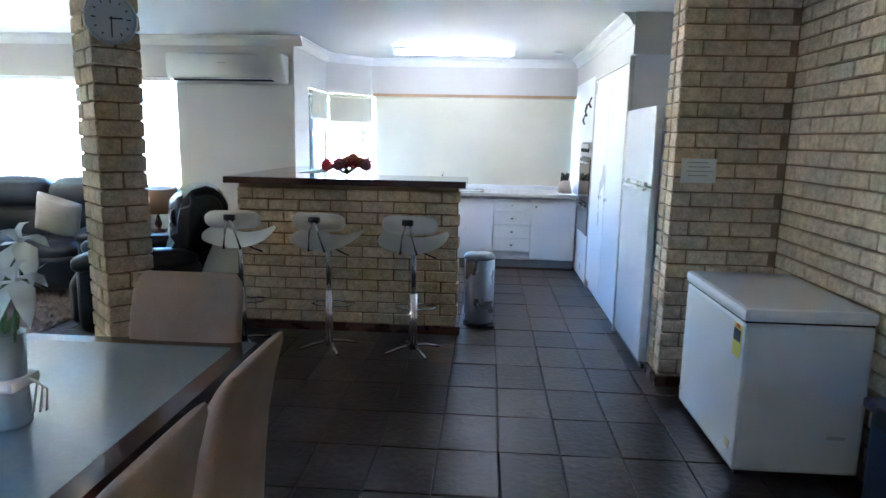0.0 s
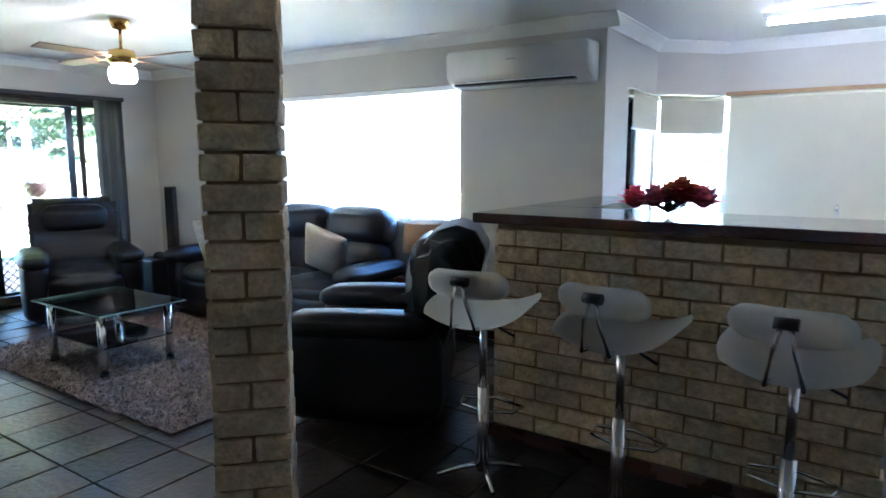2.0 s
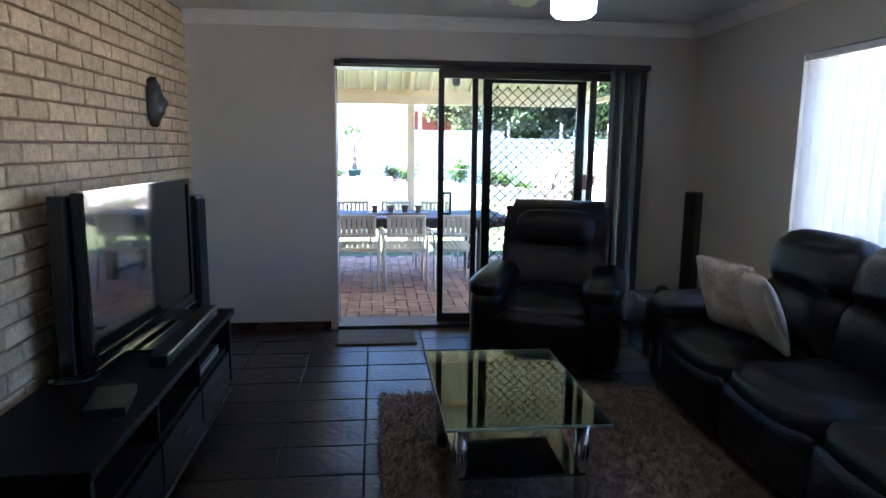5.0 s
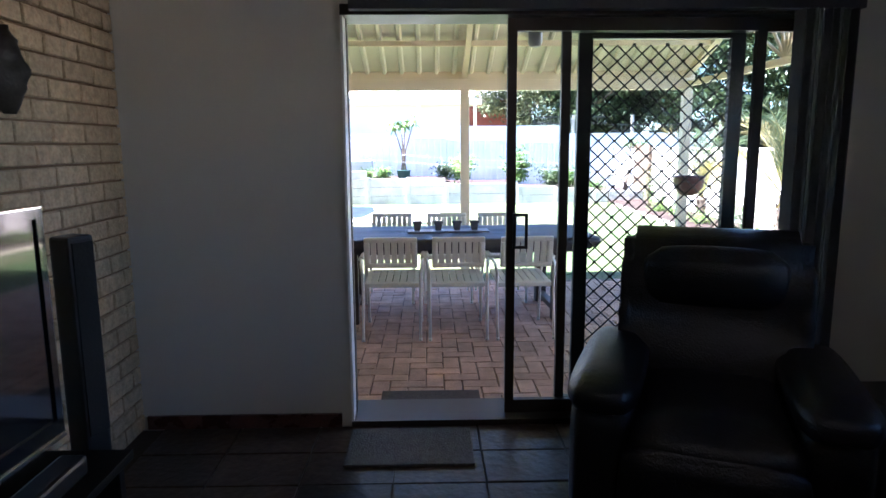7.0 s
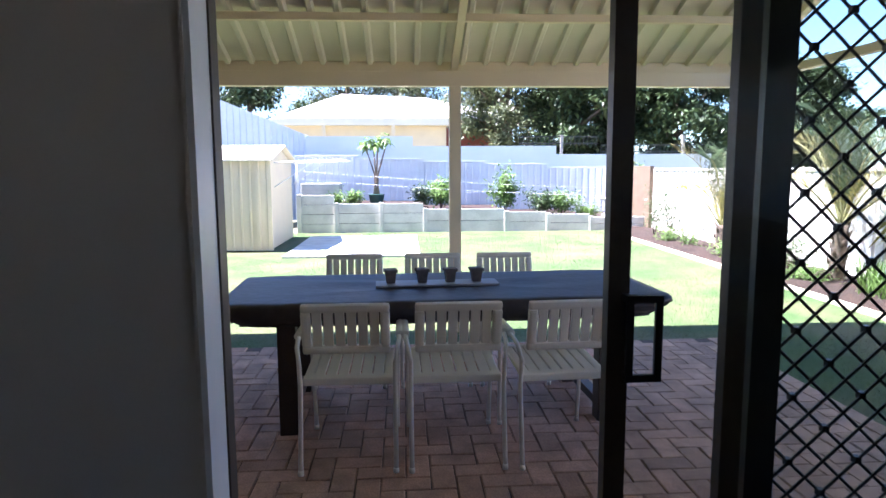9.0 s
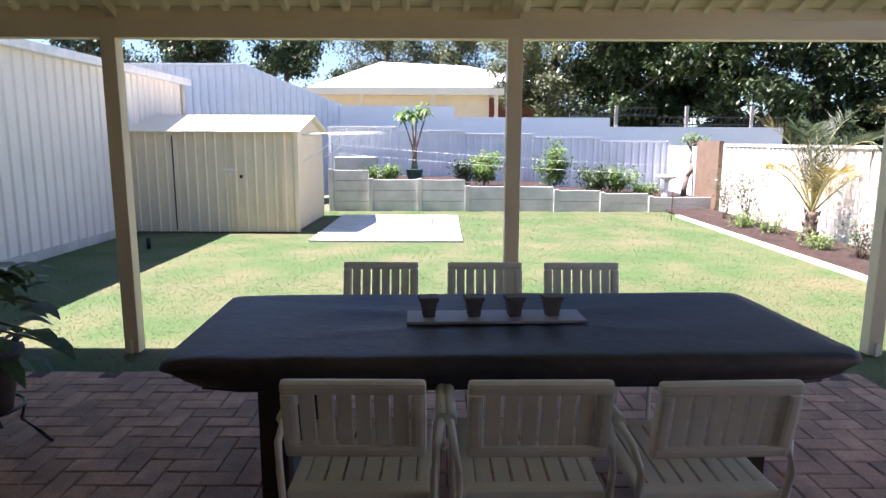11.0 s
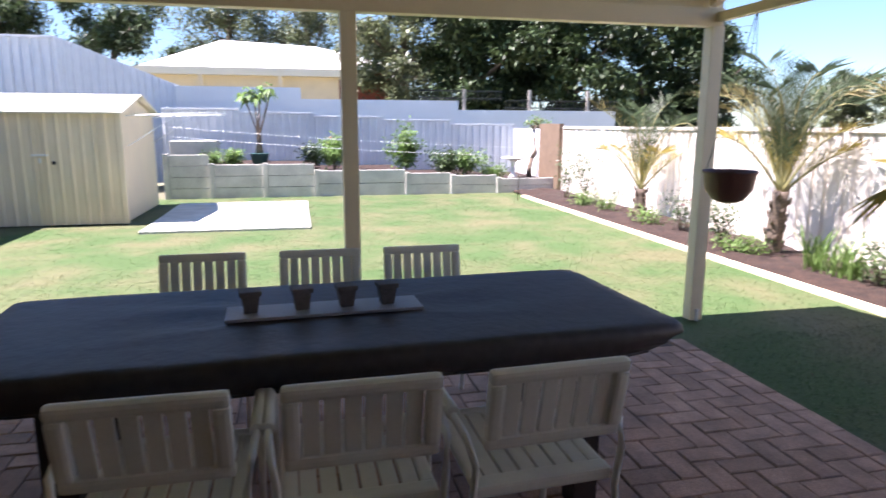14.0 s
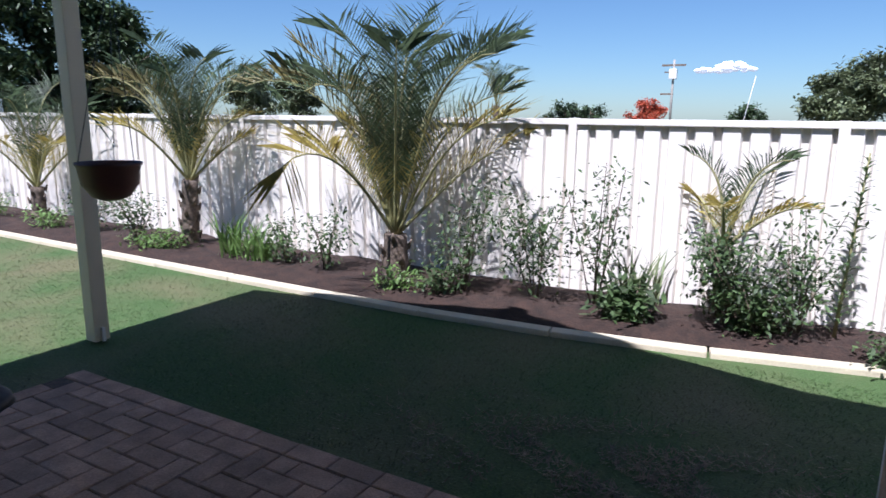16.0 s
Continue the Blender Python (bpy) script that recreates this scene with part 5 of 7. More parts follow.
def patio_chair(m):
    c = thing("patio_chair", m, "white slatted resin armchair with metal legs", "chair", "chairs round the outdoor table")
    # local +y is the front
    tl = pose(0, -0.22, 0.42, 12, 0, 0)
    part("back_frame", boxes((-0.205, -0.02, 0.375, 0.205, 0.016, 0.415), (-0.205, -0.02, 0.165, 0.205, 0.016, 0.205), (-0.205, -0.024, 0.20, -0.16, 0.016, 0.38), (0.16, -0.024, 0.20, 0.205, 0.016, 0.38), bevel=0.014), M_RESIN, c).matrix_local = tl
    me = mesh_of("back_slat", boxes((-0.0215, -0.010, 0.20, 0.0215, 0.008, 0.38), bevel=0.003), M_RESIN)
    for k in range(6):
        part("back_slat", me, None, c).matrix_local = tl @ pose(-0.1325 + k * 0.053, 0, 0)
    st = pose(0, 0, 0.45, 3, 0, 0)
    part("seat_frame", boxes((-0.215, -0.235, -0.026, 0.215, -0.175, 0.014), (-0.215, 0.19, -0.03, 0.215, 0.235, 0.01), (-0.215, -0.18, -0.02, -0.17, 0.19, 0.01), (0.17, -0.18, -0.02, 0.215, 0.19, 0.01), bevel=0.011), M_RESIN, c).matrix_local = st
    me = mesh_of("seat_slat", boxes((-0.0240, -0.18, -0.006, 0.0240, 0.19, 0.009), bevel=0.003), M_RESIN)
    for k in range(6):
        part("seat_slat", me, None, c).matrix_local = st @ pose(-0.1425 + k * 0.057, 0, 0)
    for sx in (-1, 1):
        x = sx * 0.225
        part("leg_frame", tube(B(), [(x, -0.30, 0), (x, -0.235, 0.40), (x, -0.26, 0.53), (x * 1.06, -0.22, 0.60), (x * 1.1, -0.1, 0.625), (x * 1.1, 0.12, 0.625), (x * 1.08, 0.20, 0.59), (x * 1.03, 0.235, 0.42), (x, 0.26, 0)], 0.0115, 8), M_GALV, c, "pale metal tube leg and arm")
        part("armrest", tube(B(), [(x * 1.1, -0.12, 0.628), (x * 1.1, 0.13, 0.628)], 0.021, 10), M_RESIN, c)
        for y in (-0.30, 0.26):
            part("foot_cap", tube(B(), [(x, y, 0), (x, y, 0.025)], 0.014, 8), M_RESIN, c)
    return c


# the near row has its back to the house
c0 = patio_chair(pose(-9.46, 4.36, G, 0, 0, 90))
for y, yaw in ((4.88, 91), (5.40, 93)):
    copy_thing(c0, pose(-9.46, y, G, 0, 0, yaw))
for y in (4.27, 4.84, 5.37):
    copy_thing(c0, pose(-10.62, y, G, 0, 0, -90))

mo = thing("outdoor_mat", pose(-7.93, 4.66, G), "dark door mat on the paving outside", "mat")
part("mat_body", boxes((-0.16, -0.3, 0, 0.16, 0.3, 0.014), bevel=0.004), mat("dark_coir", (0.05, 0.035, 0.028), 0.95, var=0.3, scale=40, bump=0.5), mo)


# ==== planting helpers ====
def leaf_cloud(name, pts, size, mtl, parent, seed=1, long=1.6, droop=0.3):
    r = np.random.default_rng(seed)
    pts = np.asarray(pts, float)
    n = len(pts)
    a, e = r.uniform(0, math.tau, n), r.uniform(-0.9, 0.9, n) - droop
    s = size * r.uniform(0.6, 1.3, n)
    d = np.stack([np.cos(a) * np.cos(e), np.sin(a) * np.cos(e), np.sin(e)], 1)
    w = np.stack([-np.sin(a), np.cos(a), r.uniform(-0.6, 0.6, n)], 1)
    w /= np.linalg.norm(w, axis=1)[:, None]
    q = np.stack([pts, pts + d * (s * long * 0.5)[:, None] + w * (s * 0.35)[:, None], pts + d * (s * long)[:, None], pts + d * (s * long * 0.5)[:, None] - w * (s * 0.35)[:, None]], 1).reshape(-1, 3)
    f = np.arange(4 * n).reshape(-1, 4)
    return joined(name, q.tolist(), f.tolist(), mtl, parent)


M_BARK = mat("grey_bark", (0.16, 0.12, 0.09), 0.95, var=0.3, scale=12, bump=0.8, fine=40)
M_ROSE = leafy("rose_leaf", (0.075, 0.12, 0.042), 0.4, 0.3)
M_LIGHTL = leafy("light_green_leaf", (0.16, 0.26, 0.07), 0.3, 0.35)
M_PALM = leafy("palm_leaflet", (0.085, 0.12, 0.055), 0.35, 0.25)
M_PALMY = leafy("yellowing_leaflet", (0.42, 0.34, 0.09), 0.3, 0.3)
M_GUM = leafy("gum_leaf", (0.13, 0.155, 0.075), 0.45, 0.2, 0.6)
M_PINE = leafy("dark_conifer_leaf", (0.055, 0.085, 0.034), 0.5, 0.15, 0.5)
M_PALMB = leafy("dull_gold_leaflet", (0.20, 0.17, 0.065), 0.35, 0.25)
M_STALK = mat("palm_stalk", (0.30, 0.28, 0.12), 0.7, var=0.2)


def shrub(x, y, h, r, seed, label, mtl=None, leaves=340, size=0.034, z=0.0, stems=7, flowers=None, name="shrub", spread=1.0):
    rg = random.Random(seed)
    s = thing(name, pose(x, y, z), label, "shrub")
    bm, pts = B(), []
    for k in range(stems):
        a = rg.uniform(0, math.tau)
        rr_ = r * rg.uniform(0.25, 1.0)
        top = Vector((math.cos(a) * rr_, math.sin(a) * rr_, h * rg.uniform(0.55, 1.0)))
        mid = Vector((top.x * 0.35 + rg.uniform(-0.05, 0.05), top.y * 0.35, top.z * 0.5))
        tube(bm, [(top.x * 0.05, top.y * 0.05, -0.02), mid, top], 0.007, 5, 0.003)
        for _ in range(int(leaves * 1.9) // stems):
            t = rg.uniform(0.25, 1.02) ** 0.8
            p = (mid * (t * 2) if t < 0.5 else mid.lerp(top, t * 2 - 1)) + Vector((rg.gauss(0, 1), rg.gauss(0, 1), rg.gauss(0, 0.8))) * (0.05 + 0.10 * r * spread)
            if p.z > 0.02:
                pts.append(p)
    part("stem", bm, M_BARK, s)
    leaf_cloud("foliage", pts, size, mtl or M_ROSE, s, seed)
    if flowers:
        for _ in range(flowers[1]):
            p = Vector(rg.choice(pts)) + Vector((0, 0, 0.03))
            bm = B()
            for k in range(5):
                a = k * math.tau / 5
                blade(bm, p, p + Vector((0.045 * math.cos(a), 0.045 * math.sin(a), 0.02)), 0.022)
            part("bloom", bm, flowers[0], s)
    return s


def palm(x, y, trunk_h, n, length, seed, label, z=0.0, yellow=3, lean=(0, 0), r0=0.10):
    rg = random.Random(seed)
    s = thing("palm", pose(x, y, z), label, "palm", "palms along the fence")
    bm = B()
    prof_ = []
    for k in range(9):
        f = k / 8
        prof_.append((lean[0] * f, lean[1] * f, trunk_h * f - 0.03))
    tube(bm, prof_, r0, 10, r0 * 0.8)
    for k in range(int(trunk_h * 26)):
        a, f = k * 2.4, (k + 0.5) / (trunk_h * 26)
        c, q = math.cos(a), math.sin(a)
        px_, py_, pz_ = lean[0] * f + c * r0 * 0.85, lean[1] * f + q * r0 * 0.85, trunk_h * f
        tube(bm, [(px_, py_, pz_ - 0.03), (px_ + c * 0.035, py_ + q * 0.035, pz_ + 0.05)], 0.026, 5, 0.010)
    part("trunk", bm, M_BARK, s, "rough dark palm trunk")
    for k in range(n):
        a = k * 2.4 + rg.uniform(-0.25, 0.25)
        low = k < yellow
        e0 = radians(rg.uniform(44, 58) if low else rg.uniform(64, 86))
        L = length * rg.uniform(0.85, 1.1) * (0.8 if low else 1.0)
        bend = radians(rg.uniform(60, 95) if low else rg.uniform(60, 125))
        p = Vector((lean[0], lean[1], trunk_h - 0.05))
        pts, seg = [p.copy()], 12
        for j in range(seg):
            e = e0 - bend * (j / seg) ** 2.9
            p = p + Vector((math.cos(a) * math.cos(e), math.sin(a) * math.cos(e), math.sin(e))) * (L / seg)
            pts.append(p.copy())
        fr_ = part("frond", tube(B(), pts, 0.018, 5, 0.004), M_STALK, s)
        vs_, fs_ = [], []
        side = Vector((-math.sin(a), math.cos(a), 0))
        nl = int(14 + 19 * L)
        for j in range(nl):
            t = 0.20 + 0.79 * j / (nl - 1)
            i = min(int(t * seg), seg - 1)
            q = pts[i].lerp(pts[i + 1], t * seg - i)
            d = (pts[i + 1] - pts[i]).normalized()
            up = side.cross(d).normalized()
            if up.dot(Vector((-math.cos(a), -math.sin(a), 0.4))) < 0:
                up = -up
            ll = min(0.52, L * 0.30) * (0.45 + 0.55 * math.sin(math.pi * min(1.0, 0.12 + 0.72 * t))) * rg.uniform(0.85, 1.12)
            for sg in (-1, 1):
                out = (side * sg * 0.62 + d * 0.62 + up * rg.uniform(0.25, 0.6)).normalized()
                m1 = q + out * ll * 0.5
                tip = q + out * ll - Vector((0, 0, ll * rg.uniform(0.05, 0.3)))
                w = d * 0.0055
                b0 = len(vs_)
                vs_ += [q - w * 0.5, q + w * 0.5, m1 + w, tip, m1 - w]
                fs_.append((b0, b0 + 1, b0 + 2, b0 + 3, b0 + 4))
        joined("leaf_blade", [tuple(v) for v in vs_], fs_, M_PALMY if low else M_PALMB if k % 5 == 2 else M_PALM, fr_)
    return s


# ==== garden: lawn, edging, bed ====
M_LAWN = mat("lawn_thatch", (0.044, 0.080, 0.021), 0.95, var=0.3, scale=1.1, bump=0.5, fine=70, dark=(0.128, 0.124, 0.056))
M_GRASS = leafy("grass_blade", (0.048, 0.088, 0.023), 0.4, 0.4, 1.1, (0.138, 0.134, 0.060))
for m in (M_LAWN, M_GRASS):
    for nd in m.node_tree.nodes:
        if nd.type == "VALTORGB":
            nd.color_ramp.elements[0].position, nd.color_ramp.elements[1].position = 0.32, 0.60
lawn = structure("ground_lawn", boxes((-21.35, -0.6, G - 0.06, -11.46, 10.5, G - 0.02), (-11.46, 7.318, G - 0.06, 4.0, 10.5, G - 0.02)), M_LAWN, "sunlit lawn with dry patches", "lawn")
rg = np.random.default_rng(11)
bx, by = [], []
for x0, x1, y0, y1, n in ((-14.5, -11.46, 0.3, 9.4, 26000), (-18, -14.5, -0.4, 9.4, 16000), (-21.2, -18, 2.2, 9.4, 9000), (-11.46, -7.0, 7.335, 9.4, 24000), (-11.9, -11.46, -0.5, 7.2, 5000)):
    bx.append(rg.uniform(x0, x1, n))
    by.append(rg.uniform(y0, y1, n))
bx, by = np.concatenate(bx), np.concatenate(by)
ba, bl = rg.uniform(0, math.tau, len(bx)), rg.uniform(0.010, 0.022, len(bx))
bw = 0.003 + 0.0005 * np.maximum(0, -bx - 11)
q = np.stack([np.stack([bx - np.sin(ba) * bw, by + np.cos(ba) * bw, 0 * bx + G - 0.021], 1), np.stack([bx + np.sin(ba) * bw, by - np.cos(ba) * bw, 0 * bx + G - 0.021], 1), np.stack([bx + np.cos(ba) * bl * 1.5, by + np.sin(ba) * bl * 1.5, G - 0.018 + bl * 0.6], 1)], 1).reshape(-1, 3)
tagged(joined("grass", q.tolist(), np.arange(len(q)).reshape(-1, 3).tolist(), M_GRASS), "short green lawn grass with straw-coloured patches", "grass", kind="stuff")
n = 5200
bx, by = rg.normal(-8.3, 0.62, n), rg.normal(7.82, 0.24, n)
ok = (by > 7.335) & (bx < -7.0) & (np.sin(bx * 9.1 + 3 * np.sin(by * 7.3)) > -0.35)
bx, by = bx[ok], by[ok]
ba, bl = rg.uniform(0, math.tau, len(bx)), rg.uniform(0.02, 0.055, len(bx))
q = np.stack([np.stack([bx - np.sin(ba) * 0.004, by + np.cos(ba) * 0.004, 0 * bx + G - 0.018], 1), np.stack([bx + np.sin(ba) * 0.004, by - np.cos(ba) * 0.004, 0 * bx + G - 0.018], 1), np.stack([bx + np.cos(ba) * bl, by + np.sin(ba) * bl, G - 0.012 + bl * 0.25], 1)], 1).reshape(-1, 3)
tagged(joined("dry_thatch", q.tolist(), np.arange(len(q)).reshape(-1, 3).tolist(), leafy("straw", (0.20, 0.15, 0.09), 0.3, 0.2)), "matted dry straw-coloured grass at the lawn edge", "grass", kind="stuff")
slab = structure("ground_slab", boxes((-20.3, 2.6, G - 0.05, -16.95, 3.72, G + 0.012), (-20.3, 3.735, G - 0.05, -16.95, 4.9, G + 0.012)), M_CONCRETE, "pale concrete slab beside the shed", "slab")
def edge_y(x):
    return 9.27 + min(0.68, 0.035 * max(0.0, x + 11) ** 2) + 0.012 * max(0.0, -x - 13)


bed = structure("ground_bed", boxes((-22.5, 9.62, G - 0.06, -9.6, 10.5, G - 0.005)), M_SOIL, "dark red garden bed soil", "garden bed")
bm = B()
cl, nx = [], 90
g = [[bm.verts.new((-22.2 + 20 * i / nx, edge_y(-22.2 + 20 * i / nx) + 0.05 + (10.47 - edge_y(-22.2 + 20 * i / nx)) * j / 6, G + 0.01 + 0.05 * noise.noise((i * 0.9, j * 0.7, 2)) + 0.04 * (0 < j < 6))) for i in range(nx + 1)] for j in range(7)]
for r0_, r1_ in zip(g, g[1:]):
    for i in range(nx):
        bm.faces.new((r0_[i], r0_[i + 1], r1_[i + 1], r1_[i])).smooth = True
structure("ground_bed_soil", bm, M_SOIL, "lumpy dark soil and mulch", "garden bed")
kerb = structure("ground_edging", B(), M_KERB, "pale concrete garden edging", "kerb")
km = mesh_of("edging_block", boxes((0.002, -0.055, -0.06, 0.998, 0.055, 0.022), bevel=0.012), M_KERB)
for k in range(19):
    o = part("edging_block", km, None, kerb)
    x = -20.4 + k
    o.matrix_local = pose(x, edge_y(x), G, 0, 0, math.degrees(math.atan(edge_y(x + 1) - edge_y(x))))

# ==== fences ====
def panel_fence(name, m, panels, pw, h, mtl, label, capmat=None, base=0.0):
    f = tagged(new(name), label, "fence", kind="structure")
    f.matrix_world = m
    pts, x = [], 0.0
    while x < pw - 0.02:
        for dx, dy in ((0, 0), (0.12, 0), (0.135, 0.035), (0.175, 0.035), (0.19, 0)):
            if x + dx < pw:
                pts.append((x + dx, dy))
        x += 0.19
    pts.append((pw, 0))
    sheet = folded(pts, 0.004, lambda u, v, end: (u, v, base + (h - 0.03 - base) * end))
    me = mesh_of("fence_sheet", sheet, mtl)
    rail = mesh_of("top_rail", boxes((0, -0.025, h - 0.05, pw, 0.045, h), bevel=0.006), capmat or mtl)
    pole_ = mesh_of("fence_post", boxes((-0.035, -0.03, base, 0.035, 0.045, h + 0.005), bevel=0.004), capmat or mtl)
    for k in range(panels):
        part("fence_sheet", me, None, f).matrix_local = pose(k * pw, 0, 0)
        part("top_rail", rail, None, f).matrix_local = pose(k * pw, 0, 0)
        part("fence_post", pole_, None, f).matrix_local = pose(k * pw, 0, 0)
    return f


panel_fence("fence_north", pose(-21.1, 10.52, G), 13, 1.9, 1.44, M_FENCE, "cream ribbed steel boundary fence in the sun")
for k, h in enumerate((1.50, 1.60, 1.68, 1.76, 1.84)):
    panel_fence("fence_west_low", pose(-24.2, 10.4 - 1.75 * k, G, 0, 0, -90), 1, 1.75, h, M_GREYFENCE, "grey weathered panel fence behind the raised bed")
structure("fence_end_grey", boxes((-24.15, 10.4, G, -22.31, 10.46, 1.30)), M_GREYFENCE, "grey fence return at the corner", "fence")
structure("fence_end", boxes((-22.3, 10.4, G, -21.1, 10.5, 1.42)), mat("brown_fence_end", (0.17, 0.115, 0.075), 0.8, var=0.15), "brown fence return at the corner", "fence")
ww = structure("wall_neighbour", boxes((-25.8, 1.7, G, -25.5, 4.9, 2.34), (-25.8, 4.9, G, -25.5, 9.2, 2.05), (-25.8, 9.2, G, -25.5, 14, 1.80)), mat("pale_blue_render", (0.72, 0.74, 0.76), 0.8, var=0.05, scale=1), "white rendered neighbour wall stepping down", "wall")
# steel railing on that wall
rl = thing("railing", pose(-25.6, 8.1, 0), "dark iron railing on the neighbour wall", "railing")
for y0, y1, z in ((0, 2.4, 2.05), (2.5, 6.0, 1.80)):
    part("rail_bar", boxes((-0.015, y0, z + 0.26, 0.015, y1, z + 0.29), (-0.015, y0, z + 0.06, 0.015, y1, z + 0.09)), M_BLACK, rl)
    k = y0
    while k < y1:
        part("baluster", boxes((-0.008, k, z, 0.008, k + 0.016, z + 0.28)), M_BLACK, rl)
        k += 0.13
M_WPOST = mat("weathered_post", (0.35, 0.32, 0.28), 0.9)
for y in (1.25, 3.2, 5.0):
    part("timber_post", boxes((-0.04, y, 1.8, 0.04, y + 0.08, 2.38)), M_WPOST, rl)

# tall pale fence rising to the left, beyond the large shed
panel_fence("fence_tall", pose(-23.2, -6.0, G, 0, 0, 90), 3, 1.95, 3.28, mat("pale_blue_sheet", (0.62, 0.66, 0.72), 0.5, var=0.04), "tall pale blue ribbed steel wall")
run = Vector((-2.4, 2.0, 0))
along, across = run.normalized(), Vector((0.64, 0.768, 0))
pts, u = [], 0.0
while u < run.length - 0.2:
    pts += [(u, 0), (u + 0.12, 0), (u + 0.135, 0.035), (u + 0.175, 0.035), (u + 0.19, 0)]
    u += 0.2
pts.append((run.length, 0))
bm = folded(pts, 0.004, lambda u, v, end: Vector((-23.2, -0.15, (3.2 - 0.272 * u) if end else G)) + along * u + across * v)
structure("fence_tall_return", bm, bpy.data.materials["pale_blue_sheet"], "pale blue ribbed wall sloping down to the corner", "fence")

# ==== sheds ====
big = thing("large_shed", pose(0, 0, G), "large cream ribbed steel shed", "shed")
wallm = ribbed(-20.3, -7.9, 2.55, 0.21, 0.03)
w_ = part("wall", wallm, M_FENCE, big, "ribbed cream steel wall")
w_.matrix_local = Matrix(((0, 1, 0, 0), (0, 0, 1, -0.5), (1, 0, 0, 0), (0, 0, 0, 1)))
part("back_wall", boxes((-20.3, -6, 0, -20.25, -0.51, 2.55), (-20.25, -6, 0, -7.9, -5.9, 2.55), (-7.95, -5.9, 0, -7.9, -0.51, 2.55)), M_FENCE, big)
part("roof", boxes((-20.45, -6.1, 2.60, -7.8, -0.40, 2.66)), M_SHEET, big)
part("gutter", boxes((-20.45, -0.50, 2.54, -7.8, -0.36, 2.66), bevel=0.01), mat("white_gutter", (0.75, 0.75, 0.74), 0.4), big, "white gutter along the eave")
part("downpipe", tube(B(), [(-20.25, -0.45, 2.55), (-20.25, -0.45, 0)], 0.04, 8), M_SHEET, big)
part("footing", boxes((-20.3, -0.6, -0.06, -7.9, -0.46, 0.10)), M_CONCRETE, big)

gs = thing("garden_shed", pose(-17.92, 0.72, G), "cream ribbed steel garden shed with a gable roof", "shed")
fs = ribbed(-1.52, 1.52, 1.6, 0.16, -0.022)
part("front_wall", fs, M_CREAM, gs).matrix_local = Matrix(((0, 0, -1, 0), (0, 1, 0, 0), (1, 0, 0, 0), (0, 0, 0, 1)))
outline = ((-0.03, 0), (-0.03, 1.6), (-1.22, 1.87), (-2.45, 1.6), (-2.45, 0))
for y0, y1 in ((1.47, 1.49), (-1.49, -1.47)):
    bm = B()
    a = [bm.verts.new((x, y0, z)) for x, z in outline]
    b = [bm.verts.new((x, y1, z)) for x, z in outline]
    bm.faces.new(a)
    bm.faces.new(b[::-1])
    for k in range(5):
        bm.faces.new((a[k], b[k], b[(k + 1) % 5], a[(k + 1) % 5]))
    part("side_wall", bm, M_CREAM, gs)
part("back_wall", boxes((-2.47, -1.46, 0, -2.451, 1.46, 1.6)), M_CREAM, gs)
part("roof", folded([(0.10, 1.60), (-1.22, 1.90), (-2.55, 1.60)], 0.025, lambda u, v, end: (u, -1.6 + 3.2 * end, v)), M_SHEET, gs, "pale ribbed gable roof")
for y in (-0.42, 1.30):
    part("door_edge", boxes((0.022, y - 0.03, 0.02, 0.035, y + 0.03, 1.56)), M_CREAM, gs)
# solid black strip drawn for the shade in the gap beside the door
part("door_gap", boxes((0.023, -0.475, 0.03, 0.028, -0.455, 1.55)), M_BLACK, gs)
part("door_seam", boxes((0.023, 0.43, 0.03, 0.030, 0.455, 1.55)), M_CREAM, gs)
part("latch", boxes((0.03, 0.34, 1.0, 0.05, 0.56, 1.03), (0.03, 0.43, 0.90, 0.05, 0.46, 0.98), bevel=0.003), M_GALV, gs, "steel bolt latch")
part("lock", boxes((0.03, 0.60, 0.88, 0.055, 0.65, 0.93), bevel=0.008), M_BLACK, gs)
part("corner_post", boxes((-0.03, 1.49, 0, 0.03, 1.55, 1.6)), M_CREAM, gs)
bb = thing("garden_bucket", pose(-17.4, -0.95, G), "black plastic tube standing by the shed", "bucket")
part("body", lathe(B(), [(0.10, 0), (0.13, 0.45), (0.12, 0.45), (0.1, 0.05)], 14), M_BLACK, bb)
sprk = thing("garden_stake", pose(-16.2, 0.55, G), "small dark tap stake in the lawn", "stake")
part("stake_body", tube(B(), [(0, 0, 0), (0, 0, 0.16)], 0.03, 8), M_BLACK, sprk)

# clothes line on the shed
cln = thing("clothes_line", pose(-19.2, 2.25, 1.50), "fold-out white clothes line on the shed side", "clothes line")
part("frame", tube(tube(tube(B(), [(-0.9, 0, 0), (-0.9, 1.25, 0.05)], 0.014, 6), [(0.9, 0, 0), (0.9, 1.25, 0.05)], 0.014, 6), [(-0.9, 1.25, 0.05), (0.9, 1.25, 0.05)], 0.014, 6), M_WHITE, cln)
for k in range(5):
    part("cord", tube(B(), [(-0.9, 0.2 + 0.24 * k, 0.02), (0.9, 0.2 + 0.24 * k, 0.02)], 0.004, 4), M_WHITE, cln)
for s in (-0.9, 0.9):
    part("strut", tube(B(), [(s, 0, -0.45), (s, 0.7, 0.0)], 0.01, 6), M_WHITE, cln)
ln2 = thing("washing_line", pose(-19.6, 2.35, 0), "thin white wires strung across the garden", "clothes line")
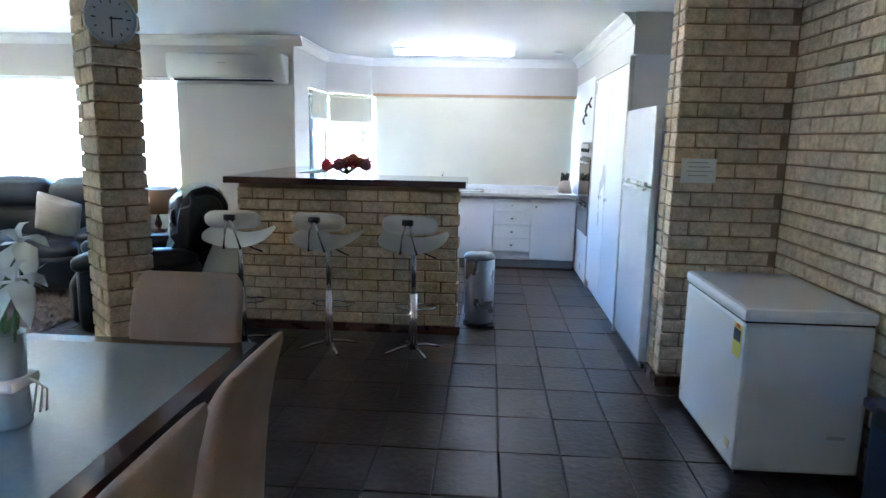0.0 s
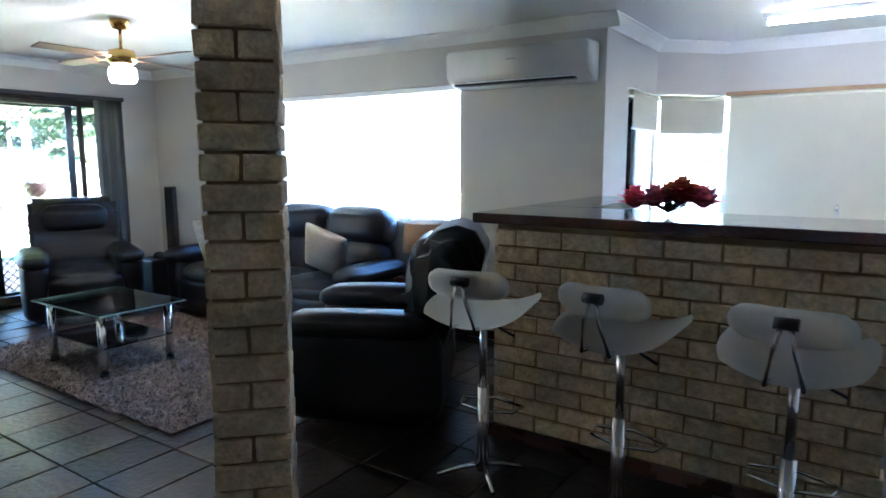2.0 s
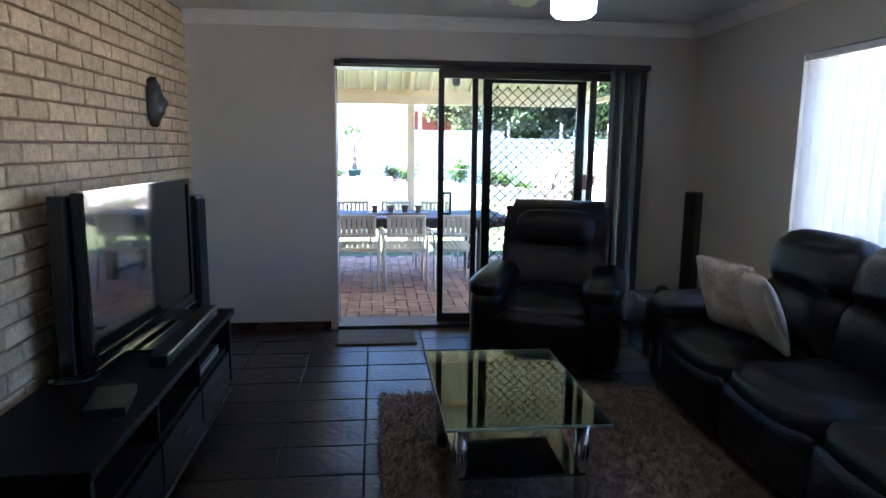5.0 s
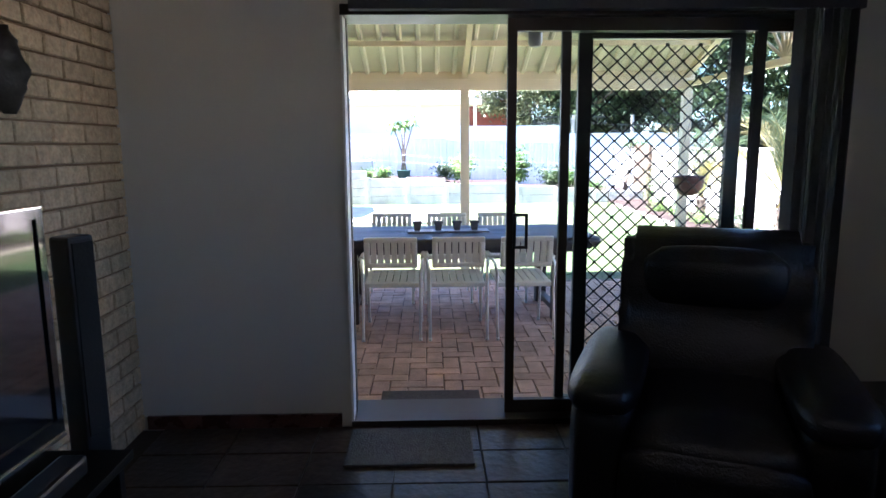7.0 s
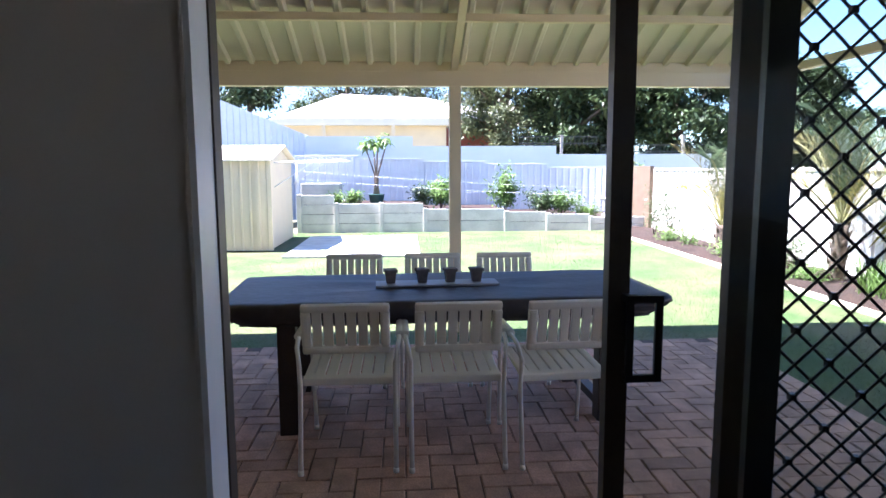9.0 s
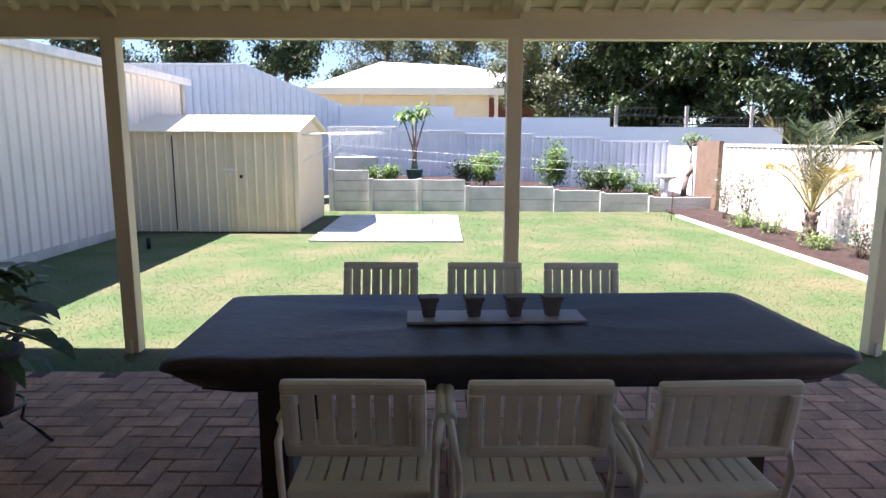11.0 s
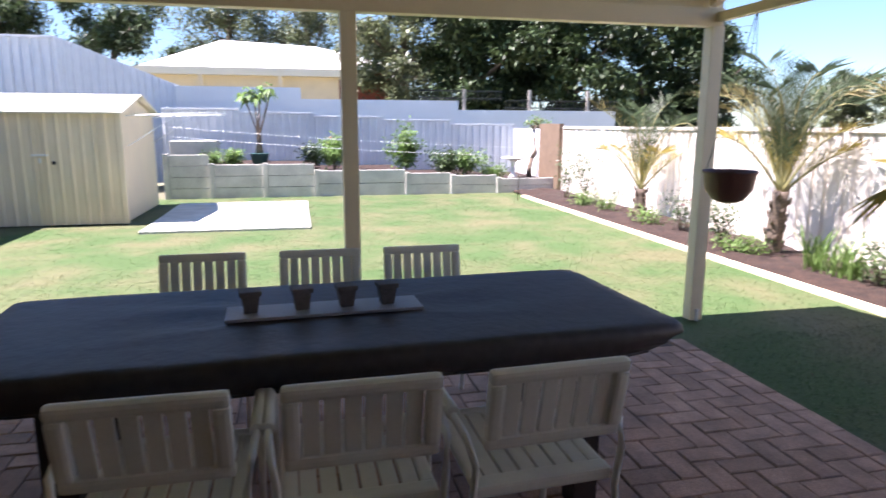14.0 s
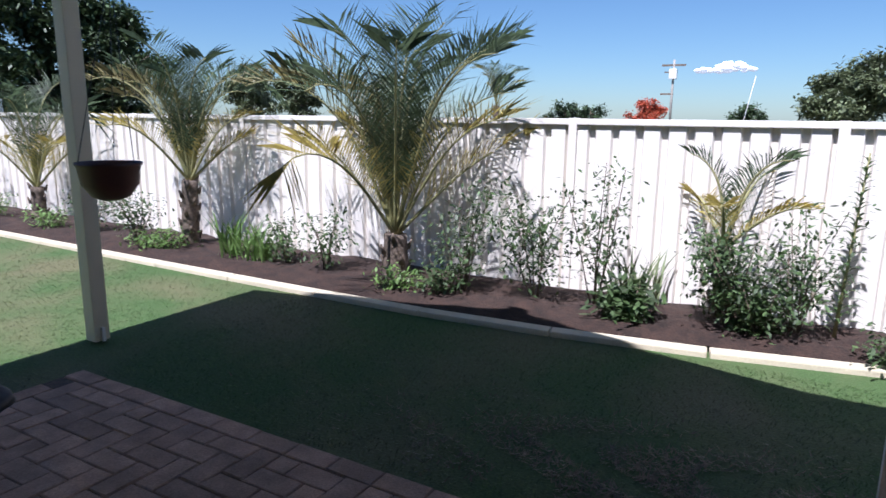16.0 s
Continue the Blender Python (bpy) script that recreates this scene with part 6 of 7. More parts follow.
for k in range(2):
    bm = B()
    tube(bm, [(0.2 * k - 0.2, 6.6 * f, 1.35 - 0.16 * k - 0.40 * f - 0.05 * math.sin(f * math.pi)) for f in [j / 8 for j in range(9)]], 0.003, 4)
    part("wire", bm, M_WHITE, ln2)
part("end_post", tube(B(), [(0, 6.6, G), (0, 6.6, 1.0)], 0.009, 6), M_BARK, ln2)

# ==== raised bed with concrete sleepers ====
rw = tagged(new("wall_retaining"), "pale concrete sleeper retaining wall stepping down", "retaining wall", kind="structure")
edges = ((2.2, 3.05, 0.78), (3.05, 4.10, 0.58), (4.10, 5.13, 0.58), (5.13, 7.05, 0.44), (7.05, 8.05, 0.36), (8.05, 9.10, 0.30), (9.10, 10.45, 0.22))
for k, (y0, y1, h) in enumerate(edges):
    nrow = 2 if h < 0.5 else 3 if k else 4
    for j in range(nrow):
        z0 = G - 0.04 + (h - G + 0.04) * j / nrow
        z1 = G - 0.04 + (h - G + 0.04) * (j + 1) / nrow
        part("sleeper", boxes((-21.42, y0 + 0.05, z0 + 0.004, -21.34, y1 - 0.05, z1 - 0.004), bevel=0.008), M_CONCRETE, rw)
    part("wall_post", boxes((-21.46, y0 - 0.05, G - 0.05, -21.28, y0 + 0.05, h + 0.02), bevel=0.008), M_CONCRETE, rw)
structure("ground_raised_bed", boxes((-24.15, 2.2, G, -21.42, 4.1, 0.52), (-24.15, 4.1, G, -21.42, 5.2, 0.50), (-24.15, 5.2, G, -21.42, 7.1, 0.38), (-24.15, 7.1, G, -21.42, 9.1, 0.24), (-24.15, 9.1, G, -21.42, 10.4, 0.16)), M_SOIL, "raised garden bed soil", "garden bed")
bx_ = thing("planter_trough", pose(-23.2, 2.5, 0.52), "pale concrete planter on the raised bed", "planter")
part("trough", boxes((-0.3, -0.5, 0, 0.3, 0.5, 0.5), bevel=0.02), M_CONCRETE, bx_)

# ==== plants ====
palm(-11.1, 9.98, 0.45, 24, 1.95, 1, "large feather palm with yellowing lower fronds", z=G, yellow=5, r0=0.13)
palm(-13.85, 10.0, 0.78, 19, 1.5, 2, "feather palm with a dark trunk by the fence", z=G, yellow=4, lean=(0.12, -0.05))
palm(-16.9, 10.05, 0.5, 12, 1.5, 3, "young feather palm with yellow fronds", z=G, yellow=5)
palm(-8.45, 10.2, 0.60, 6, 0.85, 4, "small yellowing palm beside the roses", z=G, yellow=3, r0=0.05)
M_WHITEF = leafy("white_bloom", (0.8, 0.78, 0.75), 0.05, 0.3)
M_PINKB = leafy("pink_bloom", (0.6, 0.25, 0.28), 0.2, 0.3)
for x, y, h, r, sd_, n, lab, kw in (
    (-11.75, 9.80, 0.75, 0.22, 21, 260, "leggy rose bush", {}),
    (-10.35, 9.85, 1.0, 0.30, 22, 360, "leggy rose bush with sparse leaves", {}),
    (-9.75, 9.95, 0.95, 0.36, 23, 620, "leafy rose bush", {}),
    (-9.30, 10.0, 1.15, 0.25, 24, 320, "tall leggy rose bush", {}),
    (-8.35, 9.98, 0.72, 0.34, 25, 1000, "dense dark rose bush", {"stems": 12}),
    (-7.95, 10.0, 0.95, 0.32, 26, 420, "tangled rose bush", {}),
    (-8.15, 9.92, 0.38, 0.24, 27, 600, "low leafy bush", {"stems": 10}),
    (-9.05, 9.72, 0.30, 0.22, 28, 260, "low broad-leaved plant", {"size": 0.06}),
    (-10.85, 9.70, 0.17, 0.18, 29, 200, "low green plant", {"mtl": M_LIGHTL}),
    (-10.45, 9.72, 0.35, 0.22, 30, 260, "low rose bush", {}),
    (-14.45, 9.80, 0.70, 0.30, 31, 380, "rose bush with pale flowers", {"flowers": (M_WHITEF, 5)}),
    (-13.95, 9.68, 0.20, 0.35, 32, 420, "low green ground cover", {"mtl": M_LIGHTL, "stems": 12}),
    (-12.25, 9.85, 0.50, 0.25, 33, 260, "small grey-green bush", {}),
    (-15.4, 9.85, 0.55, 0.30, 34, 300, "small rose bush", {"flowers": (M_PINKB, 4)}),
    (-16.2, 9.78, 0.25, 0.30, 35, 260, "low green plant", {"mtl": M_LIGHTL}),
    (-17.6, 9.80, 0.35, 0.30, 36, 260, "low bush with white flowers", {"mtl": M_LIGHTL, "flowers": (M_WHITEF, 6)}),
    (-18.6, 9.90, 1.05, 0.35, 37, 420, "tall rose bush with white flowers", {"flowers": (M_WHITEF, 14)}),
    (-18.3, 9.72, 0.28, 0.32, 38, 320, "low green plant", {"mtl": M_LIGHTL}),
    (-19.6, 9.95, 1.1, 0.35, 39, 380, "tall rose bush with white flowers", {"flowers": (M_WHITEF, 14)}),
    (-7.35, 9.75, 0.30, 0.2, 40, 240, "low leafy bush", {}),
):
    shrub(x, y, h, r, sd_, lab + " in the garden bed", leaves=n, z=G, **kw)

# strap-leaved clumps
for x, y, h, n, sd_, lab in ((-12.95, 9.80, 0.50, 60, 51, "clump of upright strap leaves"), (-12.55, 9.78, 0.45, 45, 52, "clump of upright strap leaves"), (-9.0, 10.2, 0.55, 40, 53, "tuft of dry reedy leaves")):
    rg_ = random.Random(sd_)
    s = thing("strap_plant", pose(x, y, G), lab, "plant", "strap-leaved plants")
    bm = B()
    for k in range(n):
        a, rr_ = rg_.uniform(0, math.tau), rg_.uniform(0.05, 0.30)
        b0 = (rg_.gauss(0, 0.09), rg_.gauss(0, 0.06), 0)
        blade(bm, b0, (b0[0] + math.cos(a) * rr_, b0[1] + math.sin(a) * rr_, h * rg_.uniform(0.6, 1.1)), 0.012, 0.06, 0.06)
    part("foliage", bm, M_LIGHTL if sd_ < 53 else M_GUM, s)
# tall spiky lily stalk
s = thing("spike_plant", pose(-7.72, 10.15, G), "tall spiky plant with short dark leaves", "plant")
part("stalk", tube(B(), [(0, 0, 0), (0.03, 0, 0.6), (0.06, 0, 1.25)], 0.014, 6, 0.006), M_STALK, s)
bm = B()
for k in range(90):
    f, a = k / 90, k * 2.4
    p_ = Vector((0.06 * f, 0, 0.12 + 1.1 * f))
    ln_ = 0.17 * (1 - 0.55 * f)
    blade(bm, p_, p_ + Vector((math.cos(a) * ln_, math.sin(a) * ln_, 0.05)), 0.011, 0.02)
part("foliage", bm, M_ROSE, s)

# raised bed planting
shrub(-22.3, 5.55, 0.75, 0.42, 61, "leafy bush with pink flowers", M_LIGHTL, 700, 0.07, 0.38, 9, (M_PINKB, 12))
shrub(-22.2, 5.1, 0.5, 0.3, 62, "leafy green bush in the raised bed", M_ROSE, 400, 0.06, 0.48, 8)
shrub(-22.3, 7.15, 1.25, 0.38, 63, "upright leafy green shrub", M_LIGHTL, 800, 0.07, 0.24, 9)
shrub(-22.1, 8.05, 0.65, 0.45, 64, "spreading green bush in the raised bed", M_ROSE, 700, 0.06, 0.22, 10)
shrub(-22.2, 8.6, 0.6, 0.4, 65, "light green bush in the raised bed", M_LIGHTL, 600, 0.06, 0.22, 9)
shrub(-22.0, 9.15, 0.35, 0.35, 66, "low light green bush", M_LIGHTL, 500, 0.05, 0.15, 9)
shrub(-22.3, 3.35, 0.35, 0.25, 67, "low green plant in the raised bed", M_LIGHTL, 260, 0.06, 0.50, 7)
shrub(-22.6, 2.95, 0.3, 0.2, 68, "low pale plant in the raised bed", M_LIGHTL, 200, 0.05, 0.50, 7)
bp_ = thing("plant_pot", pose(-22.3, 3.95, 0.51), "green plastic pot in the raised bed", "pot")
part("body", lathe(B(), [(0.15, 0), (0.20, 0.24), (0.21, 0.25), (0.18, 0.25)], 18), mat("teal_pot", (0.03, 0.10, 0.09), 0.5), bp_)
ft = thing("potted_tree", pose(-22.3, 3.95, 0.74), "small tree with drooping light green leaves", "tree")
bm = B()
ends = []
for a, dx, dy, h in ((0, 0.0, 0.05, 1.25), (1, -0.1, -0.25, 1.15), (2, 0.1, 0.28, 1.3), (3, 0.2, -0.05, 1.2)):
    tube(bm, [(0, 0.04 * (a - 1.5), 0), (dx * 0.3, dy * 0.15, 0.5), (dx, dy, h)], 0.028, 6, 0.016)
    ends.append((dx, dy, h))
part("trunk", bm, M_BARK, ft)
bm = B()
rg_ = random.Random(71)
for e in ends:
    for k in range(22):
        a = rg_.uniform(0, math.tau)
        rr_ = rg_.uniform(0.12, 0.30)
        b0 = Vector(e) + Vector((rg_.gauss(0, 0.05), rg_.gauss(0, 0.05), rg_.uniform(-0.05, 0.18)))
        blade(bm, b0, b0 + Vector((math.cos(a) * rr_, math.sin(a) * rr_, rg_.uniform(-0.12, 0.12))), 0.045, 0.10)
part("foliage", bm, M_LIGHTL, ft)

tw = thing("bare_tree", pose(-22.4, 10.2, 0.16), "gnarled nearly bare frangipani tree", "tree")
bm = B()
tips = []


def fork(p, d, L, r, depth, rg_):
    e = p + d * L
    tube(bm, [p, p.lerp(e, 0.5) + Vector((rg_.uniform(-0.04, 0.04),) * 3), e], r, 6, r * 0.72)
    if depth == 0:
        tips.append(e)
        return
    for k in range(2 + (depth > 1 and rg_.random() < 0.4)):
        n_ = (d + Vector((rg_.uniform(-0.75, 0.75), rg_.uniform(-0.85, 0.85), rg_.uniform(0.0, 0.55)))).normalized()
        fork(e, n_, L * rg_.uniform(0.68, 0.85), r * 0.70, depth - 1, rg_)


fork(Vector((0, 0, -0.05)), Vector((0, 0.12, 1)).normalized(), 0.5, 0.075, 4, random.Random(8))
part("trunk", bm, M_BARK, tw, "grey forked trunk and limbs")
rg_ = random.Random(9)
leaf_cloud("foliage", [t + Vector((rg_.gauss(0, 0.06), rg_.gauss(0, 0.06), rg_.gauss(0, 0.06))) for t in tips for _ in range(9)], 0.06, M_LIGHTL, tw, 9)
bbth = thing("bird_bath", pose(-22.25, 9.75, 0.155), "white stone bird bath", "bird bath")
part("pedestal", lathe(B(), [(0.11, 0), (0.11, 0.04), (0.05, 0.10), (0.045, 0.34), (0.09, 0.40)], 16), M_WHITE, bbth)
part("bowl", lathe(B(), [(0.08, 0.40), (0.27, 0.45), (0.28, 0.48), (0.25, 0.47), (0.05, 0.44)], 20), M_WHITE, bbth)

# hanging pot beside the corner post
hp = thing("hanging_pot", pose(-11.40, 7.55, 0.87), "dark brown hanging basket pot on thin wires", "hanging pot")
part("bowl", lathe(B(), [(0.05, 0.0), (0.10, 0.02), (0.15, 0.09), (0.165, 0.19), (0.175, 0.20), (0.175, 0.215), (0.155, 0.21), (0.13, 0.10)], 24), mat("brown_plastic_pot", (0.10, 0.035, 0.025), 0.5, var=0.1), hp)
for a in (0.3, 2.4, 4.5):
    part("wire", tube(B(), [(0.165 * math.cos(a), 0.165 * math.sin(a), 0.2), (0, 0.10, 1.24)], 0.003, 4), M_BLACK, hp)

# potted plant on a wrought stand by the paving edge
psd = thing("plant_stand", pose(-10.35, 2.42, G), "black wrought-iron plant stand", "stand")
part("ring", tube(B(), [(0.17 * math.cos(k * math.tau / 16), 0.17 * math.sin(k * math.tau / 16), 0.22) for k in range(17)], 0.008, 6), M_BLACK, psd)
for k in range(4):
    a = k * math.pi / 2 + 0.4
    c, n = math.cos(a), math.sin(a)
    part("leg", tube(B(), [(0.17 * c, 0.17 * n, 0.22), (0.15 * c, 0.15 * n, 0.14), (0.22 * c, 0.22 * n, 0.06), (0.27 * c, 0.27 * n, 0.0), (0.24 * c, 0.24 * n, 0.03)], 0.009, 6), M_BLACK, psd)
ppt = thing("patio_plant", pose(-10.35, 2.42, G + 0.2), "broad-leaved plant in a dark pot", "plant")
part("pot", lathe(B(), [(0.12, 0), (0.17, 0.26), (0.19, 0.27), (0.19, 0.30), (0.15, 0.29)], 20), M_POTD, ppt)
bm = B()
rg_ = random.Random(77)
for k in range(70):
    a, rr_ = rg_.uniform(0, math.tau), rg_.uniform(0.1, 0.42)
    z_ = rg_.uniform(0.25, 0.75)
    b0 = Vector((math.cos(a) * rr_ * 0.5, math.sin(a) * rr_ * 0.5, z_))
    blade(bm, b0, b0 + Vector((math.cos(a) * 0.17, math.sin(a) * 0.17, rg_.uniform(-0.08, 0.08))), 0.045, 0.05)
for x, y, z_ in ((0.18, 0.42, 0.42), (0.05, 0.36, 0.52), (0.2, 0.5, 0.38)):
    blade(bm, (x * 0.7, y * 0.8, z_ + 0.02), (x, y + 0.08, z_ - 0.02), 0.05, 0.03)
part("foliage", bm, M_ROSE, ppt)
bm = B()
for x, y, z_ in ((0.13, 0.36, 0.44), (0.03, 0.30, 0.54), (0.15, 0.42, 0.40), (-0.1, 0.1, 0.6), (0.1, -0.1, 0.6)):
    tube(bm, [(0, 0, 0.25), (x * 0.4, y * 0.4, z_ + 0.02), (x, y, z_)], 0.006, 5)
part("stalk", bm, M_STALK, ppt)


# ==== beyond the fences ====
def tree(x, y, h, r, seed, label, mtl, leaves=5000, size=0.28, trunk=0.22, limbs=10, low=0.3, z=G, shape=1.0, airy=0.28):
    rg_ = random.Random(seed)
    s = thing("tree", pose(x, y, z), label, "tree")
    bm, pts = B(), []
    tube(bm, [(0, 0, -0.1), (rg_.uniform(-0.2, 0.2), rg_.uniform(-0.2, 0.2), h * 0.4), (rg_.uniform(-0.3, 0.3), rg_.uniform(-0.3, 0.3), h * 0.85)], trunk, 8, trunk * 0.3)
    for k in range(limbs):
        f = low + (0.92 - low) * (k + rg_.random()) / limbs
        a = k * 2.4 + rg_.uniform(-0.4, 0.4)
        reach = r * rg_.uniform(0.55, 1.05) * (math.sin(math.pi * (0.18 + 0.75 * f)) if shape > 0.5 else 1.05 - f)
        p0_, p1_ = Vector((0, 0, h * (f - 0.12))), Vector((math.cos(a) * reach, math.sin(a) * reach, h * f + reach * 0.15))
        tube(bm, [p0_, p0_.lerp(p1_, 0.55) + Vector((0, 0, -0.1)), p1_], trunk * 0.35, 6, 0.03)
        for c in range(5):
            ctr = p0_.lerp(p1_, rg_.uniform(0.45, 1.1)) + Vector((rg_.gauss(0, 1), rg_.gauss(0, 1), rg_.gauss(0, 0.8))) * r * 0.17
            sp_ = r * airy * rg_.uniform(0.5, 1.0)
            for _ in range(int(leaves * 4.0) // (limbs * 5)):
                pts.append(ctr + Vector((rg_.gauss(0, 0.55), rg_.gauss(0, 0.55), rg_.gauss(0, 0.42))) * sp_)
    part("trunk", bm, M_BARK, s)
    leaf_cloud("crown", pts, size * 0.55, mtl, s, seed)
    return s


M_REDL = leafy("red_autumn_leaf", (0.45, 0.10, 0.05), 0.3, 0.3)
for a in (
    (-35, 12.5, 7.6, 2.6, 81, "dark dense conifer behind the back wall", M_PINE, 9000, 0.30, 0.25, 16, 0.12),
    (-34, 16.5, 8.2, 2.8, 82, "dark dense conifer behind the back wall", M_PINE, 9000, 0.30, 0.25, 16, 0.12),
    (-35, 20.5, 7.8, 2.6, 83, "dark dense conifer behind the back wall", M_PINE, 8000, 0.30, 0.25, 16, 0.12),
    (-33.5, 22.4, 6.0, 1.9, 84, "dark dense conifer behind the fence", M_PINE, 6000, 0.30, 0.25, 14, 0.12),
    (-38, 9.6, 8.5, 3.0, 85, "broad gum tree with open crown", M_GUM, 7000, 0.26, 0.3, 12, 0.3),
    (-40, 15.0, 10.5, 3.4, 86, "tall gum tree behind the conifers", M_GUM, 7000, 0.28, 0.3, 12, 0.3),
    (-46, -4.5, 8.0, 3.0, 87, "dark tree behind the tall wall", M_PINE, 7000, 0.32, 0.3, 12, 0.2),
    (-47, -10.0, 8.5, 3.4, 88, "dark tree behind the tall wall", M_PINE, 7000, 0.32, 0.3, 12, 0.2),
    (-46, -15.5, 8.0, 3.2, 89, "dark tree behind the large shed", M_PINE, 6000, 0.32, 0.3, 12, 0.2),
    (-62, 0.0, 13.0, 4.5, 90, "distant gum tree with bare limbs", M_GUM, 4200, 0.34, 0.35, 14, 0.4),
    (-62, 6.0, 12.0, 4.5, 91, "distant gum tree with bare limbs", M_GUM, 3800, 0.34, 0.35, 14, 0.4),
    (-42, 38, 4.7, 1.6, 92, "distant gum tree beyond the fence", M_GUM, 2600, 0.34, 0.3, 12, 0.35),
    (-36, 36, 4.8, 1.5, 93, "distant gum tree beyond the fence", M_GUM, 2200, 0.32, 0.3, 12, 0.35),
    (-6, 62, 5.4, 3.6, 94, "distant round gum tree beyond the fence", M_GUM, 5000, 0.5, 0.4, 14, 0.2),
    (2, 60, 5.6, 3.8, 95, "distant gum tree beyond the fence", M_GUM, 5000, 0.5, 0.4, 14, 0.2),
    (-22.2, 70, 3.6, 1.9, 96, "small red-leaved tree beyond the fence", M_REDL, 1500, 0.35, 0.2, 10, 0.1),
    (-32, 74, 3.2, 2.0, 97, "distant dark bushy tree", M_PINE, 900, 0.45, 0.2, 9, 0.1),
    (-28.5, 72, 2.8, 1.6, 98, "distant dark bushy tree", M_PINE, 700, 0.45, 0.2, 9, 0.1),
    (-14, 76, 3.0, 2.2, 99, "distant dark bushy tree", M_PINE, 900, 0.45, 0.2, 9, 0.1),
):
    tree(*a)
palm(-23.4, 38, 2.2, 16, 2.6, 6, "distant feather palm beyond the fence", z=G, yellow=2, r0=0.2)

# small fair-weather cloud far off
bm = B()
rg_ = random.Random(21)
for k in range(46):
    u = rg_.uniform(-1, 1)
    top = 7.5 * math.exp(-((u - 0.1) * 1.7) ** 2)
    r_ = rg_.uniform(1.6, 3.4) * (1.1 - 0.5 * abs(u))
    bmesh.ops.create_icosphere(bm, subdivisions=2, radius=r_, matrix=Matrix.Translation((-80 + u * 25, 600 + rg_.uniform(-6, 6), 43 + top * rg_.uniform(0, 1))) @ Matrix.Diagonal((1.5, 1, 0.85, 1)))
for f in bm.faces:
    f.smooth = True
# emission stands in for sunlight scattered through the cloud's underside
structure("backdrop_cloud", bm, glow("glowing_white_cloud", (0.92, 0.94, 0.97), 0.32), "small white fair-weather cloud low in the sky, with added glow", "cloud")

# power pole and aerials
pl = thing("power_pole", pose(-18.4, 60, G), "distant timber power pole with crossarms", "pole")
part("shaft", tube(B(), [(0, 0, 0), (0, 0, 6.2)], 0.11, 8, 0.08), M_WPOST, pl)
for row in ((-0.9, -0.06, 5.7, 0.9, 0.06, 5.85), (-0.7, -0.06, 5.2, 0.3, 0.06, 5.3), (-0.9, -0.06, 3.5, 0.1, 0.06, 3.62)):
    part("crossarm", boxes(row), M_BARK, pl)
part("transformer", boxes((-0.3, -0.3, 4.7, 0.3, 0.0, 5.5), bevel=0.05), M_GALV, pl)
an_ = thing("aerial_mast", pose(-11.4, 40, G), "thin leaning aerial mast beyond the fence", "aerial")
part("mast", tube(B(), [(0, 0, 0), (0.6, 0, 3.6)], 0.02, 5), M_GALV, an_)

# neighbour's house above the back wall
nh = thing("neighbour_house", pose(0, 1.3, 0), "low brick house with a white roof", "house")
part("wall", boxes((-44, -3.0, G, -40, 9.0, 3.95)), mat("red_brown_wall", (0.30, 0.09, 0.06), 0.8, var=0.1), nh, "red painted wall")
bm = B()
e = [bm.verts.new(p) for p in ((-39.6, -3.4, 3.95), (-39.6, 9.4, 3.95), (-46, 9.4, 3.95), (-46, -3.4, 3.95), (-42.5, 0.0, 5.5), (-42.5, 4.6, 5.3))]
for f in ((0, 1, 5, 4), (1, 2, 5), (2, 3, 4, 5), (3, 0, 4), (0, 3, 2, 1)):
    bm.faces.new([e[k] for k in f])
part("roof", bm, mat("white_roof", (0.82, 0.80, 0.76), 0.5, var=0.04), nh, "bright white hipped roof")
part("fascia", boxes((-39.66, -3.4, 3.83, -39.54, 9.4, 3.96)), M_WALL, nh)
gar = thing("neighbour_carport", pose(0, 0, 0), "cream carport with a flat pale roof", "carport")
part("wall", boxes((-36.4, -2.2, G, -36.2, 6.6, 3.35)), M_CREAM, gar)
part("roof", boxes((-37, -2.6, 3.35, -35.6, 7.2, 3.62)), M_SHEET, gar)
for y in (-2.0, 1.0, 4.1, 6.8):
    part("pillar", boxes((-35.75, y, G, -35.6, y + 0.15, 3.35)), M_CREAM, gar)

# bulkhead lamp under the eave beam
ol = thing("patio_lamp", pose(-7.785, 5.23, 2.10), "small unlit jar lamp under the patio beam", "lamp")
part("mount", lathe(B(), [(0.028, -0.05), (0.042, -0.035), (0.05, -0.012), (0.05, 0.0)], 20), M_WHITE, ol, "white round mount")
part("jar", lathe(B(), [(0.012, -0.15), (0.03, -0.145), (0.038, -0.125), (0.038, -0.07), (0.028, -0.051)], 20), mat("frosted_jar", (0.62, 0.64, 0.62), 0.12, var=0.05, bump=0, coat=0.5), ol, "pale glass jar shade")

# ==== pieces: bricks, tiles, pavers ====
BH, BL, BD, J = 0.076, 0.23, 0.11, 0.010   # brick height, length, depth, joint


def piece_verts(L, D, H, c=0.004, jit=None):
    """A block with its face at y = -D; the face edges are worn by c."""
    v = []
    for y, i in ((0.0, 0.0), (-D + c, 0.0), (-D, c)):
        v += [(i, y, i), (L - i, y, i), (L - i, y, H - i), (i, y, H - i)]
    if jit:
        v = [(a + jit.uniform(-0.0015, 0.0015), b + (jit.uniform(-0.002, 0.002) if b < 0 else 0), d + jit.uniform(-0.0015, 0.0015)) for a, b, d in v]
    f = [(3, 2, 1, 0), (8, 9, 10, 11)]
    for k in (0, 4):
        f += [(k + i, k + (i + 1) % 4, k + 4 + (i + 1) % 4, k + 4 + i) for i in range(4)]
    return v, f


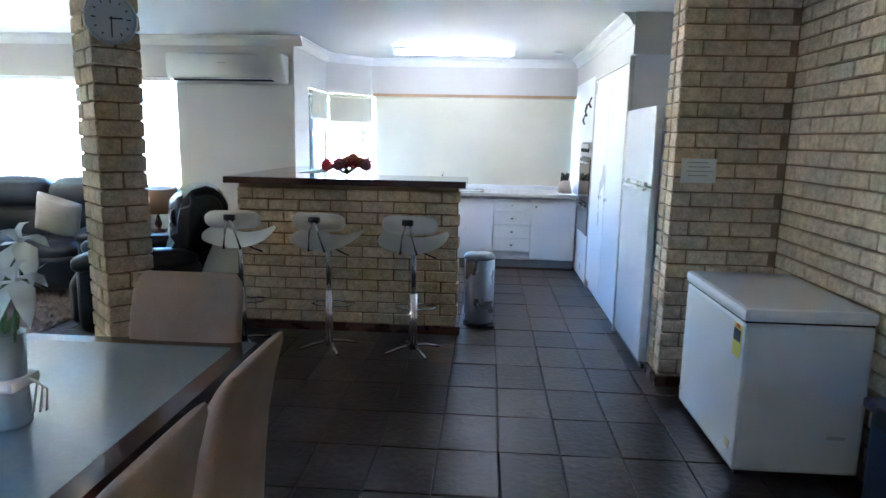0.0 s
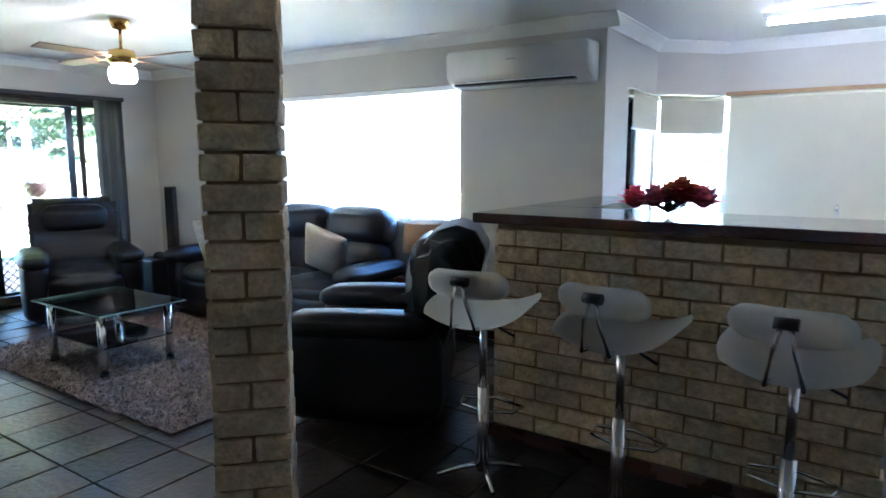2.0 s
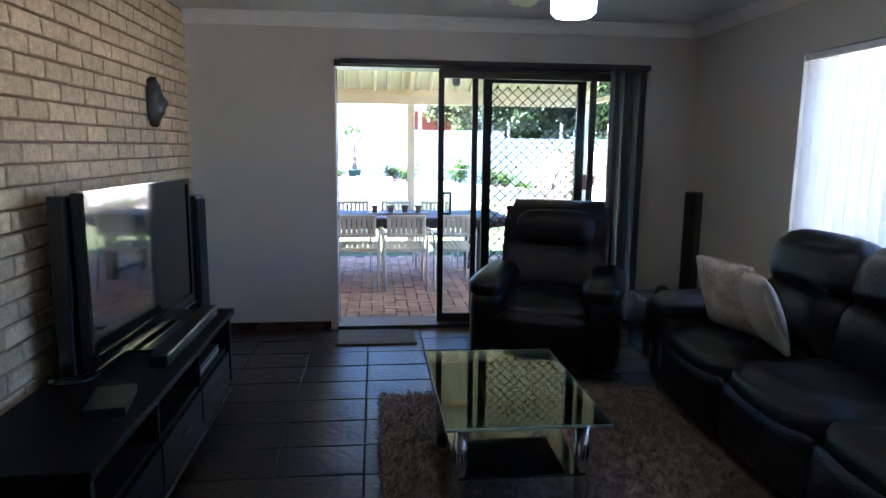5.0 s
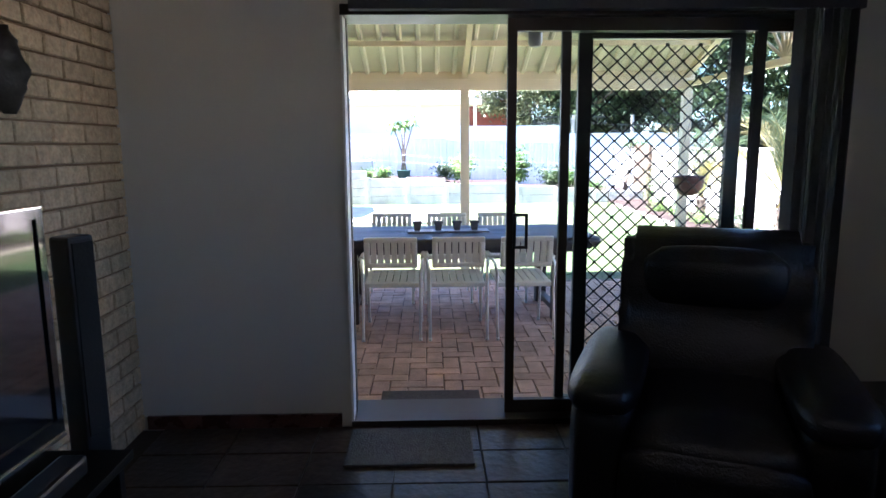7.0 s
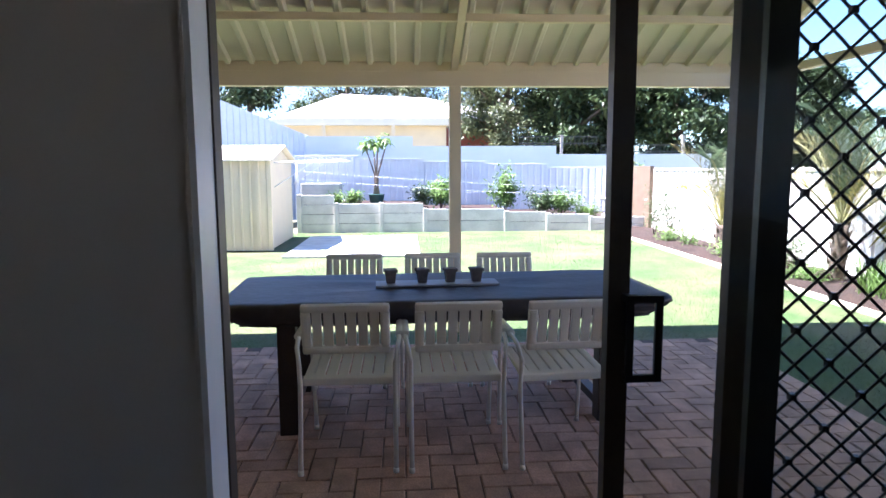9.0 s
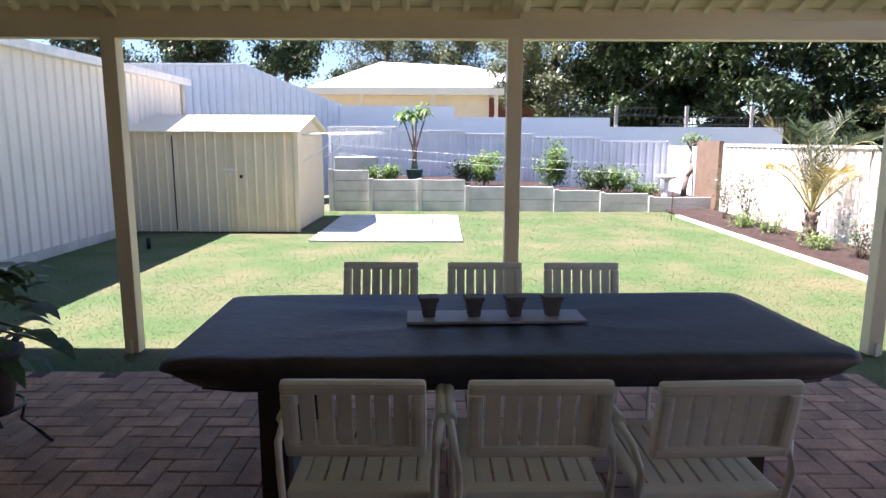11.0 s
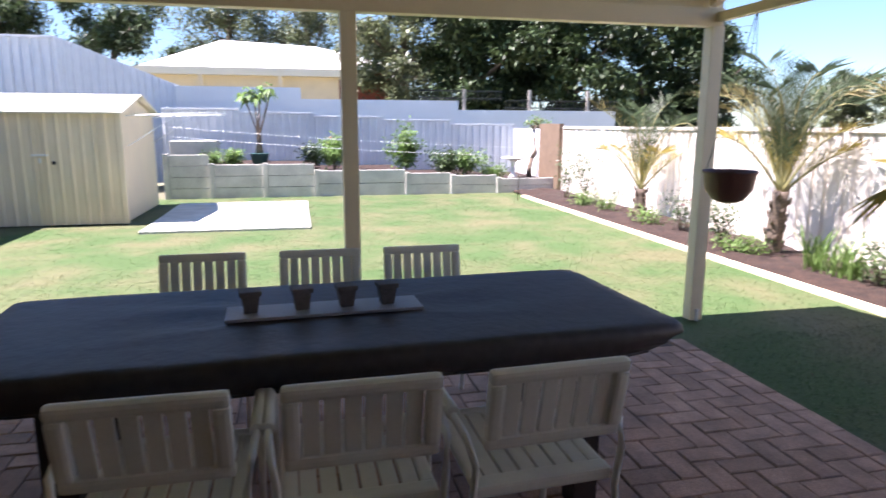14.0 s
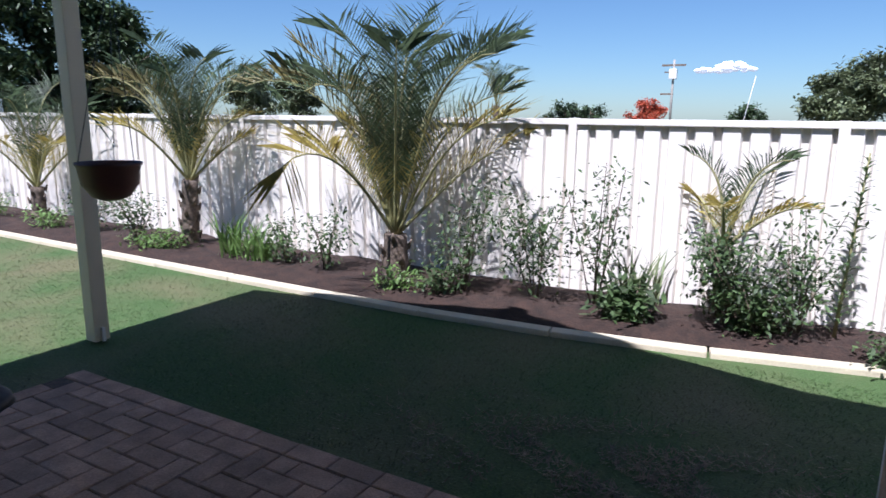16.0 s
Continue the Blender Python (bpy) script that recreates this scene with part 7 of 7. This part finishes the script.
def piece_mesh(name, L, D, H, mtl, seed=0, c=0.004):
    v, f = piece_verts(L, D, H, c, random.Random(seed))
    me = bpy.data.meshes.new(name)
    me.from_pydata(v, [], f)
    me.materials.append(mtl)
    return me


BR = {}


def brick_mesh(L, D=0.05):
    k = random.randrange(4)
    key_ = (round(L, 3), D, k)
    if key_ not in BR:
        BR[key_] = piece_mesh("brick", L, D, BH, M_BRICK, k * 7 + 1, 0.005)
    return BR[key_]


def brick_face(wall, m, length, z0, z1, D, near=None, half0=0):
    """Stretcher bond on a face: local x along it, -y out of it, the core behind."""
    rest_v, rest_f, n = [], [], 0
    course = 0
    z = z0
    while z + BH <= z1 + 0.03:
        x = -(BL + J) / 2 if (course + half0) % 2 else 0.0
        while x < length - 0.03:
            a, b = max(x, 0.0), min(x + BL, length)
            if b - a > 0.03:
                if (near is None or near(a, z)) and n < 300:
                    o = part("brick", brick_mesh(b - a, D), None, wall)
                    o.matrix_local = m @ pose(a, 0, z)
                    n += 1
                else:
                    v, f = piece_verts(b - a, D, BH, 0.005, random)
                    k = len(rest_v)
                    rest_v += [tuple(m @ (Vector(q) + Vector((a, 0, z)))) for q in v]
                    rest_f += [tuple(k + i for i in q) for q in f]
            x += BL + J
        z += BH + J
        course += 1
    if rest_v:
        tagged(joined("brickwork", rest_v, rest_f, M_BRICK_S, wall), kind="stuff")


M_BRICK_S = mat("cream_brick_rest", (0.60, 0.455, 0.29), 0.85, var=0.2, scale=22, bump=0.6, fine=90, island=0.12)
# television wall: face at y = 3.18, seen from the north
brick_face(wall_tv, pose(-3.65, 3.15, 0, 0, 0, 180), 3.80, 0.0, CZ, 0.03, near=lambda a, z: 1.2 < a < 3.6 and z > 0.4)
# dining wall: face at x = 1.50, seen from the west
brick_face(wall_east, pose(1.53, 4.65, 0, 0, 0, -90), 6.6, 0.0, CZ, 0.03, near=lambda a, z: a < 2.6)
# wall end beside the fridge: two leaves and the open end
brick_face(wall_nib, pose(0.868, 4.76, 0), 0.63, 0.0, CZ, 0.11)
brick_face(wall_nib, pose(0.885, 4.79, 0), 0.6, 0.0, CZ, 0.005, near=lambda a, z: False)
brick_face(wall_nib, pose(0.89, 4.90, 0, 0, 0, -90), 0.115, 0.0, CZ, 0.022, half0=1)

# bar wall
bar = structure("wall_bar_brick", boxes((-2.09, 5.545, 0, -0.425, 5.64, 1.13), (-2.09, 5.64, 0, -1.99, NY, 1.13)), M_MORTAR, "low cream brick bar wall", "wall")
brick_face(bar, pose(-2.10, 5.64, 0.066), 1.69, 0.0, 1.04, 0.11)
brick_face(bar, pose(-2.08, NY, 0.066, 0, 0, -90), 1.48, 0.0, 1.04, 0.02, half0=1)

# square column set across the corner
col = structure("column_brick", boxes((-0.35, -0.10, 0, -0.015, 0.10, CZ)), M_MORTAR, "free-standing cream face brick column", "column")
col.matrix_world = pose(-2.045, 3.930, 0, 0, 0, -45)
random.seed(12)


def block_mesh(L, W, seed):
    v, f = [], []
    c = 0.005
    r = random.Random(seed)
    bm = boxes((0, 0, 0, L, W, BH), bevel=0.0)
    bmesh.ops.bevel(bm, geom=bm.edges[:], offset=c, segments=1, affect="EDGES")
    for q in bm.verts:
        q.co += Vector((r.uniform(-1, 1), r.uniform(-1, 1), r.uniform(-1, 1))) * 0.0018
    return mesh_of("brick", bm, M_BRICK)


cm = [[block_mesh(0.11, 0.23, k), block_mesh(0.23, 0.11, k + 5)] for k in range(4)]
z, k = 0.0, 0
while z < CZ - 0.01:
    m3 = cm[random.randrange(4)]
    rows = ((0, -0.11, -0.115), (1, -0.35, -0.115), (1, -0.35, 0.005)) if k % 2 else ((1, -0.23, -0.115), (1, -0.23, 0.005), (0, -0.35, -0.115))
    for kind_, x, y in rows:
        part("brick", cm[random.randrange(4)][kind_], None, col).matrix_local = pose(x + random.uniform(-0.002, 0.002), y + random.uniform(-0.002, 0.002), z, 0, 0, random.uniform(-0.4, 0.4))
    z += BH + J
    k += 1

# slate tiles
TX, TY = 0.293, 0.405
tm = [piece_mesh("tile", TX - 0.008, 0.012, TY - 0.008, M_SLATE, 40 + k, 0.003) for k in range(5)]
lay = Matrix(((1, 0, 0, 0), (0, 0, 1, 0), (0, -1, 0, 0), (0, 0, 0, 1)))
rv, rf, n = [], [], 0
for i in range(-25, 7):
    for j in range(-15, 14):
        x, y = -0.12 + i * TX, 4.09 + j * TY
        if x < WX + 0.0 or x + TX > 1.53 or y + TY > 8.5 or (y + TY > NY + 0.1 and x < -2.2) or (y < 3.18 and x < -3.65) or y < -1.95:
            continue
        m = Matrix.Translation((x + 0.004, y + 0.004, -0.0125)) @ pose(0, 0, 0, random.uniform(-0.12, 0.12), random.uniform(-0.12, 0.12), random.uniform(-0.2, 0.2)) @ lay
        near = (-1.6 < x < 0.95 and 2.3 < y < 5.4) or (-7.4 < x < -3.4 and 3.5 < y < 4.9)
        if near and n < 300:
            part("tile", tm[random.randrange(5)], None, ground_floor).matrix_local = m
            n += 1
        else:
            v, f = piece_verts(TX - 0.008, 0.012, TY - 0.008, 0.003, random)
            k = len(rv)
            rv += [tuple(m @ Vector(q)) for q in v]
            rf += [tuple(k + a for a in q) for q in f]
tagged(joined("tile_field", rv, rf, M_SLATE_S, ground_floor), kind="stuff")

# herringbone pavers
PU = 0.1165
pav = tagged(new("pavement_patio"), "red clay pavers laid in herringbone", "pavement", kind="structure")
pm = [[piece_mesh("paver", 2 * PU - 0.006, 0.02, PU - 0.006, M_PAVER, 60 + k, 0.005), piece_mesh("paver", PU - 0.006, 0.02, 2 * PU - 0.006, M_PAVER, 70 + k, 0.005)] for k in range(4)]
cells = []
for i in range(0, 34):
    for j in range(-85, 37):
        k = (i - j) % 4
        x, y = -11.44 + i * PU, 3.0 + j * PU
        if k == 0:
            w, h, kind_ = 2 * PU, PU, 0
        elif k == 3:
            w, h, kind_ = PU, 2 * PU, 1
        else:
            continue
        if y + h > 7.20 or x + w > WO:
            if y + PU > 7.20 or x + PU > WO:
                continue
            w, h, kind_ = PU, PU, 2
        cells.append((math.hypot(x + 8.7, y - 5.0), x, y, w, h, kind_))
for i in range(16):
    cells.append((9.0 if i > 4 else 2.0, -11.44 + i * 2 * PU, 7.197, 2 * PU, PU, 0))
cells.sort()
rv, rf = [], []
for n, (d, x, y, w, h, kind_) in enumerate(cells):
    m = Matrix.Translation((x + 0.003, y + 0.003, G - 0.02 + random.uniform(-0.002, 0.001))) @ pose(0, 0, 0, random.uniform(-0.5, 0.5), random.uniform(-0.5, 0.5), random.uniform(-0.5, 0.5)) @ lay
    if n < 300 and kind_ < 2:
        part("paver", pm[random.randrange(4)][kind_], None, pav).matrix_local = m
    else:
        v, f = piece_verts(w - 0.006, 0.02, h - 0.006, 0.005, random)
        k = len(rv)
        rv += [tuple(m @ Vector(q)) for q in v]
        rf += [tuple(k + a for a in q) for q in f]
tagged(joined("paver_field", rv, rf, M_PAVER_S, pav), kind="stuff")
